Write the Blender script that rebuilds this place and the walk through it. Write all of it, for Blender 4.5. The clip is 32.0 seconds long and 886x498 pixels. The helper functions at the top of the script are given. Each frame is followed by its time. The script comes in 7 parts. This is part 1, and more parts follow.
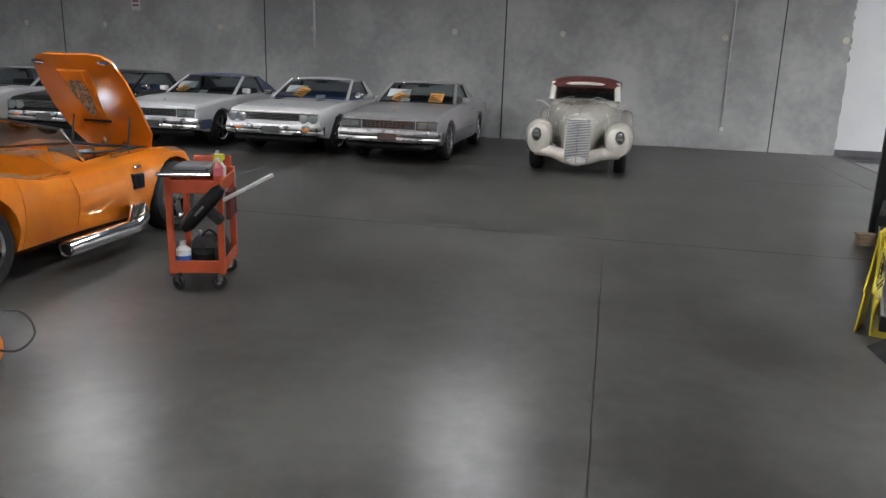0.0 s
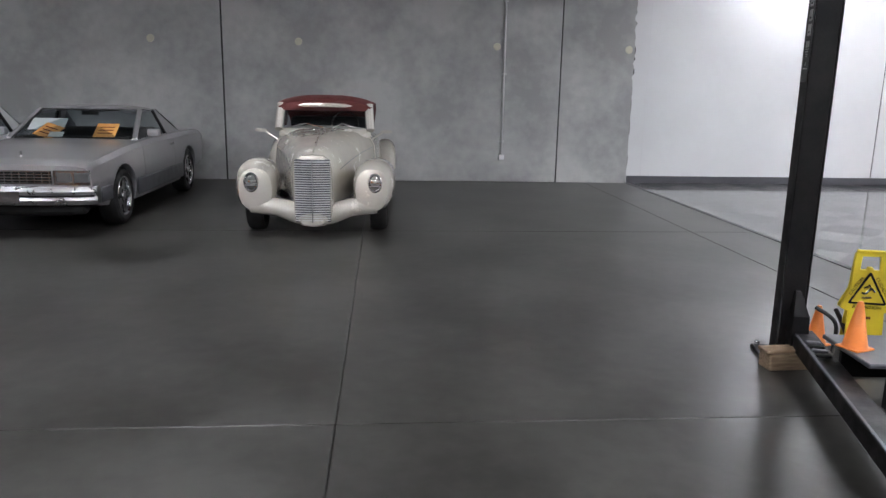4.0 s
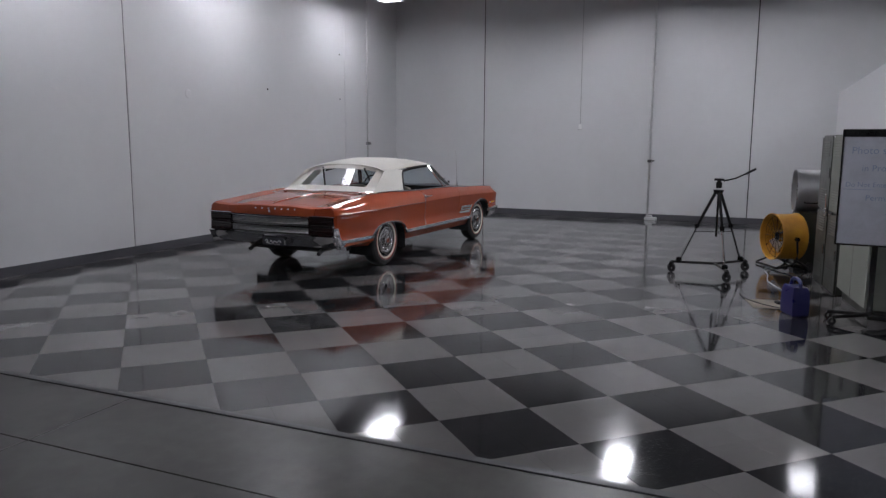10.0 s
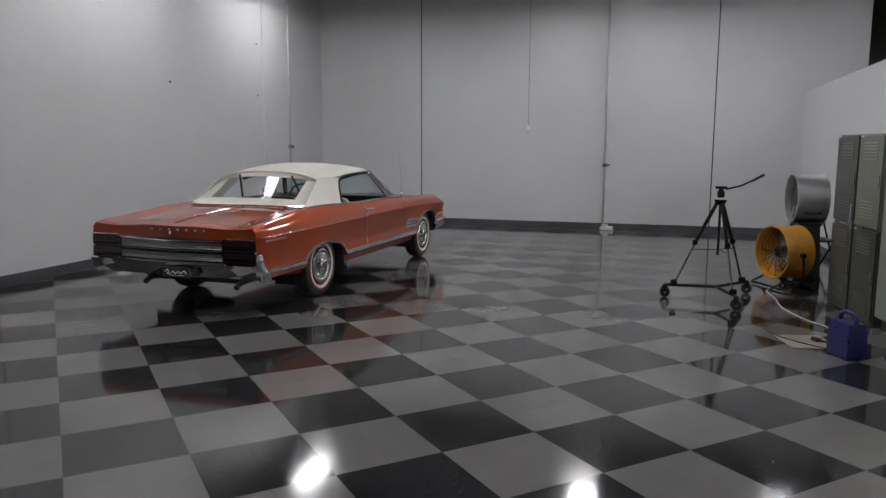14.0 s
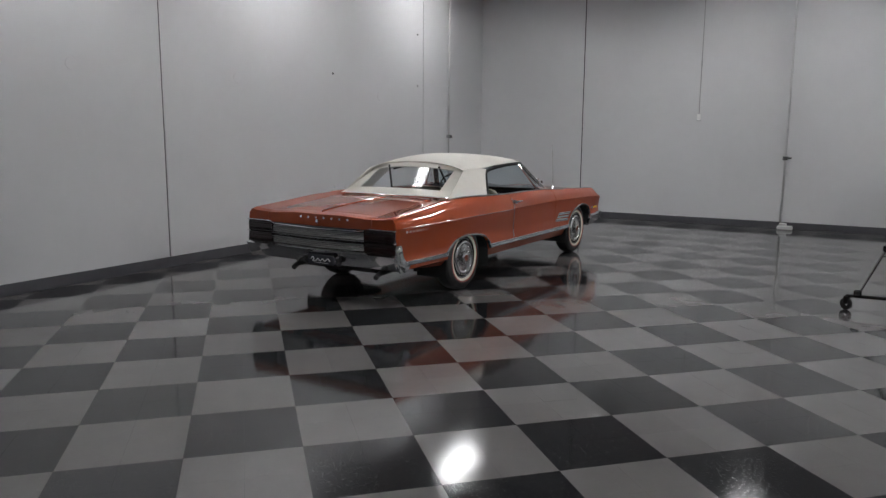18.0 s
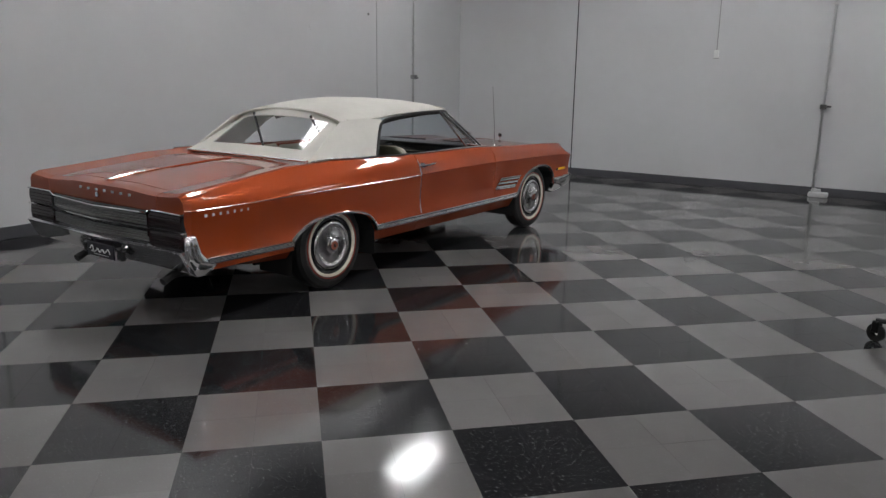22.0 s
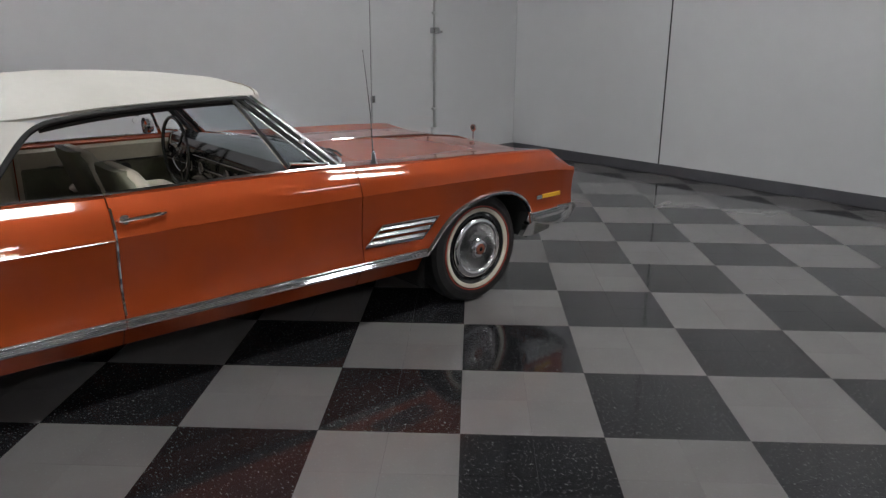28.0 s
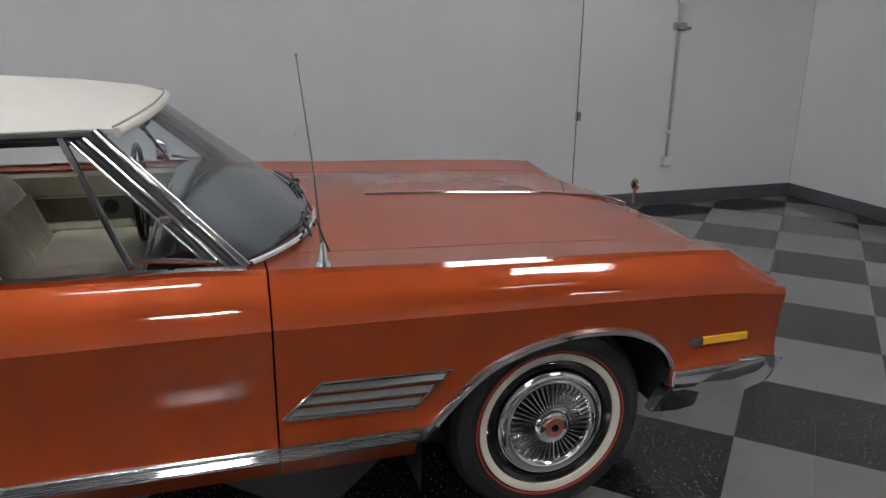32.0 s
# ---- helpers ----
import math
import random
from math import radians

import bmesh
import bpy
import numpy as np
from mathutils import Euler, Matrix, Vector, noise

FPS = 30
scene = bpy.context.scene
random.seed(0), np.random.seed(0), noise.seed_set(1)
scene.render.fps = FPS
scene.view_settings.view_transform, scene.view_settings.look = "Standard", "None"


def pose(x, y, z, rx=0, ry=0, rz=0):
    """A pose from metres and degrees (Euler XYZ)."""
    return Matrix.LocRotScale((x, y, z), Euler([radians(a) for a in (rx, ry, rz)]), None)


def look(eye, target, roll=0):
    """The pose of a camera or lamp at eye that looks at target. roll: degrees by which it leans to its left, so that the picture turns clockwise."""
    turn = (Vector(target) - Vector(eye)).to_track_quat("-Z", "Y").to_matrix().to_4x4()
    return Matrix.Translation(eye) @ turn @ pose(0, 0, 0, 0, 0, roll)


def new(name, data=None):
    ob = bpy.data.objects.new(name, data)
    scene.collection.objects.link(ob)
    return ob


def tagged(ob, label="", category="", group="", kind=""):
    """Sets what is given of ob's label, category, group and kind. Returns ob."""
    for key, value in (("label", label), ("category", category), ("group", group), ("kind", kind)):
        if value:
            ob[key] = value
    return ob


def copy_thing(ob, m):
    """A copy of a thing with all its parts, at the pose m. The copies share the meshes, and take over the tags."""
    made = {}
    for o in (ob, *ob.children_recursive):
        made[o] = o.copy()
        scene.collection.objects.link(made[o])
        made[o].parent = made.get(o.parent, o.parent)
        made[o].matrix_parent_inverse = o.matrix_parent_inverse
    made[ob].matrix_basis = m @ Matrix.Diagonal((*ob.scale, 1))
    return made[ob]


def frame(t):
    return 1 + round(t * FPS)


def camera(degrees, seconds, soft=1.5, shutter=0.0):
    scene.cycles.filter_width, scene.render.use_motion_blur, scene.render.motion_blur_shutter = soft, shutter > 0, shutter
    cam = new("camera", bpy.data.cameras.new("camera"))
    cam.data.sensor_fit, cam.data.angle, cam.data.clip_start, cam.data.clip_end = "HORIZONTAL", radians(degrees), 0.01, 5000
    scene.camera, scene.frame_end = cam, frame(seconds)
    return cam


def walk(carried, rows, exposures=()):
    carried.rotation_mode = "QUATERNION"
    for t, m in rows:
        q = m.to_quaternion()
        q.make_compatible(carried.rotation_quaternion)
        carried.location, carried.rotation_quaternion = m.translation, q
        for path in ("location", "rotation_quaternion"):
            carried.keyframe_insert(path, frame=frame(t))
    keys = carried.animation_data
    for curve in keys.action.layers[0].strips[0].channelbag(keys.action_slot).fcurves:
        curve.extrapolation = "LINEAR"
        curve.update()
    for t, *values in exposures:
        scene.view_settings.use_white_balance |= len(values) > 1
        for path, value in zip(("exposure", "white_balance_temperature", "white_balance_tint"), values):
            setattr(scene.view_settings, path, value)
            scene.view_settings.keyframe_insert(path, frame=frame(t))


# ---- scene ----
cam = camera(62.3, 32.0, soft=1.4)
PATH = [
    (0, (-2.461, -9.203, 1.617), (-2.877, -7.309, 1.127), 1.8),
    (0.5, (-2.511, -8.687, 1.622), (-2.92, -6.791, 1.132), 1.8),
    (1, (-2.505, -8.175, 1.621), (-2.915, -6.28, 1.132), 1.9),
    (1.5, (-2.485, -7.674, 1.598), (-2.877, -5.774, 1.111), 1.7),
    (2, (-2.455, -7.178, 1.562), (-2.813, -5.27, 1.081), 1.7),
    (2.5, (-2.397, -6.655, 1.544), (-2.692, -4.734, 1.071), 1.5),
    (3, (-2.253, -6.153, 1.518), (-2.441, -4.214, 1.064), 1.4),
    (3.5, (-2.25, -5.674, 1.525), (-2.291, -3.723, 1.086), 1.4),
    (4, (-2.205, -5.285, 1.55), (-2.043, -3.337, 1.13), 1.1),
    (4.5, (-2.3, -4.925, 1.625), (-1.881, -3.011, 1.226), 1.5),
    (6.5, (-2.218, -3.292, 1.65), (-1.084, -1.682, 1.302), 1.8),
    (7, (-2.11, -2.92, 1.645), (-0.816, -1.432, 1.311), 1.9),
    (7.5, (-2.009, -2.534, 1.654), (-0.577, -1.177, 1.324), 1.8),
    (8, (-1.869, -2.144, 1.629), (-0.332, -0.904, 1.314), 1.5),
    (8.5, (-1.727, -1.853, 1.658), (-0.093, -0.743, 1.346), 1.1),
    (9, (-1.606, -1.479, 1.682), (0.105, -0.49, 1.376), 0.7),
    (9.5, (-1.519, -1.122, 1.684), (0.249, -0.235, 1.388), 0.4),
    (10, (-1.322, -0.832, 1.676), (0.498, -0.053, 1.388), 0.3),
    (10.5, (-1.1, -0.566, 1.682), (0.761, 0.108, 1.397), 0.2),
    (11, (-0.938, -0.338, 1.688), (0.953, 0.246, 1.406), 0.3),
    (11.5, (-0.688, -0.191, 1.664), (1.224, 0.323, 1.383), 0.2),
    (12, (-0.456, -0.107, 1.662), (1.468, 0.361, 1.381), 0.2),
    (12.5, (-0.249, 0.038, 1.648), (1.675, 0.506, 1.369), 0.3),
    (13, (-0.078, 0.15, 1.652), (1.842, 0.636, 1.373), 0.3),
    (13.5, (0.11, 0.186, 1.647), (2.022, 0.705, 1.369), 0.2),
    (14, (0.241, 0.191, 1.648), (2.137, 0.765, 1.372), 0.2),
    (14.5, (0.278, 0.233, 1.658), (2.15, 0.883, 1.383), 0.3),
    (15, (0.301, 0.251, 1.645), (2.142, 0.983, 1.374), 0.2),
    (15.5, (0.287, 0.244, 1.65), (2.099, 1.046, 1.382), 0.1),
    (17.5, (0.315, 0.039, 1.706), (2.033, 1.018, 1.407), 0.3),
    (18, (0.584, 0.083, 1.656), (2.298, 1.067, 1.351), 0.4),
    (18.5, (0.901, 0.094, 1.632), (2.61, 1.081, 1.311), 0.5),
    (19, (1.224, 0.021, 1.618), (2.923, 1.022, 1.28), 0.5),
    (19.5, (1.547, -0.022, 1.604), (3.232, 0.993, 1.245), 0.5),
    (20, (1.907, -0.016, 1.621), (3.582, 1.006, 1.236), 0.6),
    (20.5, (2.282, -0.055, 1.616), (3.948, 0.976, 1.212), 0.6),
    (21, (2.627, -0.06, 1.614), (4.281, 0.982, 1.192), 0.6),
    (21.5, (2.985, -0.014, 1.623), (4.624, 1.043, 1.182), 0.7),
    (22.5, (3.686, 0.023, 1.614), (5.299, 1.112, 1.151), 0.6),
    (23, (4.015, 0.029, 1.617), (5.605, 1.146, 1.144), 0.3),
    (23.5, (4.428, 0.074, 1.588), (6.002, 1.212, 1.11), 0.3),
    (24, (4.793, 0.065, 1.601), (6.357, 1.21, 1.108), 0.3),
    (24.5, (5.118, 0.078, 1.617), (6.665, 1.239, 1.108), 0.2),
    (25, (5.5, 0.174, 1.618), (7.026, 1.357, 1.095), 0.2),
    (25.5, (5.862, 0.201, 1.617), (7.361, 1.414, 1.087), 0.2),
    (27.5, (7.213, 0.47, 1.695), (8.558, 1.834, 1.122), 0.3),
    (28, (7.556, 0.611, 1.644), (8.857, 2.018, 1.073), 0.3),
    (28.5, (7.861, 0.741, 1.664), (9.11, 2.192, 1.084), 0.3),
    (29, (8.184, 0.84, 1.651), (9.372, 2.342, 1.072), 0.2),
    (29.5, (8.428, 0.932, 1.689), (9.535, 2.489, 1.095), 0.4),
    (30, (8.695, 1.112, 1.65), (9.725, 2.725, 1.067), 0.4),
    (30.5, (8.989, 1.235, 1.64), (9.925, 2.903, 1.053), 0.5),
    (31, (9.296, 1.349, 1.651), (10.133, 3.069, 1.067), 0.2),
    (31.5, (9.506, 1.53, 1.661), (10.233, 3.299, 1.075), -0.2),
    (32, (9.621, 1.721, 1.621), (10.237, 3.532, 1.04), 0.7),
]
walk(cam, [(t, look(eye, target, roll)) for t, eye, target, roll in PATH], [(0, 1.75, 6250, 11), (3, 1.82, 6250, 12), (4, 1.75, 6100, 14), (4.5, 1.62, 6050, 15), (5.5, 1.0, 5900, 18), (6.5, 0.62, 5870, 19), (7, 0.5, 5850, 19), (9, 0.15, 5950, 18), (13, 0.15, 6300, 13), (19, 0.2, 6350, 12), (25, 0.25, 6400, 11), (32, 0.35, 6350, 11)])

# ---- light ----
world = bpy.data.worlds.new("world")
scene.world = world
world.use_nodes = True
world.node_tree.nodes["Background"].inputs[0].default_value = (0.02, 0.02, 0.022, 1)
world.node_tree.nodes["Background"].inputs[1].default_value = 0.4

# ---- small tools ----
def part(name, bm, material, parent=None, label="", smooth=False, m=None):
    """Links a bmesh as one mesh object, under a thing where one is given."""
    me = bpy.data.meshes.new(name)
    if smooth:
        for f in bm.faces:
            f.smooth = True
    bm.to_mesh(me)
    bm.free()
    me.materials.append(material)
    ob = new(name, me)
    if parent:
        ob.parent = parent
    if m is not None:
        ob.matrix_basis = m
    if label:
        tagged(ob, label)
    return ob


def box(x0, y0, z0, x1, y1, z1, bevel=0.0, bm=None, seg=1):
    bm = bm or bmesh.new()
    made = bmesh.ops.create_cube(bm, size=1, matrix=Matrix.LocRotScale(((x0 + x1) / 2, (y0 + y1) / 2, (z0 + z1) / 2), None, (abs(x1 - x0), abs(y1 - y0), abs(z1 - z0))))
    if bevel:
        edges = list({e for v in made["verts"] for e in v.link_edges})
        bmesh.ops.bevel(bm, geom=edges, offset=bevel, segments=seg, affect="EDGES", profile=0.6)
    return bm


def thing(name, x, y, z, rz=0, label="", category="", group="", rx=0, ry=0):
    ob = new(name)
    ob.empty_display_size = 0.1
    ob.matrix_basis = pose(x, y, z, rx, ry, rz)
    return tagged(ob, label, category, group)


# ---- materials ----
def material(name, colour, rough=0.5, metal=0.0, second=None, scale=6.0, amount=0.5, detail=6.0, bump=0.0, bump_scale=40.0, coat=0.0, rough_var=0.08, contrast=(0.35, 0.65), spec=0.5, stretch=(1, 1, 1), random=0.0, world=False):
    """A surface whose colour wanders between two tones at two scales, with uneven gloss and fine relief."""
    m = bpy.data.materials.new(name)
    m.use_nodes = True
    nt = m.node_tree
    b = nt.nodes["Principled BSDF"]
    tc = nt.nodes.new("ShaderNodeTexCoord")
    mp = nt.nodes.new("ShaderNodeMapping")
    mp.inputs["Scale"].default_value = stretch
    geo = nt.nodes.new("ShaderNodeNewGeometry")
    nt.links.new(geo.outputs["Position"] if world else tc.outputs["Object"], mp.inputs["Vector"])
    n1 = nt.nodes.new("ShaderNodeTexNoise")
    n1.inputs["Scale"].default_value, n1.inputs["Detail"].default_value = scale, detail
    n2 = nt.nodes.new("ShaderNodeTexNoise")
    n2.inputs["Scale"].default_value, n2.inputs["Detail"].default_value = scale * 9, 4
    for n in (n1, n2):
        nt.links.new(mp.outputs[0], n.inputs["Vector"])
    add = nt.nodes.new("ShaderNodeMath")
    add.operation = "MULTIPLY_ADD"
    add.inputs[1].default_value = 0.3
    nt.links.new(n2.outputs[0], add.inputs[0])
    sub = nt.nodes.new("ShaderNodeMath")
    sub.operation = "SUBTRACT"
    sub.inputs[1].default_value = 0.15
    nt.links.new(n1.outputs[0], sub.inputs[0])
    nt.links.new(sub.outputs[0], add.inputs[2])
    ramp = nt.nodes.new("ShaderNodeValToRGB")
    second = second or tuple(c * (1 - 0.25 * amount) for c in colour)
    ramp.color_ramp.elements[0].position, ramp.color_ramp.elements[1].position = contrast
    ramp.color_ramp.elements[0].color = (*second, 1)
    ramp.color_ramp.elements[1].color = (*colour, 1)
    nt.links.new(add.outputs[0], ramp.inputs[0])
    out = ramp.outputs[0]
    if random:
        info = nt.nodes.new("ShaderNodeObjectInfo")
        mr = nt.nodes.new("ShaderNodeMapRange")
        mr.inputs[3].default_value, mr.inputs[4].default_value = 1 - random, 1 + random
        nt.links.new(info.outputs["Random"], mr.inputs[0])
        hsv = nt.nodes.new("ShaderNodeHueSaturation")
        nt.links.new(mr.outputs[0], hsv.inputs["Value"])
        nt.links.new(out, hsv.inputs["Color"])
        out = hsv.outputs[0]
    nt.links.new(out, b.inputs["Base Color"])
    rr = nt.nodes.new("ShaderNodeMapRange")
    rr.inputs[1].default_value, rr.inputs[2].default_value = 0.3, 0.7
    rr.inputs[3].default_value, rr.inputs[4].default_value = max(0.02, rough - rough_var), min(1, rough + rough_var)
    nt.links.new(add.outputs[0], rr.inputs[0])
    nt.links.new(rr.outputs[0], b.inputs["Roughness"])
    b.inputs["Metallic"].default_value = metal
    b.inputs["Specular IOR Level"].default_value = spec
    b.inputs["Coat Weight"].default_value = coat
    b.inputs["Coat Roughness"].default_value = 0.04
    if bump:
        n3 = nt.nodes.new("ShaderNodeTexNoise")
        n3.inputs["Scale"].default_value, n3.inputs["Detail"].default_value = bump_scale, 5
        nt.links.new(mp.outputs[0], n3.inputs["Vector"])
        bp = nt.nodes.new("ShaderNodeBump")
        bp.inputs["Strength"].default_value, bp.inputs["Distance"].default_value = bump, 0.01
        nt.links.new(n3.outputs[0], bp.inputs["Height"])
        nt.links.new(bp.outputs[0], b.inputs["Normal"])
    return m


def speckled(name, base, fleck, share, rough, scale=210):
    """Vinyl tile with small flecks of another tone and a slightly uneven wax finish."""
    m = material(name, base, rough, second=tuple(c * 0.95 for c in base), scale=5, rough_var=0.015, bump=0.004, bump_scale=5, random=0.06, world=True, spec=0.5)
    nt = m.node_tree
    b = nt.nodes["Principled BSDF"]
    src = b.inputs["Base Color"].links[0].from_socket
    geo = nt.nodes.new("ShaderNodeNewGeometry")
    mp = nt.nodes.new("ShaderNodeMapping")
    mp.inputs["Rotation"].default_value = (0, 0, 0.5)
    mp.inputs["Scale"].default_value = (1, 0.45, 1)
    nt.links.new(geo.outputs["Position"], mp.inputs["Vector"])
    n = nt.nodes.new("ShaderNodeTexNoise")
    n.inputs["Scale"].default_value, n.inputs["Detail"].default_value = scale * 0.6, 2
    nt.links.new(mp.outputs[0], n.inputs["Vector"])
    r = nt.nodes.new("ShaderNodeValToRGB")
    r.color_ramp.elements[0].position, r.color_ramp.elements[1].position = share, share + 0.05
    nt.links.new(n.outputs[0], r.inputs[0])
    mx = nt.nodes.new("ShaderNodeMix")
    mx.data_type = "RGBA"
    nt.links.new(r.outputs[0], mx.inputs["Factor"])
    nt.links.new(src, mx.inputs["A"])
    mx.inputs["B"].default_value = (*fleck, 1)
    nt.links.new(mx.outputs["Result"], b.inputs["Base Color"])
    return m


def glass(name, tint=(0.8, 0.86, 0.86), rough=0.0):
    m = bpy.data.materials.new(name)
    m.use_nodes = True
    nt = m.node_tree
    nt.nodes.remove(nt.nodes["Principled BSDF"])
    tr = nt.nodes.new("ShaderNodeBsdfTransparent")
    tr.inputs[0].default_value = (*tint, 1)
    gl = nt.nodes.new("ShaderNodeBsdfGlossy")
    gl.inputs["Roughness"].default_value = rough
    lw = nt.nodes.new("ShaderNodeLayerWeight")
    lw.inputs[0].default_value = 0.5
    pw = nt.nodes.new("ShaderNodeMath")
    pw.operation = "POWER"
    pw.inputs[1].default_value = 4.5
    nt.links.new(lw.outputs["Facing"], pw.inputs[0])
    fr = nt.nodes.new("ShaderNodeMath")
    fr.operation = "MULTIPLY_ADD"
    fr.inputs[1].default_value, fr.inputs[2].default_value = 0.9, 0.05
    nt.links.new(pw.outputs[0], fr.inputs[0])
    mx = nt.nodes.new("ShaderNodeMixShader")
    nt.links.new(fr.outputs[0], mx.inputs[0])
    nt.links.new(tr.outputs[0], mx.inputs[1])
    nt.links.new(gl.outputs[0], mx.inputs[2])
    nt.links.new(mx.outputs[0], nt.nodes["Material Output"].inputs[0])
    return m


def glow(name, colour, strength):
    m = bpy.data.materials.new(name)
    m.use_nodes = True
    b = m.node_tree.nodes["Principled BSDF"]
    b.inputs["Base Color"].default_value = (0.8, 0.8, 0.8, 1)
    b.inputs["Emission Color"].default_value = (*colour, 1)
    b.inputs["Emission Strength"].default_value = strength
    return m


M_floor = material("polished_concrete", (0.074, 0.071, 0.066), 0.31, second=(0.036, 0.034, 0.031), scale=0.9, detail=12, rough_var=0.008, bump=0.004, bump_scale=3, contrast=(0.37, 0.63), spec=0.23)
M_joint = material("saw_cut_filler", (0.02, 0.02, 0.02), 0.8)
M_concrete = material("cast_concrete_wall", (0.43, 0.428, 0.42), 0.75, second=(0.28, 0.28, 0.28), scale=0.75, detail=12, bump=0.12, bump_scale=22, contrast=(0.36, 0.64))
M_white = material("white_wall_paint", (0.63, 0.63, 0.64), 0.5, second=(0.6, 0.6, 0.61), scale=0.7, bump=0.05, bump_scale=60, rough_var=0.06)
# olive kept low: the dimness of the recess is put into this colour
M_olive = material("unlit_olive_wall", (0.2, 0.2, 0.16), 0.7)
M_ceiling = material("painted_deck", (0.45, 0.45, 0.45), 0.7)
M_base = material("rubber_baseboard", (0.085, 0.085, 0.095), 0.38)
M_seal = material("joint_sealant", (0.02, 0.02, 0.022), 0.7)
M_sealgrey = material("grey_sealant", (0.1, 0.1, 0.105), 0.6)
M_conduit = material("painted_conduit", (0.64, 0.64, 0.64), 0.45)
M_switch = material("white_switch_plastic", (0.85, 0.85, 0.84), 0.35)
M_cord = material("grey_cord", (0.3, 0.3, 0.3), 0.6)
M_dot = material("cream_patching_grout", (0.55, 0.53, 0.42), 0.8)
M_tdark = speckled("black_vinyl_tile", (0.017, 0.017, 0.019), (0.13, 0.13, 0.127), 0.635, 0.085)
M_tlight = speckled("grey_vinyl_tile", (0.158, 0.15, 0.148), (0.172, 0.17, 0.168), 0.64, 0.11)
M_grout = material("tile_seam", (0.03, 0.03, 0.03), 0.6)
M_strip = material("rubber_edge_strip", (0.03, 0.03, 0.034), 0.4)
M_orange = material("burnt_orange_paint", (0.315, 0.05, 0.0095), 0.48, 0.42, second=(0.3, 0.047, 0.009), scale=3, coat=0.9, rough_var=0.03, spec=0.1)
M_vinyl = material("white_vinyl_top", (0.68, 0.655, 0.6), 0.55, second=(0.62, 0.595, 0.54), scale=2.5, bump=0.08, bump_scale=300)
M_chrome = material("chrome", (0.86, 0.86, 0.87), 0.06, 1.0, rough_var=0.03)
M_fin = material("satin_bright_metal", (0.95, 0.95, 0.95), 0.13, 1.0, rough_var=0.01)
M_tailmetal = material("grey_tail_metal", (0.22, 0.22, 0.22), 0.35, 0.8, rough_var=0.01)
M_dullchrome = material("ribbed_bright_metal", (0.5, 0.5, 0.5), 0.22, 1.0, rough_var=0.03)
M_black = material("black_rubber", (0.012, 0.012, 0.012), 0.6, rough_var=0.1, scale=14, bump=0.1)
M_gloss = material("black_enamel", (0.01, 0.01, 0.011), 0.15, coat=0.5)
M_dark = material("dark_underbody", (0.008, 0.008, 0.008), 0.8)
M_wwall = material("cream_whitewall", (0.62, 0.58, 0.48), 0.55)
M_redline = material("red_pinstripe_rubber", (0.35, 0.04, 0.02), 0.5)
M_seat = material("cream_vinyl_seat", (0.55, 0.5, 0.4), 0.45, second=(0.45, 0.41, 0.32), scale=5)
M_green = material("olive_green_trim", (0.16, 0.16, 0.11), 0.5, second=(0.1, 0.1, 0.07))
M_binding = material("tan_binding", (0.33, 0.29, 0.23), 0.6)
M_glass = glass("clear_glass", (0.93, 0.96, 0.96))
M_tint = glass("tinted_windscreen", (0.74, 0.82, 0.86))
M_amber = material("amber_lens", (0.8, 0.42, 0.03), 0.15)
M_redlens = material("dark_red_lens", (0.02, 0.003, 0.003), 0.12)
M_satin = material("polished_stainless", (0.9, 0.9, 0.9), 0.12, 1.0, rough_var=0.03)
M_window = glass("clear_plastic_window", (0.9, 0.93, 0.93), 0.03)
# wheel dish darkened in its colour, as shade between the fins
M_dish = material("shadowed_wheel_dish", (0.05, 0.05, 0.05), 0.3, 1.0, rough_var=0.03)
M_letter = material("bright_letter_metal", (0.5, 0.48, 0.46), 0.4, 0.4)
M_badge = material("badge_red", (0.45, 0.16, 0.11), 0.2, 0.6, rough_var=0.03)
M_plate = material("black_plate", (0.012, 0.012, 0.02), 0.4)
M_ink = material("pale_print", (0.6, 0.6, 0.62), 0.5)
M_lamp = glow("fluorescent_tube", (1.0, 1.0, 0.985), 54.0)
M_lamp_dim = glow("dim_fluorescent_tube", (1.0, 1.0, 0.985), 27.0)
M_lamp_aged = glow("aged_fluorescent_tube", (1.0, 1.0, 0.985), 25.0)
M_lamp_weak = glow("failing_fluorescent_tube", (1.0, 1.0, 0.985), 12.0)
M_housing = material("white_enamel_housing", (0.7, 0.7, 0.7), 0.4)


# ---- structure ----
XF, YL, XE = 15.36, 7.6, 2.13      # far wall, long side wall, edge of the tiled floor
ZC = 6.4
S2 = 2 ** -0.5


def fixed(name, bm, material, parent=None, smooth=False):
    return tagged(part(name, bm, material, parent, smooth=smooth), kind="structure")


def slab(points, z0, z1):
    """A flat slab over a polygon on plan."""
    bm = bmesh.new()
    low = [bm.verts.new((x, y, z0)) for x, y in points]
    top = [bm.verts.new((x, y, z1)) for x, y in points]
    bm.faces.new(low[::-1])
    bm.faces.new(top)
    for i in range(len(points)):
        j = (i + 1) % len(points)
        bm.faces.new((low[i], low[j], top[j], top[i]))
    return bm


floor = fixed("floor", box(-24, -17, -0.3, 20, YL, -0.012), M_floor)
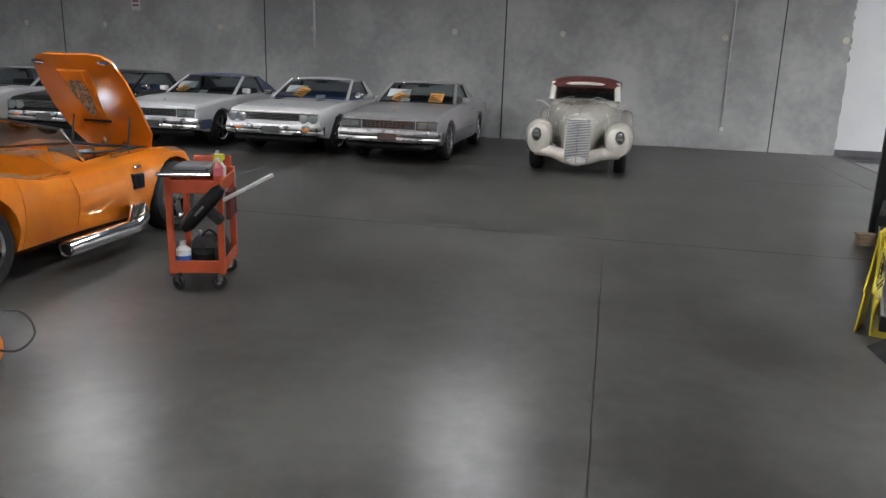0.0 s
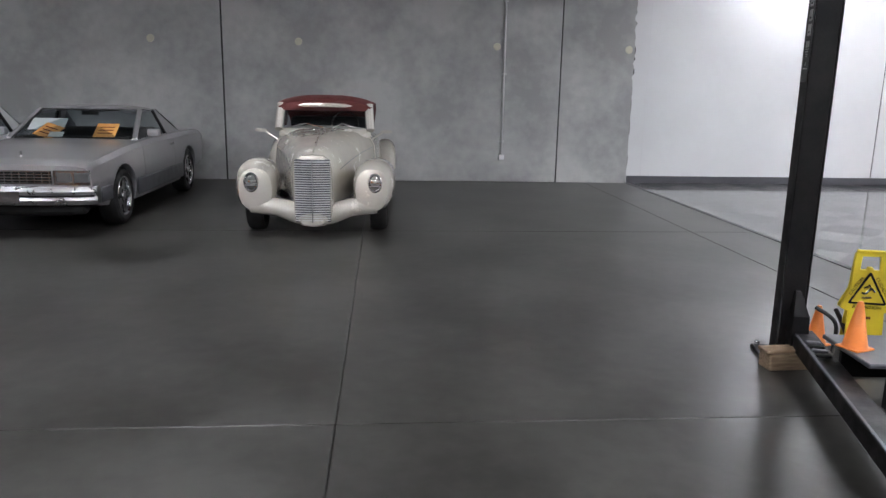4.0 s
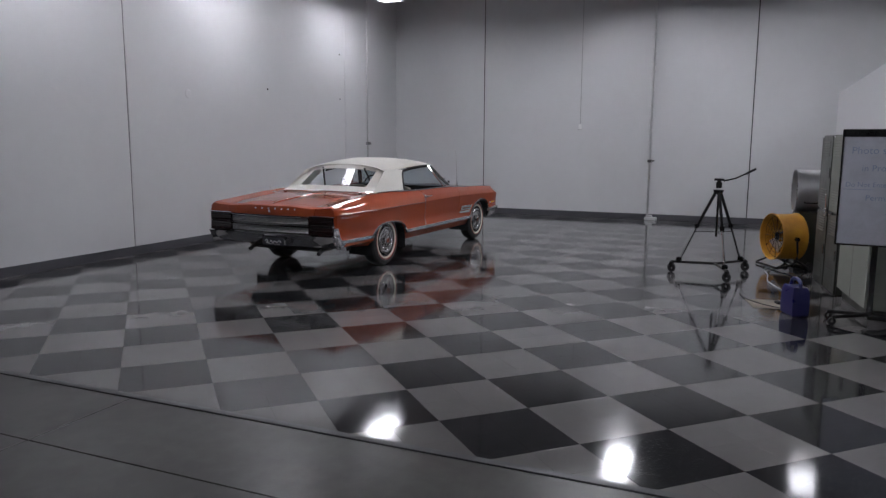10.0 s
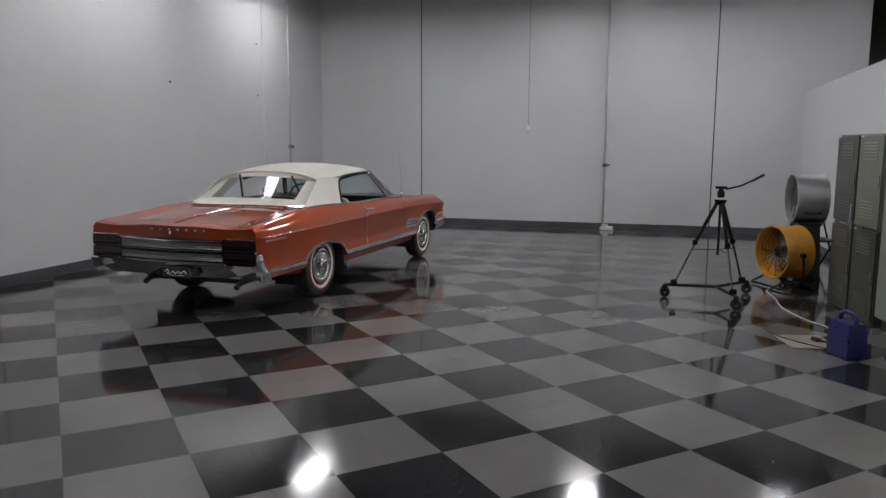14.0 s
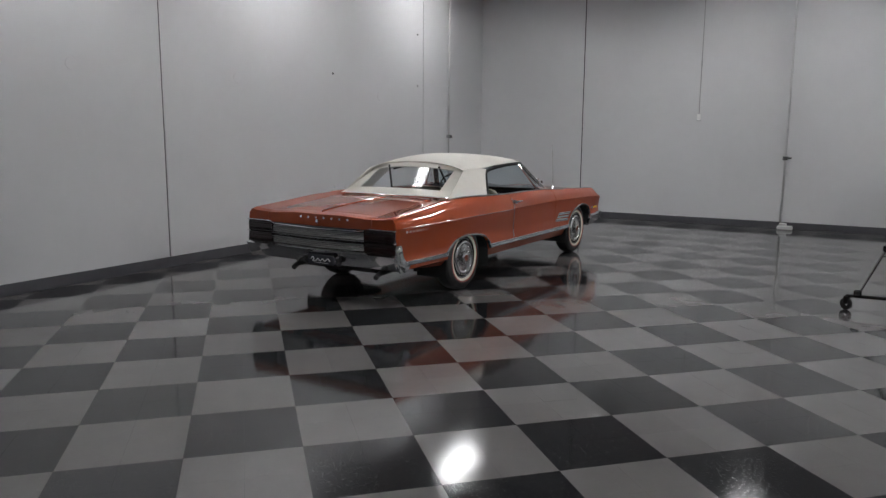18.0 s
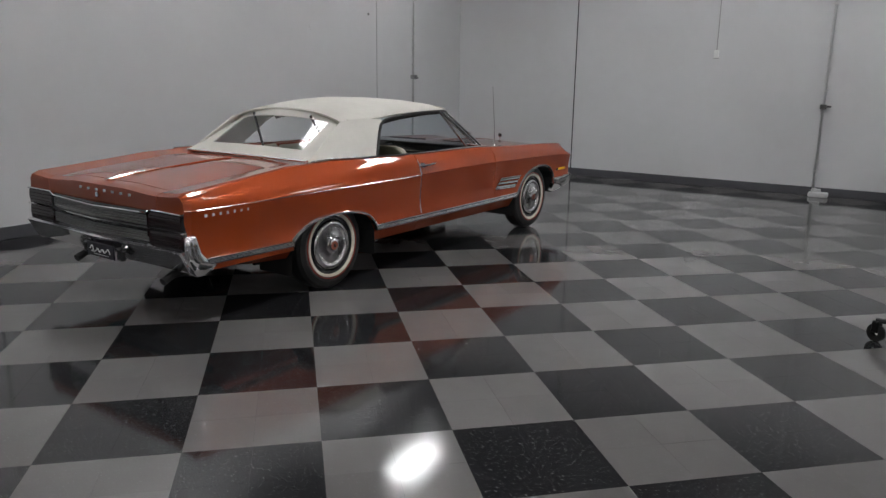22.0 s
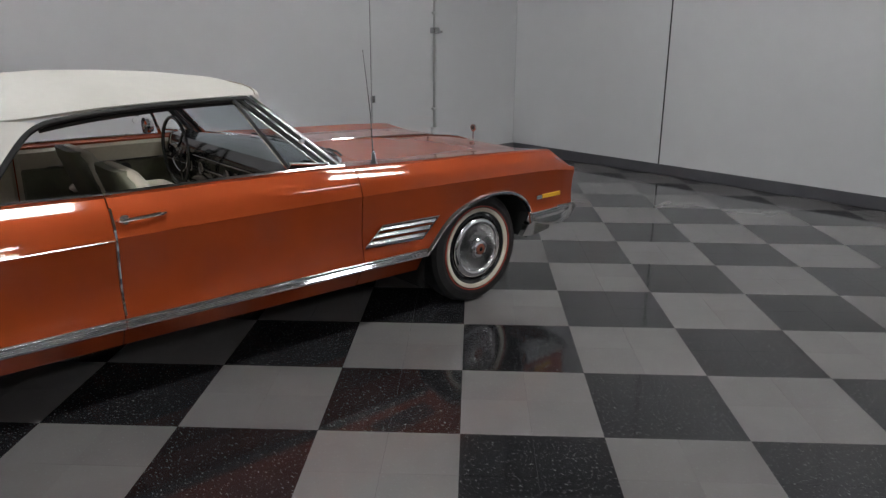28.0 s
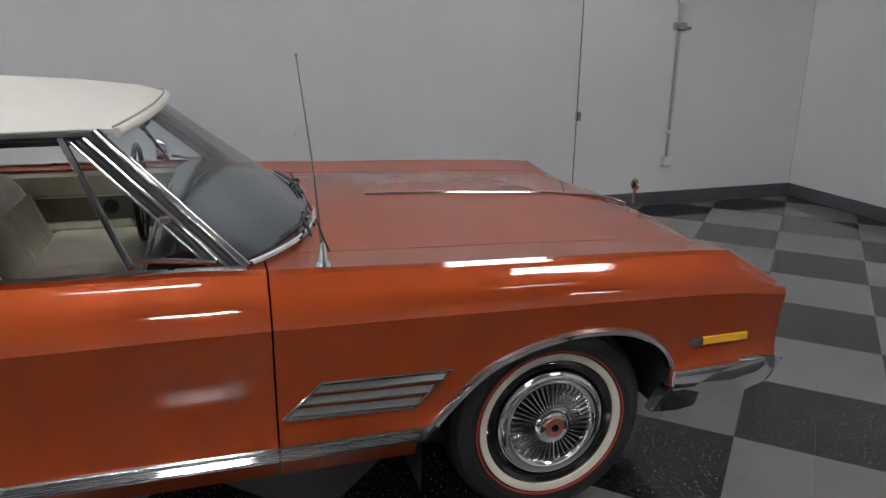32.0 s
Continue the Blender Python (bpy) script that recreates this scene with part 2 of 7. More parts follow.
# concrete slabs between saw cuts
xs = [-24, -18.0, -12.8, -7.6, -2.43, 1.38, XE - 0.0]
ys = [-17, -12.3, -7.2, -2.04, 2.87, YL]
for i in range(len(xs) - 1):
    for j in range(len(ys) - 1):
        g = 0.0025
        tagged(part("slab", box(xs[i] + g, ys[j] + g, -0.2, xs[i + 1] - g, ys[j + 1] - g, 0, 0.004), M_floor, floor), kind="")
part("slab", box(XE + 0.0035, -17, -0.2, 20, -9.0, 0, 0.004), M_floor, floor)

wall_north = fixed("wall_north", box(-24, YL + 0.02, -0.1, XF + 0.3, YL + 0.3, ZC), M_dark)
cuts = [-24, -16.2, -10.66, -4.89, 0.858]
for a, b in zip(cuts, cuts[1:]):
    part("panel", box(a + 0.012, YL, 0, b - 0.012, YL + 0.25, ZC, 0.008), M_concrete, wall_north)
part("panel", box(0.87, YL, 0, 2.15, YL + 0.25, ZC), M_concrete, wall_north)
# painted panels: a thin coat of paint stands proud of the bare concrete
rng = random.Random(4)
bm = bmesh.new()
edge = [(2.15 + (rng.uniform(-0.035, 0.02) if z > 1.75 else rng.uniform(-0.008, 0.008)), z) for z in [i * 0.06 for i in range(int(ZC / 0.06))]]
v0 = [bm.verts.new((x, YL - 0.003, z)) for x, z in edge]
v1 = [bm.verts.new((2.4, YL - 0.003, z)) for x, z in edge]
for i in range(len(edge) - 1):
    bm.faces.new((v0[i], v1[i], v1[i + 1], v0[i + 1]))
part("paint_edge", bm, M_white, wall_north)
for a, b in ((2.4, 6.77), (6.79, 12.86), (12.872, XF)):
    part("panel", box(a, YL - 0.003, 0, b, YL + 0.25, ZC, 0.003), M_white, wall_north)
for x, m in ((-16.2, M_seal), (-10.66, M_seal), (-4.89, M_seal), (0.864, M_seal), (6.78, M_sealgrey), (12.866, M_sealgrey)):
    part("sealant", box(x - 0.014, YL + 0.006, 0, x + 0.014, YL + 0.022, ZC), m, wall_north)
# patched lifting points in the bare wall
for x in (-17.28, -14.99, -11.82, -9.42, -6.04, -3.63, -0.27, 2.04):
    bm = bmesh.new()
    bmesh.ops.create_cone(bm, cap_ends=True, segments=20, radius1=0.066, radius2=0.058, depth=0.012, matrix=pose(x, YL - 0.004, 2.32, 90))
    for v in bm.verts:
        v.co.x += noise.noise(v.co * 9) * 0.01
        v.co.z += noise.noise(v.co * 9 + Vector((5, 0, 0))) * 0.012
    part("patch", bm, M_dot, wall_north)
# bolt holes and filled dents in the painted wall
for x, z, r in ((10.1, 2.63, 0.02), (12.66, 2.59, 0.02), (12.66, 3.53, 0.02), (10.11, 0.83, 0.03), (10.39, 0.8, 0.03)):
    bm = bmesh.new()
    bmesh.ops.create_cone(bm, cap_ends=True, segments=10, radius1=r, radius2=r * 0.8, depth=0.008, matrix=pose(x, YL - 0.006, z, 90))
    part("hole", bm, M_seal if r < 0.03 else M_conduit, wall_north)
for x, z in ((5.6, 2.4), (8.02, 2.42), (11.4, 2.33)):
    bm = bmesh.new()
    bmesh.ops.create_cone(bm, cap_ends=True, segments=18, radius1=0.07, radius2=0.062, depth=0.006, matrix=pose(x, YL - 0.005, z, 90))
    part("patch", bm, M_white, wall_north)

wall_east = fixed("wall_east", box(XF + 0.02, -3.2, -0.1, XF + 0.3, YL + 0.3, ZC), M_dark)
for a, b in ((-3.2, -0.66), (-0.64, 5.25), (5.27, YL)):
    part("panel", box(XF, a, 0, XF + 0.25, b, ZC, 0.003), M_white, wall_east)
for y in (-0.65, 5.26):
    part("sealant", box(XF + 0.004, y - 0.014, 0, XF + 0.02, y + 0.014, ZC), M_seal, wall_east)
# recess walls, in the olive darkened for poor light
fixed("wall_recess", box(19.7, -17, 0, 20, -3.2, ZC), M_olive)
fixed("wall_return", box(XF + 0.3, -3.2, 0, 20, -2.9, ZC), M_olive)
# south and west walls are out of view, put in to close the room
fixed("wall_south", box(-24, -17.3, 0, 20, -17, ZC), M_concrete)
fixed("wall_west", box(-24.3, -17.3, 0, -24, YL + 0.3, ZC), M_concrete)
fixed("partition_wall", box(4.6, -2.34, 0, XF, -2.2, 2.68, 0.004), M_white)
# ceiling unseen: its height and tone are assumed, for the bounced light
fixed("ceiling", box(-24.3, -17.3, ZC, 20, YL + 0.3, ZC + 0.2), M_ceiling)


def skirting(name, x0, y0, x1, y1):
    bm = box(x0, y0, 0, x1, y1, 0.13, 0.004)
    return fixed(name, bm, M_base)


skirting("baseboard", 2.15, YL - 0.016, XF, YL - 0.005)
skirting("baseboard", XF - 0.012, -2.2, XF - 0.002, YL - 0.018)
skirting("baseboard", 4.6, -2.198, XF - 0.014, -2.188)

# dark border course and edge strip of the tiled floor
tiled = fixed("tiled_floor", box(XE + 0.03, -9.0, -0.2, 20, YL, -0.003), M_grout)
fixed("edge_strip", box(XE, -1.24, -0.05, XE + 0.06, YL, 0.006, 0.003), M_strip)
fixed("edge_strip", box(0.92, -1.3, -0.05, XE + 0.06, -1.243, 0.006, 0.003), M_strip)
south = fixed("tiled_apron", box(0.92, -9.0, -0.05, XE + 0.028, -1.302, 0.003), M_tdark)


# conduits and cords on the walls
def conduit(name, x, y, z0, z1, wall, valve=None, label="", foot=False, r=0.018):
    t = thing(name, x, y, z0, 0, label, "conduit")
    bm = bmesh.new()
    bmesh.ops.create_cone(bm, cap_ends=True, segments=10, radius1=r, radius2=r, depth=z1 - z0, matrix=Matrix.Translation((0, 0, (z1 - z0) / 2)))
    part("pipe", bm, M_conduit, t, smooth=True)
    for z in (0.25, 1.4, 2.6, 3.8):
        if z0 + z < z1:
            part("clamp", box(-0.035 if wall == "n" else -0.02, -0.02 if wall == "n" else -0.035, z, 0.035 if wall == "n" else 0.02, 0.02 if wall == "n" else 0.035, z + 0.025, 0.004), M_conduit, t)
    if foot:
        part("elbow_box", box(-0.045, -0.03, -0.06, 0.045, 0.03, 0.03, 0.008), M_conduit, t)
    if valve is not None:
        part("junction", box(-0.05, -0.05, valve - z0 - 0.04, 0.05, 0.045, valve - z0 + 0.03, 0.01), M_dullchrome, t)
        bm = bmesh.new()
        bmesh.ops.create_cone(bm, cap_ends=True, segments=10, radius1=0.02, radius2=0.014, depth=0.09, matrix=pose(0.06, -0.02, valve - z0 - 0.02, 0, 90, 0) if wall == "n" else pose(-0.02, -0.06, valve - z0, 90))
        part("spigot", bm, M_dullchrome, t)
    return t


conduit("conduit", -0.14, YL - 0.021, 0.45, ZC, "n", None, "grey steel conduit with an elbow box on the bare concrete wall", True)
conduit("conduit", -9.4, YL - 0.021, 1.9, ZC, "n", None, "thin pale conduit running up the bare concrete wall", r=0.03)
conduit("conduit", 13.83, YL - 0.03, 0.44, ZC, "n", 1.65, "white painted pipe with a metal tap on the white wall", True, r=0.017)
conduit("conduit", XF - 0.03, 1.38, 0.1, ZC, "e", 1.3, "white painted pipe with a metal tap on the white wall", r=0.017)
t = thing("cable_clip", 12.866, YL - 0.02, 0.87, 0, "small grey clip on the wall joint", "clip")
part("clip", box(-0.02, -0.03, -0.04, 0.02, 0.016, 0.04, 0.006), M_dullchrome, t)
t = thing("drain_stand", XF - 0.09, 1.3, 0, 0, "white painted block under the wall pipe", "pipe foot")
part("foot", box(-0.07, -0.13, 0.0, 0.06, 0.13, 0.07, 0.012), M_conduit, t)
part("stub", box(-0.03, -0.03, 0.05, 0.03, 0.1, 0.12, 0.01), M_conduit, t)
t = thing("pull_cord_switch", XF - 0.025, 2.94, 2.0, 0, "white pull switch hanging on a thin cord against the wall", "switch")
bm = bmesh.new()
bmesh.ops.create_cone(bm, cap_ends=True, segments=8, radius1=0.006, radius2=0.006, depth=ZC - 2.05, matrix=Matrix.Translation((0, 0, (ZC - 2.0) / 2 + 0.05)))
part("cord", bm, M_cord, t)
part("switch_box", box(-0.022, -0.035, -0.02, 0.022, 0.035, 0.1, 0.012, seg=2), M_switch, t)
part("switch_lip", box(-0.024, -0.038, -0.026, 0.02, 0.038, -0.016, 0.004), M_cord, t)
for z in (1.0, 1.06):
    part("bead", box(-0.012, -0.012, z, 0.012, 0.012, z + 0.03, 0.006), M_cord, t)
# a small notice high on the bare wall
t = thing("wall_sign", -14.08, YL - 0.006, 2.66, 0, "small white paper notice with red print on concrete", "sign")
part("sheet", box(-0.12, -0.004, 0, 0.12, 0.004, 0.34), M_ink, t)
part("print", box(-0.08, -0.006, 0.1, 0.08, -0.0042, 0.14), M_badge, t)
part("print", box(-0.08, -0.006, 0.2, 0.08, -0.0042, 0.24), M_badge, t)


# high-bay lamps
def high_bay(name, M_tube):
    t = thing(name, 0, 0, 0, 0, "white four-tube fluorescent high-bay lamp hanging on wires", "ceiling lamp", "high-bay lamps")
    part("housing", box(-0.62, -0.2, 0.0, 0.62, 0.2, 0.06, 0.01), M_housing, t)
    # unseen side and end skirts, added to keep light off the upper walls
    for k in (-1, 1):
        part("light_skirt", box(-0.64, k * 0.222 - 0.004, -0.085, 0.64, k * 0.222 + 0.004, 0.05), M_housing, t)
        part("light_skirt_end", box(k * 0.636 - 0.004, -0.217, -0.085, k * 0.636 + 0.004, 0.217, 0.05), M_housing, t)
    for y in (-0.165, -0.055, 0.055, 0.165):
        part("tube", box(-0.57, y - 0.02, -0.065, 0.57, y + 0.02, -0.02), M_tube, t)
        for x in (-0.58, 0.58):
            part("lamp_holder", box(x - 0.01, y - 0.015, -0.055, x + 0.01, y + 0.015, 0.002), M_housing, t)
    for x in (-0.5, 0.5):
        bm = bmesh.new()
        bmesh.ops.create_cone(bm, cap_ends=True, segments=6, radius1=0.004, radius2=0.004, depth=ZC - 4.76, matrix=Matrix.Translation((x, 0, 0.06 + (ZC - 4.76) / 2)))
        part("wire", bm, M_dullchrome, t)
    return t


# the two at y -4.5 are unseen, added as fill beyond the partition
bright = [(12.8, 1.4), (8.8, 1.4), (4.8, 1.4), (8.8, -4.5), (4.8, -4.5)]
# floor reflections place (-4.2, 1.0) and (-10.1, 0.0); the rest are added to brighten
dim = [(-4.4, -4.6), (-9.8, -4.6), (-15.2, -4.6), (1.0, -4.6), (-4.2, 1.0), (-10.1, 0.0), (-15.4, 0.0), (-4.4, -9.8), (-9.8, -9.8), (1.0, -9.8), (-15.2, -9.8), (-21.0, -2.0), (-20.0, -7.0), (-4.4, -14.6), (-9.8, -14.6), (1.0, -14.6)]
for spots, tube in ((bright, M_lamp), (dim, M_lamp_dim)):
    first = high_bay("high_bay_lamp", tube)
    first.matrix_basis = pose(*spots[0], 4.7)
    for x, y in spots[1:]:
        copy_thing(first, pose(x, y, 4.7))
aged = high_bay("high_bay_lamp", M_lamp_aged)
aged.matrix_basis = pose(12.45, 6.5, 4.7)
# the lamp at (17.0, -8.0) is unseen, added to lift the olive recess
for x, y in ((8.7, 6.5), (5.1, 6.6), (17.0, -8.0)):
    copy_thing(aged, pose(x, y, 4.7))
high_bay("high_bay_lamp", M_lamp_weak).matrix_basis = pose(13.4, -1.95, 4.7)


# ---- mesh tools for vehicles ----
def solid_from(ob_bm):
    me = bpy.data.meshes.new("tmp")
    ob_bm.to_mesh(me)
    ob_bm.free()
    return new("tmp", me)


def carve(bm, cutters):
    """bm less every cutter, as a bmesh."""
    base = solid_from(bm)
    cut = [solid_from(c) for c in cutters]
    for c in cut:
        mod = base.modifiers.new("cut", "BOOLEAN")
        mod.operation, mod.object, mod.solver = "DIFFERENCE", c, "EXACT"
    dg = bpy.context.evaluated_depsgraph_get()
    me = bpy.data.meshes.new_from_object(base.evaluated_get(dg))
    out = bmesh.new()
    out.from_mesh(me)
    for o in (base, *cut):
        d = o.data
        bpy.data.objects.remove(o)
        bpy.data.meshes.remove(d)
    bpy.data.meshes.remove(me)
    return out


def crisp(bm, degrees=28):
    """Smooth shading, with edges sharper than the angle kept sharp."""
    lim = radians(degrees)
    for f in bm.faces:
        f.smooth = True
    for e in bm.edges:
        if len(e.link_faces) == 2 and e.calc_face_angle(0) > lim:
            e.smooth = False
    return bm


def slice_off(bm, co, no):
    """A copy of bm on the side of the plane that its normal points away from, closed again."""
    out = bm.copy()
    r = bmesh.ops.bisect_plane(out, geom=out.verts[:] + out.edges[:] + out.faces[:], plane_co=co, plane_no=no, clear_outer=True)
    edges = [e for e in r["geom_cut"] if isinstance(e, bmesh.types.BMEdge)]
    try:
        bmesh.ops.holes_fill(out, edges=edges, sides=0)
    except Exception:
        pass
    return out


def region(bm, *planes):
    out = bm.copy()
    for co, no in planes:
        nxt = slice_off(out, co, no)
        out.free()
        out = nxt
    return out


def prism(points, y0, y1):
    """A polygon in x and z, drawn out along y."""
    bm = bmesh.new()
    a = [bm.verts.new((x, y0, z)) for x, z in points]
    b = [bm.verts.new((x, y1, z)) for x, z in points]
    bm.faces.new(a)
    bm.faces.new(b[::-1])
    n = len(points)
    for i in range(n):
        bm.faces.new((a[i], b[i], b[(i + 1) % n], a[(i + 1) % n]))
    bmesh.ops.recalc_face_normals(bm, faces=bm.faces)
    return bm


def loft(sections, closed=True, caps=True):
    """A skin over rows of points of equal length."""
    bm = bmesh.new()
    rows = [[bm.verts.new(p) for p in s] for s in sections]
    n = len(rows[0])
    for r0, r1 in zip(rows, rows[1:]):
        for i in range(n if closed else n - 1):
            j = (i + 1) % n
            bm.faces.new((r0[i], r0[j], r1[j], r1[i]))
    if caps:
        bm.faces.new(rows[0][::-1])
        bm.faces.new(rows[-1])
    bmesh.ops.recalc_face_normals(bm, faces=bm.faces)
    return bm


def lathe(profile, segments=48, axis="y"):
    """A profile of (radius, offset) turned about the y axis."""
    bm = bmesh.new()
    rings = []
    for r, o in profile:
        rings.append([bm.verts.new((r * math.cos(2 * math.pi * k / segments), o, r * math.sin(2 * math.pi * k / segments))) for k in range(segments)])
    for a, b in zip(rings, rings[1:]):
        for k in range(segments):
            bm.faces.new((a[k], a[(k + 1) % segments], b[(k + 1) % segments], b[k]))
    bmesh.ops.recalc_face_normals(bm, faces=bm.faces)
    return bm


def sweep(points, radius=0.01, sides=8, flat=1.0, closed=False):
    """A rod of elliptical section along points."""
    bm = bmesh.new()
    pts = [Vector(p) for p in points]
    rings = []
    up = Vector((0, 0, 1))
    for i, p in enumerate(pts):
        d = (pts[min(i + 1, len(pts) - 1)] - pts[max(i - 1, 0)]).normalized()
        a = d.cross(up)
        if a.length < 1e-3:
            a = d.cross(Vector((0, 1, 0)))
        a.normalize()
        b = a.cross(d)
        rr = radius[i] if isinstance(radius, (list, tuple)) else radius
        rings.append([bm.verts.new(p + a * rr * math.cos(2 * math.pi * k / sides) + b * rr * flat * math.sin(2 * math.pi * k / sides)) for k in range(sides)])
    for r0, r1 in zip(rings, rings[1:]):
        for k in range(sides):
            bm.faces.new((r0[k], r0[(k + 1) % sides], r1[(k + 1) % sides], r1[k]))
    if not closed:
        bm.faces.new(rings[0][::-1])
        bm.faces.new(rings[-1])
    bmesh.ops.recalc_face_normals(bm, faces=bm.faces)
    return bm


def ribbon(points, width, thick, up=(0, 0, 1), out=(0, -1, 0)):
    """A flat strip along points: width along up, thickness along out."""
    u, o = Vector(up), Vector(out)
    secs = []
    for p in points:
        p = Vector(p)
        secs.append([p - u * width / 2, p + u * width / 2, p + u * width * 0.42 + o * thick, p - u * width * 0.42 + o * thick])
    return loft(secs)


def smoothline(keys, n):
    """n points on a smooth curve through keys."""
    out = []
    m = len(keys) - 1
    K = [Vector(k) for k in keys]
    for i in range(n):
        u = i * m / (n - 1)
        k = min(int(u), m - 1)
        f = u - k
        p0, p1, p2, p3 = K[max(k - 1, 0)], K[k], K[k + 1], K[min(k + 2, m)]
        out.append(0.5 * ((2 * p1) + (p2 - p0) * f + (2 * p0 - 5 * p1 + 4 * p2 - p3) * f * f + (3 * p1 - p0 - 3 * p2 + p3) * f ** 3))
    return out


def joined(*bms):
    out = bmesh.new()
    for b in bms:
        me = bpy.data.meshes.new("t")
        b.to_mesh(me)
        b.free()
        out.from_mesh(me)
        bpy.data.meshes.remove(me)
    return out


def mirrored(bm):
    """A copy on the other side of the car."""
    out = bm.copy()
    for v in out.verts:
        v.co.y = -v.co.y
    bmesh.ops.reverse_faces(out, faces=out.faces)
    return out


def wheel(name, parent, x, y, z, r, width, side, tyre_m, kind):
    """A road wheel; side -1 faces -y. kind picks the look of the cap."""
    w = new(name)
    w.parent = parent
    w.matrix_basis = pose(x, y, z, 0, 0, 0 if side < 0 else 180)
    h = width / 2
    part("tyre", crisp(lathe([(r * 0.66, -h * 0.72), (r * 0.7, -h * 0.93), (r * 0.82, -h * 1.0), (r * 0.93, -h * 0.86), (r * 0.985, -h * 0.62), (r, -h * 0.3), (r, h * 0.3), (r * 0.985, h * 0.62), (r * 0.93, h * 0.9), (r * 0.66, h * 0.8)], 56)), tyre_m, w)
    if kind == "whitewall":
        part("whitewall", crisp(lathe([(r * 0.652, -h * 0.86), (r * 0.657, -h * 0.95), (r * 0.69, -h * 1.0), (r * 0.72, -h * 1.0), (r * 0.724, -h * 0.95)], 64)), M_wwall, w, "cream whitewall band")
        part("red_stripe", crisp(lathe([(r * 0.742, -h * 0.955), (r * 0.744, -h * 1.005), (r * 0.758, -h * 1.012), (r * 0.762, -h * 0.96)], 64)), M_redline, w, "thin red stripe")
        part("rim", crisp(lathe([(r * 0.5, -h * 0.3), (r * 0.57, -h * 0.84), (r * 0.6, -h * 0.82), (r * 0.635, -h * 0.9), (r * 0.655, -h * 0.88), (r * 0.67, -h * 0.6)], 56)), M_gloss, w)
        cap = part("wheel_cover", crisp(lathe([(r * 0.542, -h * 0.74), (r * 0.542, -h * 0.86), (r * 0.532, -h * 0.93), (r * 0.51, -h * 0.985), (r * 0.482, -h * 1.015), (r * 0.452, -h * 1.01), (r * 0.428, -h * 0.97), (r * 0.412, -h * 0.9), (r * 0.405, -h * 0.78)], 64), 40), M_chrome, w, "chrome wheel cover with many fins")
        part("dish", crisp(lathe([(r * 0.408, -h * 0.76), (r * 0.28, -h * 0.7), (r * 0.0001, -h * 0.72)], 32)), M_dish, cap, "dark recessed dish")
        for k in range(44):
            a = 2 * math.pi * k / 44
            fin = bmesh.new()
            c, s = math.cos(a), math.sin(a)
            rows_f = []
            for rad, crest, foot, wd in ((0.15, -1.1, -0.8, 0.0028), (0.21, -1.0, -0.76, 0.0036), (0.3, -0.93, -0.74, 0.0048), (0.412, -0.92, -0.76, 0.0062)):
                rows_f.append([fin.verts.new((c * rad * r - s * dx, h * off, s * rad * r + c * dx)) for dx, off in ((-wd, foot), (-wd * 0.3, crest), (wd * 0.3, crest), (wd, foot))])
            for a0, a1 in zip(rows_f, rows_f[1:]):
                for q in range(3):
                    fin.faces.new((a0[q], a0[q + 1], a1[q + 1], a1[q]))
            bmesh.ops.recalc_face_normals(fin, faces=fin.faces)
            part("fin", fin, M_fin, cap)
        part("hub", crisp(lathe([(r * 0.185, -h * 0.8), (r * 0.182, -h * 1.06), (r * 0.165, -h * 1.12), (r * 0.15, -h * 1.12), (r * 0.145, -h * 1.16), (r * 0.12, -h * 1.2), (0.0001, -h * 1.2)], 32), 40), M_chrome, cap)
        part("badge", crisp(lathe([(r * 0.1, -h * 1.2), (r * 0.095, -h * 1.225), (0.0001, -h * 1.24)], 24)), M_badge, cap, "copper red centre badge")
        part("emblem", crisp(lathe([(r * 0.04, -h * 1.22), (r * 0.036, -h * 1.26), (0.0001, -h * 1.265)], 14)), M_gloss, cap)
    else:
        part("rim", crisp(lathe([(r * 0.6, h * 0.3), (r * 0.66, -h * 0.8), (r * 0.69, -h * 0.9), (r * 0.66, -h * 0.96), (r * 0.61, -h * 0.85), (r * 0.58, -h * 0.2)], 40)), M_chrome, w)
        n = 5 if kind == "spoke" else 10
        for k in range(n):
            a = 2 * math.pi * k / n
            c, s = math.cos(a), math.sin(a)
            wd = 0.055 * r / 0.33 if n == 5 else 0.03
            bm = bmesh.new()
            vs = []
            for rad in (0.1, 0.62):
                for dx in (-wd, wd):
                    for off in (-0.72, -0.45):
                        vs.append(bm.verts.new((c * rad * r - s * dx * (1 if rad < 0.3 else 0.8), h * off, s * rad * r + c * dx * (1 if rad < 0.3 else 0.8))))
            for f in ((0, 2, 6, 4), (1, 3, 7, 5), (0, 1, 5, 4), (2, 3, 7, 6), (4, 5, 7, 6), (0, 1, 3, 2)):
                bm.faces.new([vs[i] for i in f])
            bmesh.ops.recalc_face_normals(bm, faces=bm.faces)
            part("spoke", bm, M_dullchrome, w)
        part("drum", crisp(lathe([(r * 0.57, -h * 0.1), (0.0001, -h * 0.1)], 24)), M_dark, w)
        part("hub", crisp(lathe([(r * 0.17, -h * 0.4), (r * 0.16, -h * 0.8), (r * 0.1, -h * 0.9), (0.0001, -h * 0.9)], 20)), M_chrome, w)
    return w


# ---- the burnt orange convertible ----
car = thing("convertible_car", 9.04, 4.64, 0, -2.1, "burnt orange two-door convertible with a raised white soft top", "car")

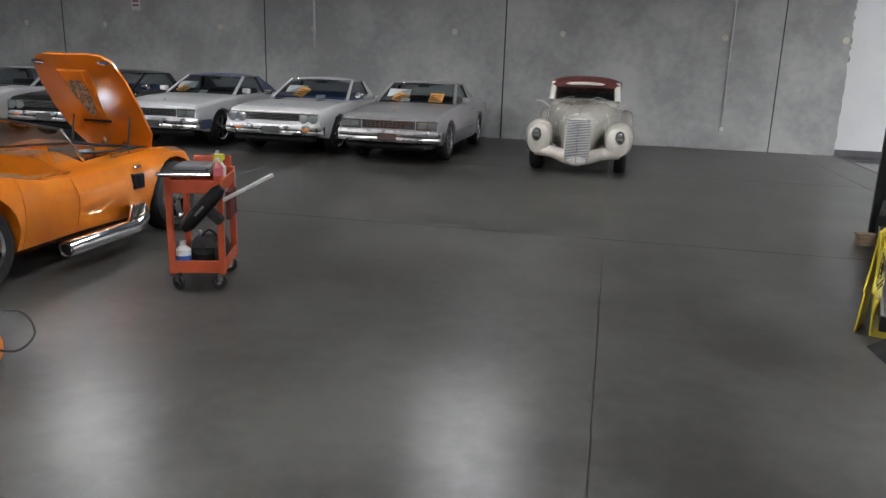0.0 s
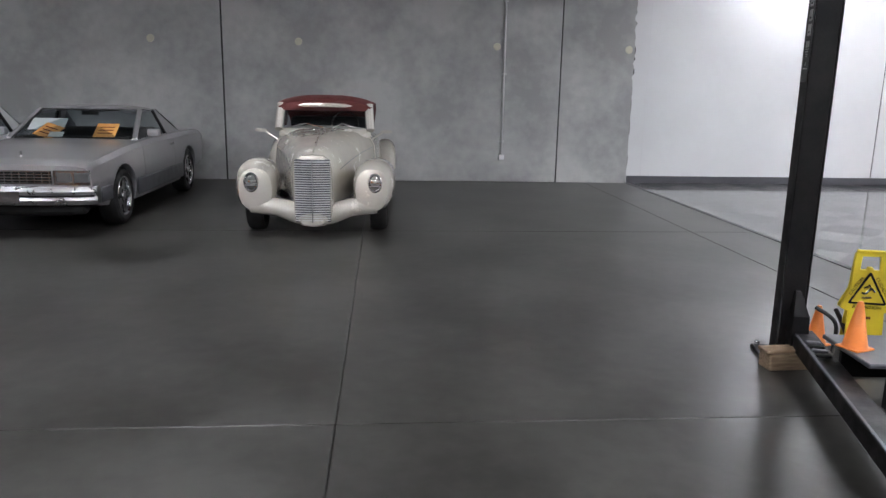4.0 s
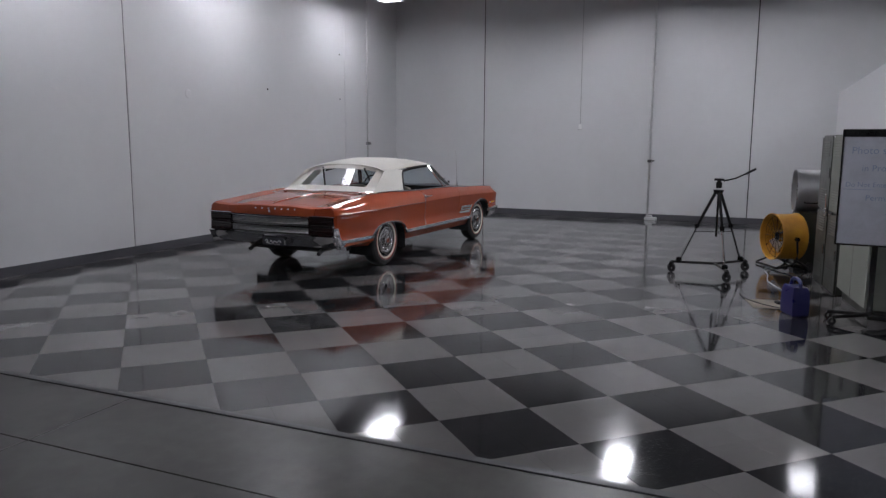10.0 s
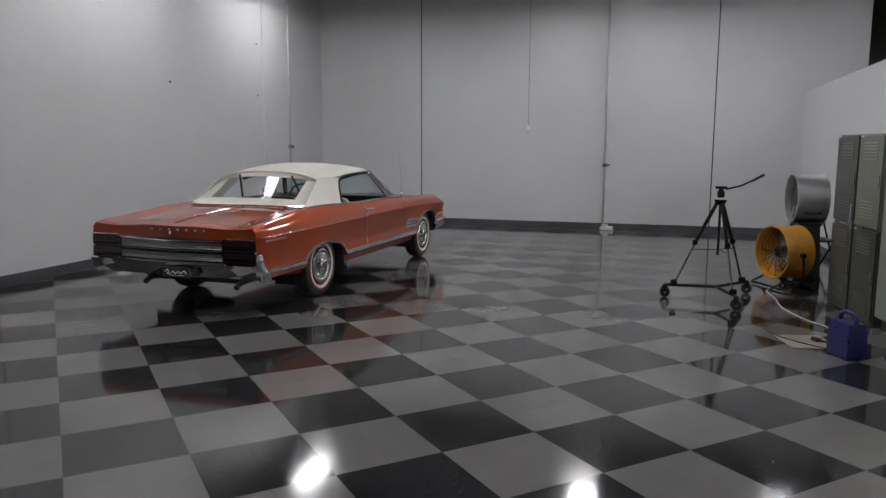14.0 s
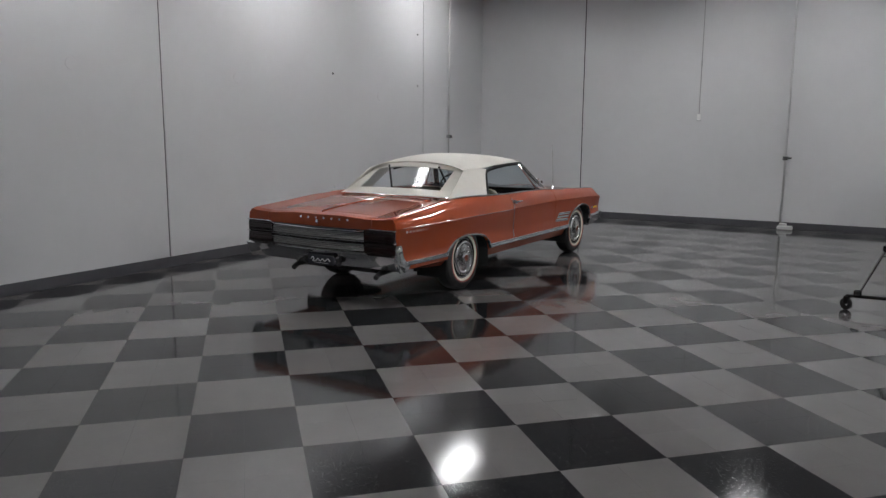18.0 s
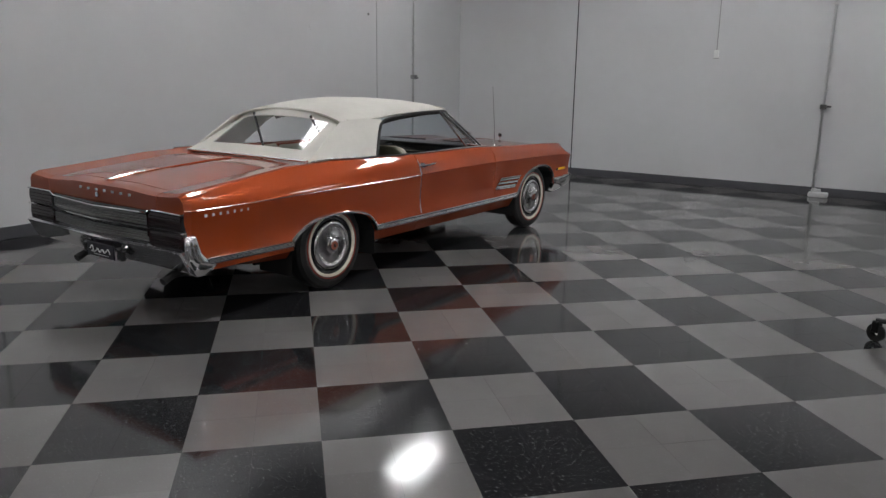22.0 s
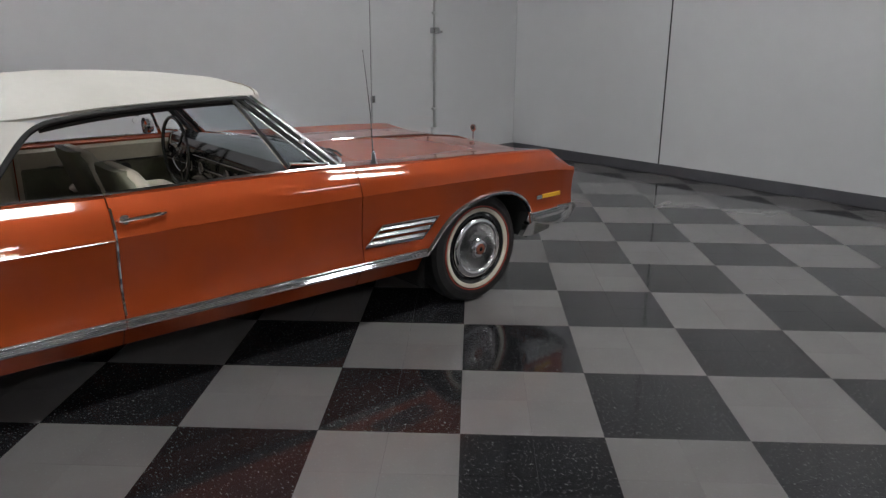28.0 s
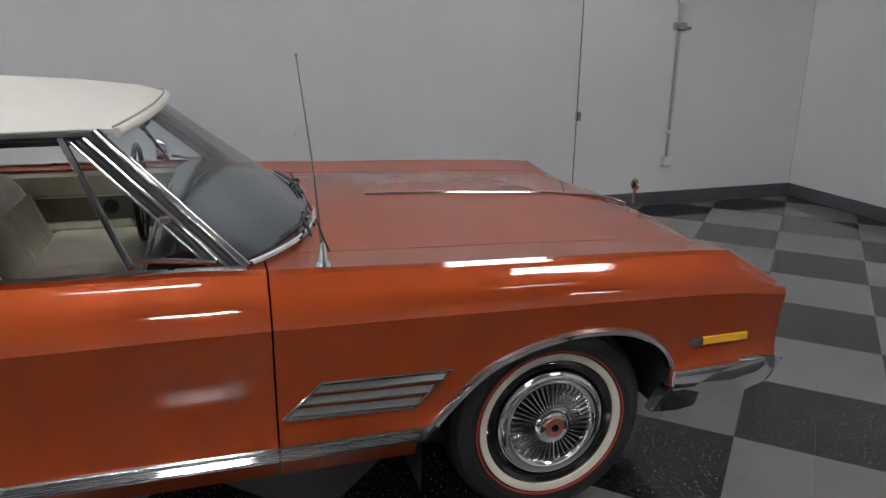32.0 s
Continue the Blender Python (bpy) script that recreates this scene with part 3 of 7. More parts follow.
SX = [-2.83, -2.79, -2.6, -2.3, -1.9, -1.4, -0.9, -0.46, 0.1, 0.6, 0.8, 1.2, 1.6, 2.0, 2.2, 2.31, 2.4, 2.505]
S_top = [0.888, 0.908, 0.925, 0.952, 0.99, 1.0, 0.985, 0.975, 0.975, 0.97, 0.96, 0.945, 0.935, 0.922, 0.912, 0.904, 0.85, 0.79]      # shoulder
S_mid = [0.885, 0.9, 0.925, 0.95, 0.975, 0.98, 0.97, 0.96, 0.96, 0.955, 0.955, 0.95, 0.935, 0.915, 0.895, 0.878, 0.855, 0.79]    # centre line
S_cre = [0.8, 0.8, 0.8, 0.8, 0.8, 0.802, 0.806, 0.81, 0.814, 0.815, 0.815, 0.81, 0.803, 0.793, 0.786, 0.78, 0.768, 0.752]
S_wid = [0.955, 0.972, 0.985, 0.99, 0.99, 0.99, 0.988, 0.985, 0.985, 0.985, 0.985, 0.985, 0.985, 0.983, 0.98, 0.978, 0.974, 0.96]
S_bot = [0.46, 0.44, 0.4, 0.36, 0.33, 0.31, 0.305, 0.305, 0.305, 0.305, 0.305, 0.305, 0.32, 0.38, 0.42, 0.46, 0.5, 0.525]
S_sho = [0.92, 0.915, 0.905, 0.89, 0.87, 0.875, 0.9, 0.905, 0.905, 0.905, 0.91, 0.912, 0.915, 0.912, 0.91, 0.908, 0.906, 0.9]         # half width at the shoulder


def body_section(x):
    top, mid, cre, w, bot, sho = (float(np.interp(x, SX, s)) for s in (S_top, S_mid, S_cre, S_wid, S_bot, S_sho))
    hood = max(0.0, min(1.0, (x - 0.9) / 0.3)) * max(0.0, min(1.0, (2.45 - x) / 0.3))
    half = [(0.0, mid + 0.012 * hood), (0.02, mid + 0.011 * hood), (0.3, mid + 0.002), (0.58, mid * 0.45 + top * 0.55 - 0.016), (0.66, mid * 0.2 + top * 0.8 - 0.018),
            (sho - 0.1, top - 0.01), (sho - 0.025, top + 0.0), (sho, top - 0.008), (sho + 0.012, top - 0.026), *[(sho + 0.012 + (w - 0.026 - sho) * f + 0.011 * 4 * f * (1 - f), top - 0.026 + (cre + 0.048 - top) * f + 0.004 * 4 * f * (1 - f)) for f in (0.3, 0.65)], (w - 0.009, cre + 0.022), (w - 0.001, cre), (w - 0.004, cre - 0.018),
            (w - 0.012, 0.7), (w - 0.02, 0.62), (w - 0.019, 0.55), (w - 0.009, 0.49), (w - 0.002, 0.458), (w - 0.006, 0.405), (w - 0.04, 0.39), (w - 0.09, bot), (0.5, bot - 0.005), (0.0, bot - 0.005)]
    right = [(x, -y, max(z, bot - 0.005)) for y, z in half]
    left = [(x, y, max(z, bot - 0.005)) for y, z in half[-2:0:-1]]
    return right + left


stations = sorted(set([round(-2.83 + i * 0.06, 3) for i in range(90)] + SX))
body = loft([body_section(x) for x in stations if x <= 2.5051])
front_arch = [(1.2, 0.2), (1.2, 0.408), (1.3, 0.5), (1.42, 0.6), (1.55, 0.66), (1.7, 0.69), (1.84, 0.687), (1.95, 0.655), (2.03, 0.6), (2.07, 0.53), (2.07, 0.2)]
rear_arch = [(-1.97, 0.2), (-1.97, 0.47), (-1.86, 0.535), (-1.72, 0.585), (-1.5, 0.602), (-1.3, 0.588), (-1.16, 0.55), (-1.09, 0.49), (-1.055, 0.41), (-1.055, 0.2)]
cock = prism([(0.72, 1.3), (0.72, 0.86), (0.5, 0.42), (-1.0, 0.42), (-1.35, 0.7), (-1.35, 1.3)], -0.82, 0.82)
cutters = []
for a in (front_arch, rear_arch):
    cutters += [prism(a, -1.2, -0.58), prism(a, 0.58, 1.2)]
body = carve(body, cutters + [cock])
bmesh.ops.remove_doubles(body, verts=body.verts, dist=0.0004)

G = 0.0028
DR, DF = -0.462, 0.775
LX, LY = 0.93, 0.67
HX0, HX1 = 0.98, 2.36
TX0, TX1 = -2.72, -1.66
px = lambda x, s: ((x, 0, 0), (s, 0, 0))
py = lambda y, s: ((0, y, 0), (0, s, 0))
pieces = [
    ("door", region(body, px(DR + G, -1), px(DF - G, 1), py(0, 1)), "orange door"),
    ("door", region(body, px(DR + G, -1), px(DF - G, 1), py(0, -1)), "orange door"),
    ("front_fender", region(body, px(DF + G, -1), py(-LY - G, 1)), ""),
    ("front_fender", region(body, px(DF + G, -1), py(LY + G, -1)), ""),
    ("hood", region(body, px(HX0 + G, -1), px(HX1 - G, 1), py(-LY + G, -1), py(LY - G, 1)), "hood with a centre ridge"),
    ("cowl", region(body, px(DF + G, -1), px(HX0 - G, 1), py(-LY + G, -1), py(LY - G, 1)), ""),
    ("nose_panel", region(body, px(HX1 + G, -1), py(-LY + G, -1), py(LY - G, 1)), ""),
    ("quarter_panel", region(body, px(DR - G, 1), py(-LY - G, 1)), ""),
    ("quarter_panel", region(body, px(DR - G, 1), py(LY + G, -1)), ""),
    ("trunk_lid", region(body, px(TX0 + G, -1), px(TX1 - G, 1), py(-LY + G, -1), py(LY - G, 1)), "flat trunk lid"),
    ("rear_deck", region(body, px(TX1 + G, -1), px(DR - G, 1), py(-LY + G, -1), py(LY - G, 1)), ""),
    ("tail_panel", region(body, px(TX0 - G, 1), py(-LY + G, -1), py(LY - G, 1)), ""),
]
for n, b, l in pieces:
    part(n, crisp(b, 18), M_orange, car, l)
body.free()
# dark inner arches and underbody
part("underbody", box(-2.6, -0.57, 0.3, 2.3, 0.57, 0.66, 0.05), M_dark, car)
for x in (-1.51, 1.63):
    for s in (-1, 1):
        part("wheel_well", box(x - 0.52, s * 0.6, 0.25, x + 0.52, s * 0.63, 0.85), M_dark, car)



def arch_liner(arch, s):
    """A dark sheet just inside a wheel arch."""
    cx = (arch[0][0] + arch[-1][0]) / 2
    bm = bmesh.new()
    rows = []
    for x, z in arch:
        d = Vector((cx - x, 0, 0.3 - z)).normalized() * 0.006
        rows.append((bm.verts.new((x + d.x, s * 0.6, z + d.z)), bm.verts.new((x + d.x, s * 0.958, z + d.z))))
    for a, b in zip(rows, rows[1:]):
        bm.faces.new((a[0], a[1], b[1], b[0]))
    return bm


for arch in (front_arch[:-1] + [(2.07, 0.36)], rear_arch):
    for s in (-1, 1):
        part("arch_liner", arch_liner(arch, s), M_dark, car, "dark wheel arch liner")

for x, y in ((1.668, 0.82), (-1.497, 0.81)):
    for s in (-1, 1):
        wheel("wheel", car, x, s * y, 0.352, 0.352, 0.2, s, M_black, "whitewall")


def both(name, make, m, label="", degrees=28):
    for s in (-1, 1):
        b = make()
        if s > 0:
            b2 = mirrored(b)
            b.free()
            b = b2
        part(name, crisp(b, degrees), m, car, label)


def on_side(x, z, out=0.0):
    """The y of the right flank at x and z."""
    sec = [(p[1], p[2]) for p in body_section(x)[:24]]
    ys = [y for y, zz in sec[7:22]]
    zs = [zz for y, zz in sec[7:22]]
    return float(np.interp(z, zs[::-1], ys[::-1])) - out


def side_line(keys, n, out=0.004):
    return [(p.x, on_side(p.x, p.z, out), p.z) for p in smoothline([(x, 0, z) for x, z in keys], n)]


# bright trim: lower mouldings, wheel lips, beltline, door edge
both("rocker_moulding", lambda: ribbon([(x, -0.982, 0.431) for x in np.linspace(-1.05, DR - 0.004, 12)], 0.046, 0.016), M_dullchrome, "ribbed bright rocker moulding")
both("rocker_moulding", lambda: ribbon([(x, -0.982, 0.431) for x in np.linspace(DR + 0.004, DF - 0.004, 20)], 0.046, 0.016), M_dullchrome, "ribbed bright rocker moulding")
both("rocker_moulding", lambda: ribbon([(x, -0.982, 0.431) for x in np.linspace(DF + 0.004, 1.2, 10)], 0.046, 0.016), M_dullchrome, "ribbed bright rocker moulding")
both("quarter_moulding", lambda: ribbon([(x, on_side(x, 0.445) + 0.004, 0.458 + (x + 1.98) * -0.01) for x in np.linspace(-2.7, -1.97, 16)], 0.046, 0.014), M_dullchrome, "ribbed bright lower moulding")
for z in (0.4235, 0.431, 0.4385):
    both("moulding_rib", lambda: sweep([(x, -0.9985, z) for x in np.linspace(-1.04, 1.19, 24)], 0.0022, 6), M_chrome)
for dz in (-0.009, 0.0, 0.009):
    both("moulding_rib", lambda: sweep([(x, on_side(x, 0.445) - 0.0115, 0.458 + (x + 1.98) * -0.01 + dz) for x in np.linspace(-2.69, -1.98, 10)], 0.0022, 6), M_chrome)
both("moulding_edge", lambda: sweep([(x, -0.994, 0.4545) for x in np.linspace(-1.05, 1.2, 24)], 0.0045, 6), M_chrome)


def lip(arch, n):
    keys = [k for k in arch[1:-1]]
    line = smoothline([(x, 0, z) for x, z in keys], n)
    secs = []
    for i, p in enumerate(line):
        d = (line[min(i + 1, n - 1)] - line[max(i - 1, 0)]).normalized()
        nrm = Vector((-d.z, 0, d.x))
        y = on_side(p.x, p.z + 0.02)
        a, b = p - nrm * 0.003, p + nrm * 0.02
        secs.append([(a.x, y + 0.02, a.z), (a.x, y - 0.013, a.z), ((a.x * 0.4 + b.x * 0.6), y - 0.014, a.z * 0.4 + b.z * 0.6), (b.x, y + 0.002, b.z), (b.x, y + 0.02, b.z)])
    return loft(secs)


both("wheel_lip", lambda: lip(front_arch, 40), M_chrome, "chrome wheel arch lip")
both("wheel_lip", lambda: lip(rear_arch, 40), M_chrome, "chrome wheel arch lip")
both("belt_moulding", lambda: sweep([(x, -float(np.interp(x, SX, S_sho)) + 0.016, float(np.interp(x, SX, S_top)) + 0.006) for x in np.linspace(-1.64, DR - 0.004, 26)], 0.009, 8), M_chrome, "thin chrome belt moulding")
both("belt_moulding", lambda: sweep([(x, -float(np.interp(x, SX, S_sho)) + 0.016, float(np.interp(x, SX, S_top)) + 0.006) for x in np.linspace(DR + 0.004, 0.72, 20)], 0.009, 8), M_chrome, "thin chrome belt moulding")
# bright metal line laid along the crease to stand for its highlight
both("crease_highlight", lambda: sweep([(x, on_side(x, 0.801) - 0.0006, 0.801) for x in np.linspace(-2.75, DR - 0.006, 30)], 0.0026, 5), M_dullchrome)
both("door_edge_guard", lambda: ribbon([(DR + 0.004, on_side(DR, z) + 0.001, z) for z in np.linspace(0.47, 0.93, 14)], 0.01, 0.006, up=(1, 0, 0)), M_chrome, "chrome door edge guard")


def handle():
    y = -0.955
    b = joined(sweep(smoothline([(-0.41, y + 0.005, 0.868), (-0.4, y - 0.03, 0.869), (-0.34, y - 0.04, 0.873), (-0.25, y - 0.032, 0.876), (-0.215, y - 0.02, 0.875)], 14), 0.0105, 8, 0.75), lathe_at((-0.385, y - 0.012, 0.868), 0.024, 0.02))
    bmesh.ops.translate(b, verts=b.verts, vec=(-0.03, 0, 0.012))
    return b


def lathe_at(c, r, d):
    b = lathe([(r, d), (r * 0.95, -d * 0.4), (r * 0.6, -d), (0.0001, -d)], 18)
    bmesh.ops.translate(b, verts=b.verts, vec=c)
    return b


both("door_handle", handle, M_satin, "chrome push-button door handle")
both("lock_cylinder", lambda: lathe_at((-0.355, -0.968, 0.815), 0.014, 0.008), M_chrome)


# slanted vents behind the front wheels
VENT = ((0.789, 0.535), (1.178, 0.52), (1.297, 0.629), (0.903, 0.637))      # lower rear, lower front, upper front, upper rear


def vent_at(u, v, y):
    a, b, c, d = (Vector(q) for q in VENT)
    q = a.lerp(b, u).lerp(d.lerp(c, u), v)
    return (q.x, y, q.y)


def vent_bar(k):
    v0, v1, y = k / 3 + 0.05, (k + 1) / 3 - 0.07, -0.968
    return loft([[vent_at(u, v0, y + 0.008), vent_at(u, v1, y + 0.012), vent_at(u, v1, y - 0.003), vent_at(u, v0 + 0.05, y - 0.016), vent_at(u, v0, y - 0.014)] for u in (0.015, 0.5, 0.985)])


both("vent_backing", lambda: prism(VENT, -0.964, -0.93), M_gloss, "dark slanted fender vent")
for k in range(3):
    both("vent_bar", lambda: vent_bar(k), M_dullchrome, "brushed vent bar")
both("vent_frame", lambda: sweep([vent_at(u, v, -0.978) for u, v in ((0, 0), (0, 1), (1, 1), (1, 0), (0, 0))], 0.005, 6), M_chrome)

# side marker, bumper and nose
both("side_marker", lambda: ribbon([(x, on_side(x, 0.615) + 0.002, 0.616) for x in np.linspace(2.185, 2.363, 6)], 0.028, 0.012), M_amber, "amber side marker lamp")
both("marker_badge", lambda: ribbon([(x, on_side(x, 0.61) + 0.002, 0.616) for x in np.linspace(2.13, 2.182, 4)], 0.03, 0.012), M_chrome)


def front_bumper():
    secs = []
    for i in range(21):
        a = -1 + i / 10
        y = -0.99 * math.copysign(min(1, abs(a) * 1.12) ** 0.8, a) if True else 0
        x = 2.545 - 0.1 * abs(a) ** 3
        secs.append([(x - 0.1, y * 0.97, 0.535), (x, y, 0.545), (x + 0.03, y, 0.52), (x - 0.02, y, 0.45), (x - 0.1, y * 0.97, 0.4), (x - 0.15, y * 0.96, 0.41)])
    b = loft(secs)
    for s in (-1, 1):
        w = loft([[(2.07, s * 0.955, 0.525), (2.07, s * 0.995, 0.53), (2.07, s * 1.0, 0.49), (2.075, s * 0.985, 0.45), (2.05, s * 0.96, 0.43)],
                  [(2.3, s * 0.955, 0.525), (2.3, s * 0.995, 0.535), (2.3, s * 1.005, 0.49), (2.28, s * 0.99, 0.42), (2.2, s * 0.96, 0.39)],
                  [(2.48, s * 0.93, 0.53), (2.485, s * 0.985, 0.535), (2.515, s * 0.98, 0.518), (2.43, s * 0.965, 0.455), (2.37, s * 0.93, 0.425)]])
        b = joined(b, w)
    bmesh.ops.recalc_face_normals(b, faces=b.faces)
    return b


fb = part("front_bumper", crisp(front_bumper(), 30), M_chrome, car, "wraparound chrome front bumper")
both("bumper_end", lambda: loft([[(2.0, -0.94, 0.385), (2.0, -0.975, 0.38), (2.055, -0.985, 0.46), (2.06, -0.94, 0.47)], [(2.1, -0.945, 0.38), (2.1, -0.98, 0.375), (2.12, -0.992, 0.46), (2.12, -0.945, 0.47)], [(2.24, -0.95, 0.4), (2.24, -0.984, 0.398), (2.26, -0.99, 0.45), (2.26, -0.95, 0.46)]]), M_chrome)
part("grille", box(2.46, -0.7, 0.54, 2.53, 0.7, 0.74, 0.01), M_gloss, car, "dark grille")
for k in range(5):
    part("grille_bar", box(2.515, -0.7, 0.56 + k * 0.037, 2.545, 0.7, 0.572 + k * 0.037, 0.003), M_chrome, car)
for y in (-0.82, 0.82, -0.6, 0.6):
    part("headlamp", crisp(lathe([(0.08, 0.0), (0.085, -0.03), (0.06, -0.04), (0.0001, -0.045)], 20)), M_glass, car, m=pose(2.52, y, 0.64, 0, 0, 90))

# hood ornament and centre moulding
part("hood_moulding", sweep([(x, 0, float(np.interp(x, SX, S_mid)) + 0.014) for x in np.linspace(1.22, 2.42, 24)], [0.003 + 0.005 * math.sin(min(1, i / 4) * 1.57) for i in range(24)], 6), M_chrome, car, "slim chrome hood moulding")
orn = part("hood_ornament", sweep([(2.465, 0, 0.855), (2.465, 0, 0.92)], 0.006, 8), M_chrome, car, "small chrome hood ornament")
bm = lathe([(0.026, 0.006), (0.028, 0.0), (0.026, -0.006), (0.018, -0.006), (0.018, 0.006), (0.026, 0.006)], 24)
part("ring", bm, M_chrome, orn, m=pose(2.465, 0, 0.942, 0, 0, 90))
part("crest", box(2.455, -0.012, 0.928, 2.475, 0.012, 0.956, 0.004), M_gloss, orn)

# antenna and wipers
an = part("antenna", sweep([(0.932, -0.86, 1.0), (0.92, -0.86, 1.22), (0.885, -0.855, 1.54)], [0.0035, 0.0026, 0.0016], 6), M_dullchrome, car, "thin steel radio antenna")
part("antenna_base", crisp(lathe([(0.026, 0.0), (0.024, -0.012), (0.014, -0.03), (0.009, -0.07), (0.004, -0.08)], 16)), M_chrome, an, m=pose(0.935, -0.86, 0.945, 90 + 180, 0, 0))
part("antenna_tip", sweep([(0.885, -0.855, 1.535), (0.885, -0.855, 1.548)], 0.003, 6), M_dullchrome, an)


# windscreen and frame
def ws(u, v):
    """The windscreen: u across from -1 to 1, v from base to top."""
    half = 0.835 + (0.63 - 0.835) * v
    y = u * half
    bulge = (0.265 - 0.06 * v) * (1 - abs(u) ** 2.4)
    x = (0.725 + (0.345 - 0.725) * v) + bulge * (1 - 0.55 * v)
    z = 0.962 + (1.326 - 0.962) * v + 0.03 * v * (1 - u * u) - 0.022 * (1 - u * u) * (1 - v)
    return Vector((x, y, z))


NU, NV = 28, 10
bm = bmesh.new()
g = [[bm.verts.new(ws(-1 + 2 * i / NU, j / NV)) for i in range(NU + 1)] for j in range(NV + 1)]
for j in range(NV):
    for i in range(NU):
        bm.faces.new((g[j][i], g[j][i + 1], g[j + 1][i + 1], g[j + 1][i]))
wsob = part("windscreen", bm, M_tint, car, "curved tinted windscreen", smooth=True)
wsob.visible_shadow = False
for s in (-1, 1):
    for dx, dy, dz, rad, mm, nm in ((-0.002, 0.014, 0.0, 0.016, M_chrome, "windscreen_pillar"), (-0.026, 0.018, -0.004, 0.012, M_black, "pillar_seal"), (-0.043, 0.017, -0.006, 0.011, M_chrome, "pillar_trim"), (-0.066, 0.012, -0.01, 0.012, M_black, "pillar_seal"), (-0.083, 0.014, -0.012, 0.0065, M_chrome, "vent_frame_edge")):
        part(nm, crisp(sweep([ws(s * 1.0, v / 12) + Vector((dx, s * dy, dz)) for v in range(13)], rad, 10, 0.85), 60), mm, car)
part("header", crisp(sweep([ws(-1 + 2 * i / 24, 1.0) + Vector((-0.012, 0, -0.012)) for i in range(25)], 0.014, 8)), M_satin, car, "chrome windscreen header")
part("windscreen_base", crisp(sweep([ws(-1 + 2 * i / 24, 0.0) + Vector((0.008, 0, 0.004)) for i in range(25)], 0.011, 8)), M_satin, car)
for s in (-1, 1):
    b0 = ws(s * 0.55 - 0.1, 0.0) + Vector((0.04, 0, 0.008))
    wip = part("wiper", sweep([b0, ws(s * 0.5 - 0.1, 0.02) + Vector((0.03, 0, 0.02)), ws(s * 0.42 - 0.08, 0.06) + Vector((0.02, 0, 0.012))], 0.006, 6), M_black, car)
    part("blade", sweep([ws(s * 0.42 - 0.08 + d, 0.055) + Vector((0.014, 0, 0.008)) for d in (-0.28, -0.14, 0, 0.14, 0.26)], 0.006, 5), M_black, wip)
    nz = part("washer_nozzle", box(0.93, s * 0.3 - 0.015, 0.94, 0.965, s * 0.3 + 0.015, 0.965, 0.006), M_chrome, car)
part("cowl_grille", box(0.985 - 0.06, -0.4, 0.93, 0.985 - 0.015, 0.4, 0.958, 0.004), M_gloss, car)

# quarter lights beside the windscreen
for s in (-1, 1):
    tp, bt = ws(s * 1.0, 0.97), Vector((0.42, s * 0.86, 0.985))
    part("vent_window_post", crisp(sweep([tp + Vector((-0.105, s * 0.02, 0)), bt], 0.011, 8)), M_chrome, car, "chrome quarter-light post")
    part("vent_window_sill", crisp(sweep([bt + Vector((0.015, -s * 0.005, 0.022)), Vector((0.64, s * 0.845, 0.985 - 0.003))], 0.008, 6)), M_satin, car)
    bm = bmesh.new()
    vs = [bm.verts.new(p) for p in (tp + Vector((-0.1, s * 0.015, -0.01)), bt + Vector((0.01, 0, 0.01)), Vector((0.67, s * 0.84, 0.98)), ws(s * 1.0, 0.5) + Vector((-0.04, s * 0.015, 0)))]
    bm.faces.new(vs)
    pane = part("vent_pane", bm, M_glass, car, "triangular quarter-light pane")
    pane.visible_shadow = False
    part("vent_latch", box(0.5, s * 0.835 - 0.01, 1.1, 0.53, s * 0.835 + 0.01, 1.12, 0.004), M_chrome, car)

# soft top: rows of points from the header back to the deck
RT = [(0.39, 1.362, 0.618, 1.33), (0.3, 1.393, 0.64, 1.334), (0.1, 1.42, 0.654, 1.332), (-0.15, 1.438, 0.664, 1.326), (-0.4, 1.445, 0.672, 1.315), (-0.65, 1.433, 0.678, 1.292), (-0.85, 1.41, 0.676, 1.282), (-1.0, 1.385, 0.672, 1.272), (-1.12, 1.356, 0.668, 1.262)]


def top_row(x, zc, hw, zs):
    row = []
    for i in range(25):
        u = -1 + i / 12
        y = hw * math.copysign(1 - (1 - abs(u)) ** 1.15, u)
        z = zs + (zc - zs) * (1 - abs(u) ** 2.6)
        row.append((x + 0.095 * (1 - abs(u) ** 2.4) * max(0, min(1, (x + 0.3) / 0.7)), y, z))
    return row


def thicken(bm, d):
    bmesh.ops.recalc_face_normals(bm, faces=bm.faces)
    bmesh.ops.solidify(bm, geom=bm.faces[:], thickness=d)
    bmesh.ops.recalc_face_normals(bm, faces=bm.faces)
    return bm


rows = []
keys = [top_row(*k) for k in RT]
for a, b in zip(keys, keys[1:]):
    for f in (0, 0.25, 0.5, 0.75):
        rows.append([tuple(Vector(p).lerp(Vector(q), f)) for p, q in zip(a, b)])
rows.append(keys[-1])
top = part("soft_top", crisp(thicken(loft(rows, closed=False, caps=False), 0.014), 50), M_vinyl, car, "raised white vinyl soft top")
# rounded header roll
part("header_roll", crisp(sweep([(p[0] + 0.002, p[1], p[2] - 0.01) for p in top_row(*RT[0])], 0.015, 10)), M_vinyl, car)
part("binding", crisp(sweep([(p[0] - 0.006, p[1], p[2] + 0.006) for p in top_row(*RT[0])], 0.0035, 5)), M_binding, car, "tan stitched binding")
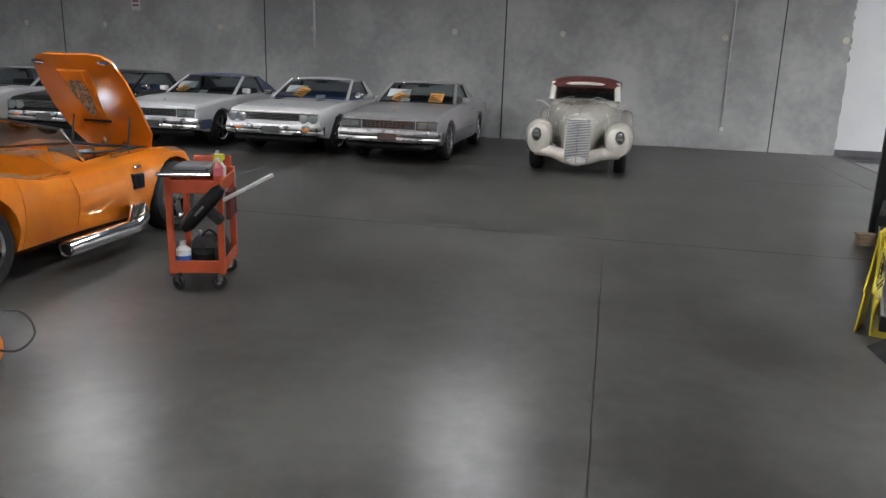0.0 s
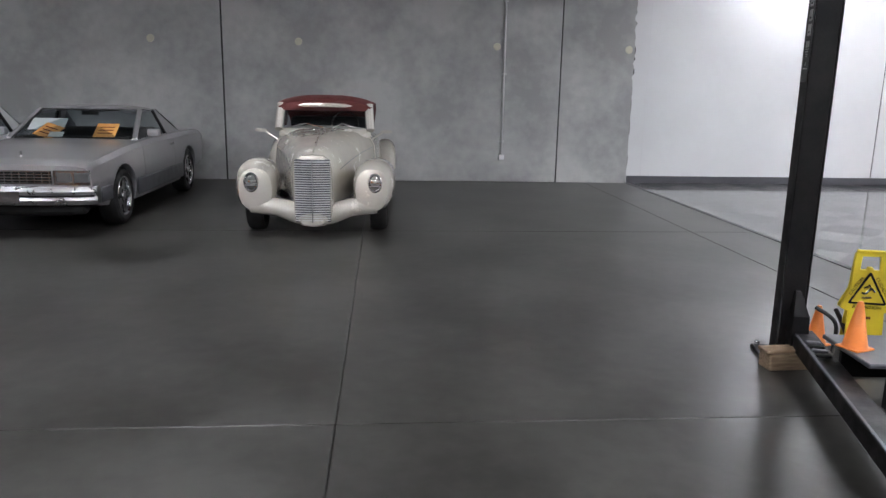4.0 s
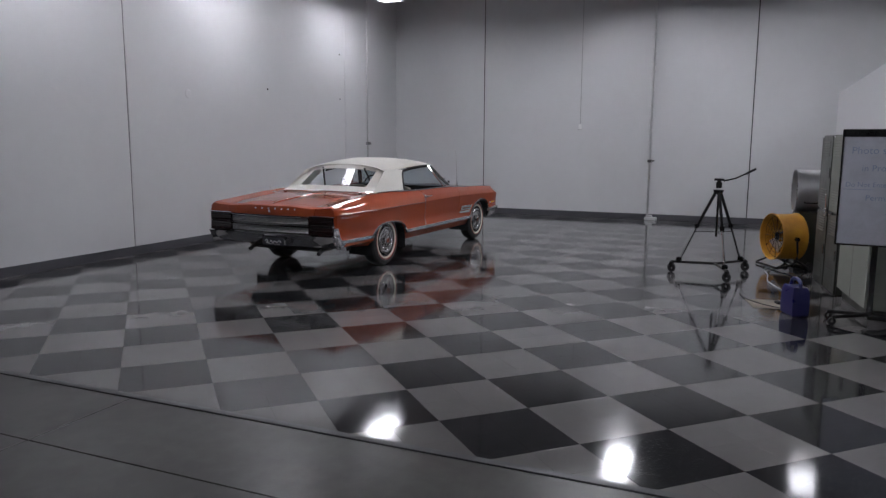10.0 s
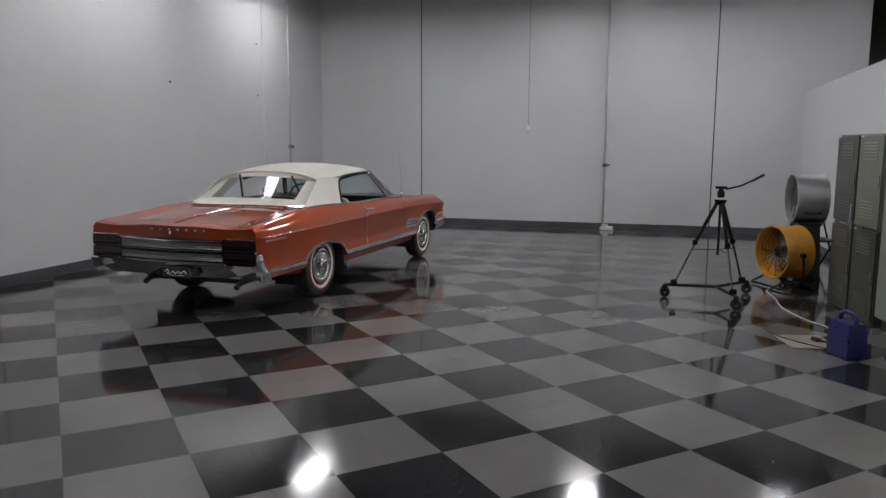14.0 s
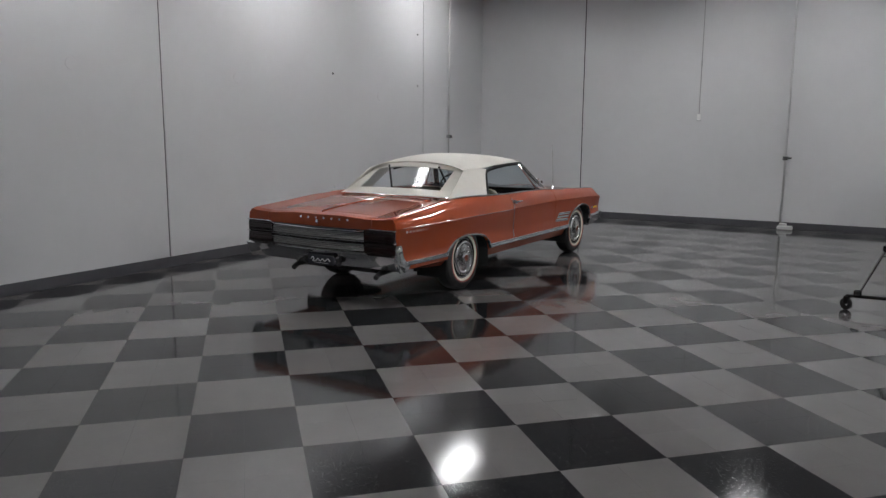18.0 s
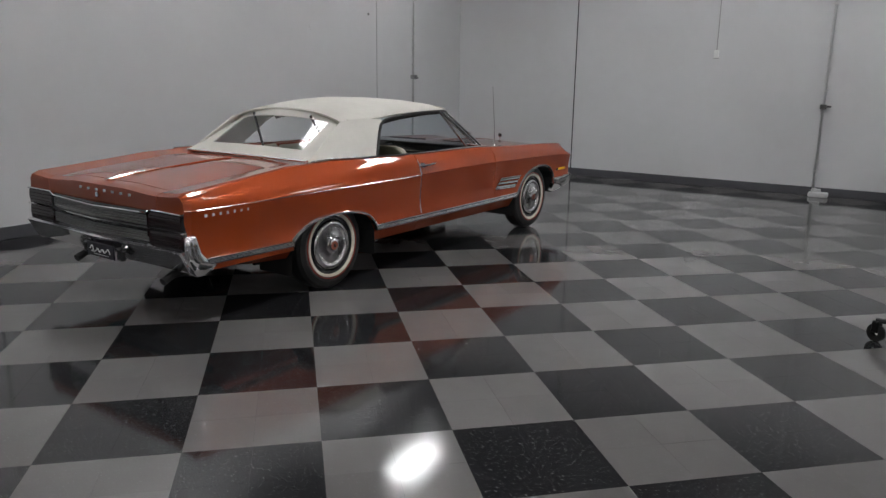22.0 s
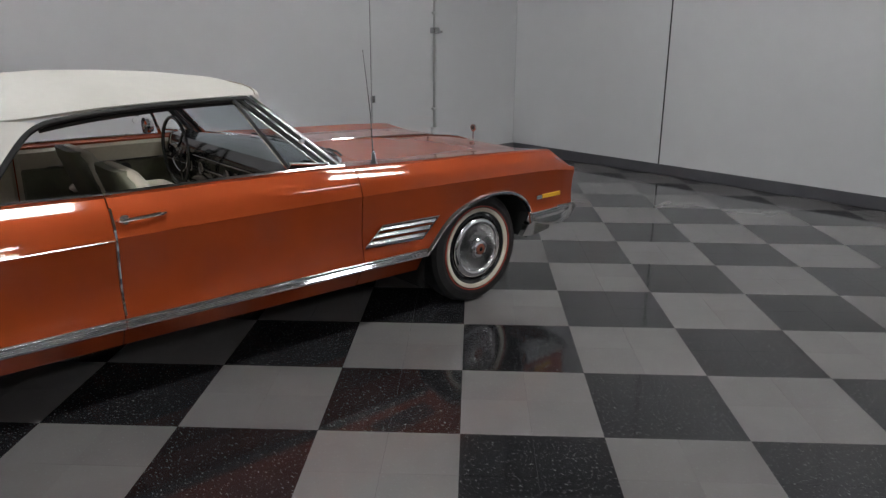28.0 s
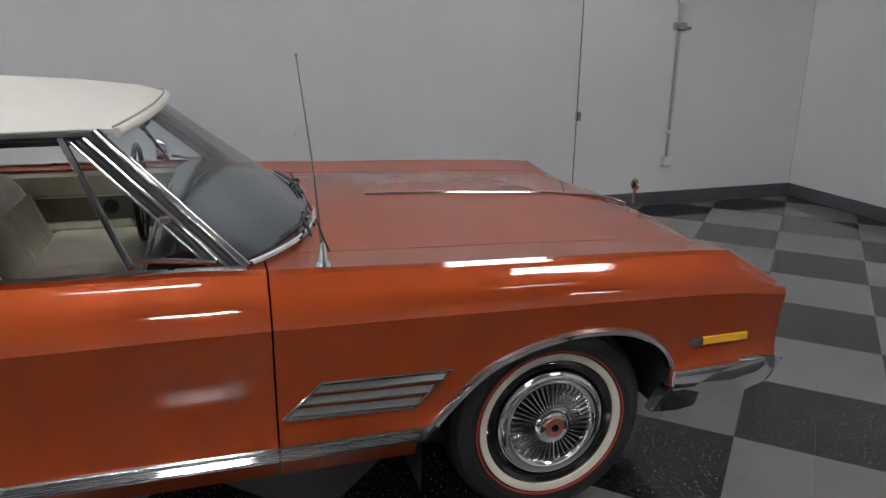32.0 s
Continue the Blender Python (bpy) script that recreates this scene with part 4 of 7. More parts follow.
# sail panels either side of the back window
for s in (-1, 1):
    outer = [(-0.63, 0.685, 1.272), (-0.7, 0.72, 1.21), (-0.79, 0.775, 1.12), (-0.87, 0.83, 1.03), (-0.895, 0.868, 0.985)]
    rows = []
    for (xf, yo, z) in outer:
        v = (1.272 - z) / (1.272 - 0.985)
        xb = -1.13 - 0.435 * v
        row = []
        for k in range(9):
            f = k / 8
            x = xf + (xb - xf) * f
            y = yo + (0.665 + 0.07 * v - yo) * f ** 2.2
            zz = z + 0.0 + 0.018 * math.sin(f * math.pi)
            row.append((x, s * y, zz))
        rows.append(row)
    part("sail_panel", crisp(thicken(loft(rows, closed=False, caps=False), 0.012), 50), M_vinyl, car, "white vinyl sail panel")
    part("deck_moulding", crisp(sweep([(p[0], p[1] * 1.012, p[2] - 0.012) for p in rows[-1]], 0.008, 8), 60), M_chrome, car, "chrome moulding at the foot of the top")
    # edge welt over the side opening
    line = [(0.33, s * 0.65, 1.318), (0.0, s * 0.672, 1.316), (-0.3, s * 0.684, 1.302), (-0.52, s * 0.692, 1.28), (-0.63, s * 0.7, 1.255), (-0.72, s * 0.735, 1.19), (-0.9, s * 0.862, 0.995)]
    part("side_weatherstrip", crisp(sweep(smoothline(line, 36), 0.013, 8)), M_black, car, "black rubber weatherstrip")
    part("roof_rail", crisp(sweep(smoothline([(0.31, s * 0.62, 1.302), (0.0, s * 0.638, 1.298), (-0.4, s * 0.65, 1.27), (-0.62, s * 0.66, 1.24)], 18), 0.016, 6)), M_black, car)
# back panel with its clear window
BW = [(1.357, -1.12), (1.345, -1.14), (1.3, -1.19), (1.068, -1.48), (1.05, -1.51), (1.0, -1.585)]


def back(u, z, x):
    hw = 0.69 + (0.735 - 0.69) * (1.355 - z) / 0.35
    drop = (1.355 - 1.262) * abs(u) ** 2.6 * max(0, (z - 1.0) / 0.355)
    return Vector((x + 0.1 * abs(u) ** 2.5 * max(0.0, min(1.0, (z - 1.0) / 0.25)) + 0.02, u * hw, z - drop))


def back_grid(u0, u1, k0, k1, nu=12):
    rows = []
    for k in range(k0, k1 + 1):
        rows.append([back(u0 + (u1 - u0) * i / nu, *BW[k]) for i in range(nu + 1)])
    return rows


part("back_panel", crisp(thicken(loft(back_grid(-1, 1, 0, 2, 24), closed=False, caps=False), 0.01), 50), M_vinyl, car)
part("back_panel", crisp(thicken(loft(back_grid(-1, 1, 3, 5, 24), closed=False, caps=False), 0.01), 50), M_vinyl, car)
for s in (-1, 1):
    part("back_panel", crisp(thicken(loft(back_grid(s * 0.76, s * 1.0, 2, 3, 6), closed=False, caps=False), 0.01), 50), M_vinyl, car)
bw = part("back_window", loft(back_grid(-0.77, 0.77, 2, 3, 14), closed=False, caps=False), M_window, car, "clear plastic back window", smooth=True)
bw.visible_shadow = False
part("seam", crisp(sweep([back(u, 1.352, -1.125) + Vector((-0.004, 0, 0.008)) for u in np.linspace(-0.97, 0.97, 24)], 0.006, 6)), M_vinyl, car)
part("boot_welt", crisp(sweep([back(u, 1.0, -1.595) + Vector((0, 0, -0.006)) for u in np.linspace(-1, 1, 26)], 0.011, 6)), M_chrome, car, "chrome trim at the foot of the top")
for y in (-0.35, 0.35):
    part("top_bow", crisp(sweep([(-1.15, y, 1.31), (-1.0, y * 1.2, 1.0)], 0.012, 6)), M_black, car)
for x in (-0.2, -0.75):
    part("roof_bow", crisp(sweep([(x, y, 1.36 - 0.09 * (y / 0.64) ** 2) for y in np.linspace(-0.62, 0.62, 9)], 0.014, 6)), M_black, car)

# tail: dark lamps either side of a shallow V of ribs, bright strips, bumper
def tail_x(y):
    """The tail stands further back towards its centre line."""
    return -2.842 - 0.03 * max(0.0, 1 - abs(y) / 0.62)


def tail_bar(line, height, proud, back_=0.03, n=9):
    """A strip across the tail along (y, z) keys."""
    secs = []
    for (y0, z0), (y1, z1) in zip(line, line[1:]):
        for i in range(n):
            y, z = y0 + (y1 - y0) * i / n, z0 + (z1 - z0) * i / n
            secs.append((y, z))
    secs.append(line[-1])
    return loft([[(tail_x(y) + back_, y, z - height / 2), (tail_x(y) - proud * 0.6, y, z - height / 2), (tail_x(y) - proud, y, z), (tail_x(y) - proud * 0.6, y, z + height / 2), (tail_x(y) + back_, y, z + height / 2)] for y, z in secs])


part("tail_recess", tail_bar([(-0.945, 0.66), (0, 0.66), (0.945, 0.66)], 0.225, 0.004, 0.06), M_gloss, car, "dark full-width tail lamp panel")
for s in (-1, 1):
    for zc, hh in ((0.722, 0.092), (0.6, 0.092)):
        lamp = part("tail_lamp", crisp(tail_bar([(s * 0.6, zc), (s * 0.94, zc)], hh, 0.014, 0.03, 4)), M_redlens, car, "dark red tail lamp")
        for k in range(3):
            part("lamp_rib", tail_bar([(s * 0.61, zc - 0.025 + k * 0.025), (s * 0.93, zc - 0.025 + k * 0.025)], 0.004, 0.018, 0.01, 2), M_gloss, lamp)
    part("lamp_bezel", crisp(tail_bar([(s * 0.595, 0.61), (s * 0.598, 0.775)], 0.012, 0.02, 0.02, 2)), M_chrome, car)
    part("bumper_step", crisp(tail_bar([(s * 0.6, 0.555), (s * 0.64, 0.538), (s * 0.95, 0.536)], 0.014, 0.03, 0.03, 3)), M_chrome, car)
for z in (0.575, 0.592, 0.609, 0.626, 0.683, 0.7, 0.717, 0.734):
    part("tail_rib", tail_bar([(-0.585, z), (0, z - 0.004), (0.585, z)], 0.013, 0.01, 0.02), M_tailmetal, car)
part("tail_strip", crisp(tail_bar([(-0.95, 0.781), (-0.62, 0.781), (-0.57, 0.757), (0, 0.748), (0.57, 0.757), (0.62, 0.781), (0.95, 0.781)], 0.011, 0.02, 0.02, 5)), M_chrome, car, "bright tail strip")
part("tail_strip", crisp(tail_bar([(-0.95, 0.664), (0, 0.656), (0.95, 0.664)], 0.012, 0.024, 0.02)), M_chrome, car, "bright tail strip")
part("tail_strip", crisp(tail_bar([(-0.6, 0.646), (0, 0.638), (0.6, 0.646)], 0.007, 0.018, 0.02)), M_chrome, car, "bright tail strip")
secs = []
for i in range(25):
    a = -1 + i / 12
    y = 0.95 * a
    x = tail_x(y) - 0.022
    secs.append([(x + 0.1, y, 0.545), (x, y, 0.552), (x - 0.02, y, 0.54), (x - 0.012, y, 0.525), (x + 0.004, y, 0.495), (x + 0.022, y, 0.45), (x + 0.055, y, 0.4), (x + 0.1, y, 0.395)])
rb = part("rear_bumper", crisp(loft(secs), 30), M_chrome, car, "wide chrome rear bumper")
GUARD = ((0.648, -2.802, 0.022, 0.018), (0.638, -2.802, 0.038, 0.03), (0.59, -2.797, 0.048, 0.036), (0.53, -2.788, 0.055, 0.042),
         (0.475, -2.762, 0.075, 0.044), (0.435, -2.715, 0.105, 0.042), (0.405, -2.728, 0.08, 0.034), (0.378, -2.745, 0.04, 0.02))
for s in (-1, 1):
    e = loft([[(cx + hx * math.copysign(abs(math.cos(q)) ** 0.7, math.cos(q)), s * (0.958 + 0.7 * hy * math.copysign(abs(math.sin(q)) ** 0.7, math.sin(q))), z)
               for q in [s * math.tau * k / 20 for k in range(20)]] for z, cx, hx, hy in GUARD])
    part("bumper_corner", crisp(e, 60), M_chrome, rb, "chrome bumper corner")
pl = part("licence_plate", box(-2.915, -0.165, 0.4, -2.902, 0.165, 0.5, 0.006), M_plate, car, "black plate with illegible pale script", m=Matrix.Translation((0, -0.1, 0)))
part("script", sweep(smoothline([(-2.918, 0.12, 0.452), (-2.918, 0.095, 0.475), (-2.918, 0.08, 0.45), (-2.918, 0.1, 0.435), (-2.918, 0.05, 0.44), (-2.918, 0.03, 0.462), (-2.918, 0.0, 0.438), (-2.918, -0.03, 0.46), (-2.918, -0.06, 0.44), (-2.918, -0.1, 0.468), (-2.918, -0.125, 0.44)], 40), 0.005, 5), M_ink, pl)
part("script", box(-2.918, -0.1, 0.418, -2.913, 0.08, 0.423), M_ink, pl)
for s in (-1, 1):
    part("plate_guard", box(-2.905, -0.1 + s * 0.205 - 0.03, 0.4, -2.86, -0.1 + s * 0.205 + 0.03, 0.49, 0.012), M_gloss, car)
for y in (0.3, -0.74):
    b = sweep([(-2.55, y, 0.37), (-2.8, y, 0.36), (-2.88, y - 0.01, 0.33)], 0.026, 12)
    part("exhaust_tip", crisp(b), M_black, car, "black exhaust tip")
# small bright letters, drawn as plain bars
for k in range(7):
    part("letter", box(-2.842, 0.22 - k * 0.1 - 0.008, 0.842, -2.826, 0.22 - k * 0.1 + 0.008, 0.858, 0.002), M_letter, car)
for s in (-1, 1):
    for k in range(7):
        x = -2.69 + k * 0.055
        part("letter", box(x - 0.008, min(s * 0.966, s * 0.984), 0.752, x + 0.008, max(s * 0.966, s * 0.984), 0.77, 0.002), M_letter, car)
part("trunk_ridge", sweep([(x, 0, float(np.interp(x, SX, S_mid)) + 0.004) for x in np.linspace(-2.76, -1.7, 16)], 0.006, 6), M_orange, car)
part("trunk_moulding", sweep([(x, 0, float(np.interp(x, SX, S_mid)) + 0.011) for x in np.linspace(-2.78, -2.45, 8)], [0.003, 0.004, 0.0045, 0.0045, 0.004, 0.0035, 0.0025, 0.001], 6), M_chrome, car, "short chrome trunk moulding")
part("trunk_emblem", box(-2.852, -0.016, 0.8, -2.83, 0.016, 0.835, 0.006), M_chrome, car)

# cabin
part("cabin_floor", box(-1.3, -0.8, 0.4, 0.7, 0.8, 0.45), M_dark, car)
for s in (-1, 1):
    pn = part("door_card", box(DR, min(s * 0.8, s * 0.86), 0.45, 0.72, max(s * 0.8, s * 0.86), 0.955, 0.02), M_seat, car, "cream door card with a green lower panel")
    part("lower_panel", box(DR + 0.02, min(s * 0.788, s * 0.802), 0.48, 0.7, max(s * 0.788, s * 0.802), 0.84, 0.01), M_green, pn)
    part("trim_strip", box(-0.3, min(s * 0.78, s * 0.79), 0.838, 0.7, max(s * 0.78, s * 0.79), 0.848, 0.002), M_chrome, pn)
    part("speaker", crisp(lathe([(0.035, 0.0), (0.035, -0.012), (0.0001, -0.014)], 18)), M_black, pn, m=pose(0.15, s * 0.79, 0.79, 0, 0, 0 if s > 0 else 180))
    part("armrest", box(-0.2, min(s * 0.72, s * 0.79), 0.68, 0.25, max(s * 0.72, s * 0.79), 0.73, 0.02), M_seat, pn)
    part("rear_side_panel", box(-1.04, min(s * 0.8, s * 0.86), 0.45, DR - 0.01, max(s * 0.8, s * 0.86), 0.97, 0.02), M_seat, car)


def cushion(x0, x1, y0, y1, z0, z1, r=0.06):
    return crisp(box(x0, y0, z0, x1, y1, z1, r, seg=4), 40)


for s in (-1, 1):
    seat = part("front_seat", cushion(-0.1, 0.36, s * 0.37 - 0.31, s * 0.37 + 0.31, 0.45, 0.72), M_seat, car, "cream vinyl bucket seat")
    def ring(h, hw, th):
        pts = []
        for k in range(22):
            a = 2 * math.pi * k / 22
            c, sn = math.cos(a), math.sin(a)
            pts.append((-0.1 - h * 0.36 + th * math.copysign(abs(c) ** 0.7, c), s * 0.37 + hw * math.copysign(abs(sn) ** 0.6, sn), 0.62 + h))
        return pts

    bk = part("backrest", crisp(loft([ring(0.0, 0.26, 0.06), ring(0.1, 0.28, 0.07), ring(0.22, 0.28, 0.068), ring(0.32, 0.26, 0.06), ring(0.37, 0.22, 0.045), ring(0.39, 0.15, 0.02)]), 45), M_seat, seat)
    part("back_shell", crisp(loft([[(x - 0.035, y, z) for x, y, z in ring(h, w, 0.04)] for h, w in ((0.02, 0.25), (0.2, 0.27), (0.33, 0.25), (0.385, 0.18))]), 45), M_green, seat, "olive seat back shell")
    for i in range(7):
        yy = s * 0.37 - 0.18 + i * 0.06
        part("pleat", crisp(sweep([(-0.1 - h * 0.36 + 0.062, yy, 0.62 + h) for h in (0.06, 0.14, 0.22, 0.29)], 0.014, 8)), M_seat, seat)
rs = part("rear_seat", cushion(-1.05, -0.62, -0.7, 0.7, 0.45, 0.72), M_seat, car, "cream vinyl rear bench")
part("backrest", cushion(-1.32, -1.05, -0.7, 0.7, 0.5, 0.93), M_seat, rs)
dash = part("dashboard", crisp(loft([[(0.45, y, 0.62), (0.42, y, 0.88), (0.46, y, 0.985), (0.56, y, 1.005), (0.7 + 0.28 * (1 - (abs(y) / 0.8) ** 2.4), y, 0.96), (0.7, y, 0.6)] for y in (-0.79, -0.6, -0.4, -0.2, 0.0, 0.2, 0.4, 0.6, 0.79)]), 30), M_gloss, car, "black padded dashboard with bright strips")
for z in (0.72, 0.83, 0.9):
    part("strip", box(0.412, -0.76, z, 0.425, 0.76, z + 0.008, 0.002), M_dullchrome, dash)
for y in (-0.28, -0.16, 0.2, 0.36):
    part("dial", crisp(lathe([(0.035, 0.0), (0.038, -0.014), (0.03, -0.016), (0.028, -0.008), (0.0001, -0.008)], 18)), M_dullchrome, dash, m=pose(0.42, y, 0.84, 0, 0, -90))
sw = part("steering_wheel", sweep([(0.2 * math.sin(2 * math.pi * k / 32), 0, 0.2 * math.cos(2 * math.pi * k / 32)) for k in range(33)], 0.011, 8, closed=True), M_gloss, car, "thin black steering wheel", m=pose(0.33, 0.37, 0.935, 0, 25, 90))
part("horn_ring", sweep([(0.13 * math.sin(2 * math.pi * k / 24), -0.02, 0.13 * math.cos(2 * math.pi * k / 24)) for k in range(25)], 0.004, 6, closed=True), M_chrome, sw)
for a in (75, -75, 180):
    part("spoke", sweep([(0, -0.01, 0), (0.2 * math.sin(radians(a)), 0, 0.2 * math.cos(radians(a)))], 0.01, 6, 0.5), M_gloss, sw)
part("hub", crisp(lathe([(0.045, 0.03), (0.05, -0.02), (0.02, -0.035), (0.0001, -0.035)], 18)), M_chrome, sw)
part("column", sweep([(0.37, 0.37, 0.91), (0.6, 0.37, 0.8)], 0.03, 10), M_gloss, car)
mir = part("inside_mirror", box(0.4, -0.1, 1.255, 0.42, 0.1, 1.3, 0.008), M_chrome, car, "chrome inside mirror")
part("stem", sweep([(0.41, 0, 1.3), (0.4, 0, 1.34)], 0.006, 6), M_chrome, mir)
dm = part("door_mirror", crisp(lathe([(0.058, 0.0), (0.06, -0.02), (0.04, -0.05), (0.015, -0.06)], 22)), M_chrome, car, "round chrome door mirror", m=pose(0.36, 0.97, 1.02, 0, 0, 90))
part("stem", sweep([(0.4, 0.93, 0.95), (0.38, 0.96, 1.0)], 0.007, 6), M_chrome, car)


# ---- the car lift by the tiled floor, with its signs and cones ----
M_lift = material("black_powder_coat", (0.006, 0.006, 0.0065), 0.5, spec=0.22, rough_var=0.1, scale=8, second=(0.012, 0.0105, 0.01))
M_rust = material("rust_streak", (0.12, 0.03, 0.015), 0.7, scale=20)
M_wood = material("rough_timber", (0.26, 0.19, 0.12), 0.7, second=(0.15, 0.1, 0.06), scale=9, stretch=(1, 8, 8), bump=0.3, bump_scale=50)
M_deck = material("galvanised_runway", (0.075, 0.077, 0.088), 0.5, 0.1, scale=4, rough_var=0.1)
M_yellow = material("yellow_sign_plastic", (0.62, 0.48, 0.02), 0.4, second=(0.55, 0.42, 0.02))
M_cone = material("orange_cone_plastic", (0.75, 0.2, 0.02), 0.45)
M_sticker = material("dark_sticker", (0.006, 0.006, 0.007), 0.2, rough_var=0.04)
M_print = material("grey_print", (0.27, 0.27, 0.26), 0.45)

lift = thing("car_lift", 0.256, -1.205, 0, -13, "black steel car lift post with a crossbeam and grey runway", "car lift")
pm = box(-0.085, -0.072, 0.02, 0.05, 0.065, 3.4, 0.006)
post = part("post", carve(pm, [box(0.01, -0.04, 0.3, 0.1, 0.03, 3.5)]), M_lift, lift, "black powder-coated post")
part("lip", box(0.048, 0.035, 0.02, 0.062, 0.063, 3.4, 0.004), M_lift, post)
part("lip", box(0.048, -0.07, 0.02, 0.062, -0.045, 3.4, 0.004), M_lift, post)
part("lock_ladder", box(0.008, -0.008, 0.3, 0.016, 0.02, 3.4), M_rust, post, "rusty latch rail")
for k in range(26):
    part("slot", box(0.016, -0.004, 0.35 + k * 0.11, 0.019, 0.016, 0.39 + k * 0.11), M_dark, post)
part("base_plate", box(-0.17, -0.16, 0.0, 0.15, 0.15, 0.022, 0.006), M_lift, lift)
for x, y in ((-0.14, -0.13), (-0.14, 0.12), (0.12, 0.12), (0.12, -0.13)):
    bm = bmesh.new()
    bmesh.ops.create_cone(bm, cap_ends=True, segments=6, radius1=0.016, radius2=0.016, depth=0.03, matrix=Matrix.Translation((x, y, 0.035)))
    part("bolt", bm, M_dullchrome, lift)
# sticker with plain shapes on the outer face
st = part("sticker", box(-0.088, -0.065, 1.64, -0.0852, 0.055, 2.75), M_sticker, post, "dark maker's sticker with grey print")
for k in range(7):
    part("block", box(-0.0895, -0.037, 1.895 + k * 0.078, -0.0865, 0.022, 1.957 + k * 0.078, 0.001), M_print, st)
    part("block_slot", box(-0.0905, -0.018, 1.908 + k * 0.078, -0.0885, 0.004, 1.918 + k * 0.078), M_sticker, st)
part("mark", box(-0.0885, -0.037, 1.83, -0.086, -0.009, 1.865), M_print, st)
part("mark", box(-0.0885, -0.005, 1.83, -0.086, 0.022, 1.865), M_print, st)
for z, y0, y1 in ((1.818, -0.037, 0.022), (1.804, -0.03, 0.02), (1.79, -0.02, 0.01), (1.778, -0.016, 0.004)):
    part("line", box(-0.0885, y0, z, -0.086, y1, z + 0.006), M_print, st)
part("seal_mark", crisp(lathe([(0.01, 0.0), (0.01, -0.003), (0.0001, -0.003)], 14)), M_print, st, m=pose(-0.0865, -0.007, 1.74, 0, 0, -90))
part("line", box(-0.0885, -0.04, 1.712, -0.086, 0.026, 1.715), M_print, st)
# crossbeam and its fittings
beam = part("crossbeam", box(-0.01, -3.4, 0.1, 0.12, -0.07, 0.2, 0.008), M_lift, lift, m=pose(0, 0, 0, 0, 0, -4))
part("beam_edge", box(-0.012, -3.4, 0.2, 0.006, -0.2, 0.206, 0.003), M_deck, beam, "paler strip along the beam's top edge")
for k in range(4):
    part("roller", box(0.01, -0.36 - k * 0.07, 0.2, 0.09, -0.32 - k * 0.07, 0.216, 0.006), M_dark if k % 2 else M_deck, beam)
part("carriage", loft([[(-0.03, -0.16, 0.0), (-0.03, -0.02, 0.0), (0.1, -0.02, 0.0), (0.1, -0.16, 0.0)], [(-0.03, -0.15, 0.22), (-0.03, -0.02, 0.22), (0.09, -0.02, 0.22), (0.09, -0.15, 0.22)], [(-0.005, -0.07, 0.36), (-0.005, -0.02, 0.36), (0.03, -0.02, 0.36), (0.03, -0.07, 0.36)]]), M_lift, lift, m=Matrix.Translation((-0.01, -0.045, 0.08)) @ Matrix.Diagonal((0.75, 0.75, 1, 1)))
part("lever", sweep(smoothline([(0.3, -0.05, 0.09), (0.33, -0.02, 0.13), (0.33, 0.06, 0.2), (0.31, 0.15, 0.275)], 14), 0.014, 8), M_lift, lift)
part("hose", sweep(smoothline([(0.1, -0.1, 0.35), (0.2, -0.15, 0.28), (0.22, -0.12, 0.12), (0.15, -0.25, 0.03)], 18), 0.012, 8), M_black, lift)
part("runway", box(-0.04, -0.92, 0.275, 2.1, -0.46, 0.3, 0.006), M_deck, lift, "grey steel runway", m=pose(0, 0, 0, 0, 0, 8))
# thin sides drawn deep, to stand in for the dark gap under the deck
for y in (-0.925, -0.5):
    part("runway_side", box(0.06, y, 0.07, 2.1, y + 0.03, 0.275, 0.004), M_lift, lift, m=pose(0, 0, 0, 0, 0, 8))
part("foot_plate", box(0.14, -0.2, 0.0, 0.54, 0.12, 0.06, 0.006), M_lift, lift, "low black steel foot plate")
t = thing("timber_block", 0.15, -1.38, 0, 3, "rough timber block wedged beside the lift post", "block")
part("block", box(-0.13, -0.06, 0, 0.22, 0.06, 0.1, 0.006), M_wood, t)
part("shim", box(-0.15, -0.05, 0.1, 0.1, 0.05, 0.122, 0.004), M_wood, t)


def flat_text(body, size, m, parent, material):
    """Letters as a thin mesh, standing in x and z."""
    c = bpy.data.curves.new("text", "FONT")
    c.body, c.size, c.extrude, c.align_x, c.align_y = body, size, 0.0008, "CENTER", "CENTER"
    tmp = new("tmp", c)
    me = bpy.data.meshes.new_from_object(tmp.evaluated_get(bpy.context.evaluated_depsgraph_get()))
    bpy.data.objects.remove(tmp)
    me.materials.clear()
    me.materials.append(material)
    ob = new("lettering", me)
    ob.parent = parent
    ob.matrix_basis = m @ pose(0, 0, 0, 90, 0, 0)
    return ob


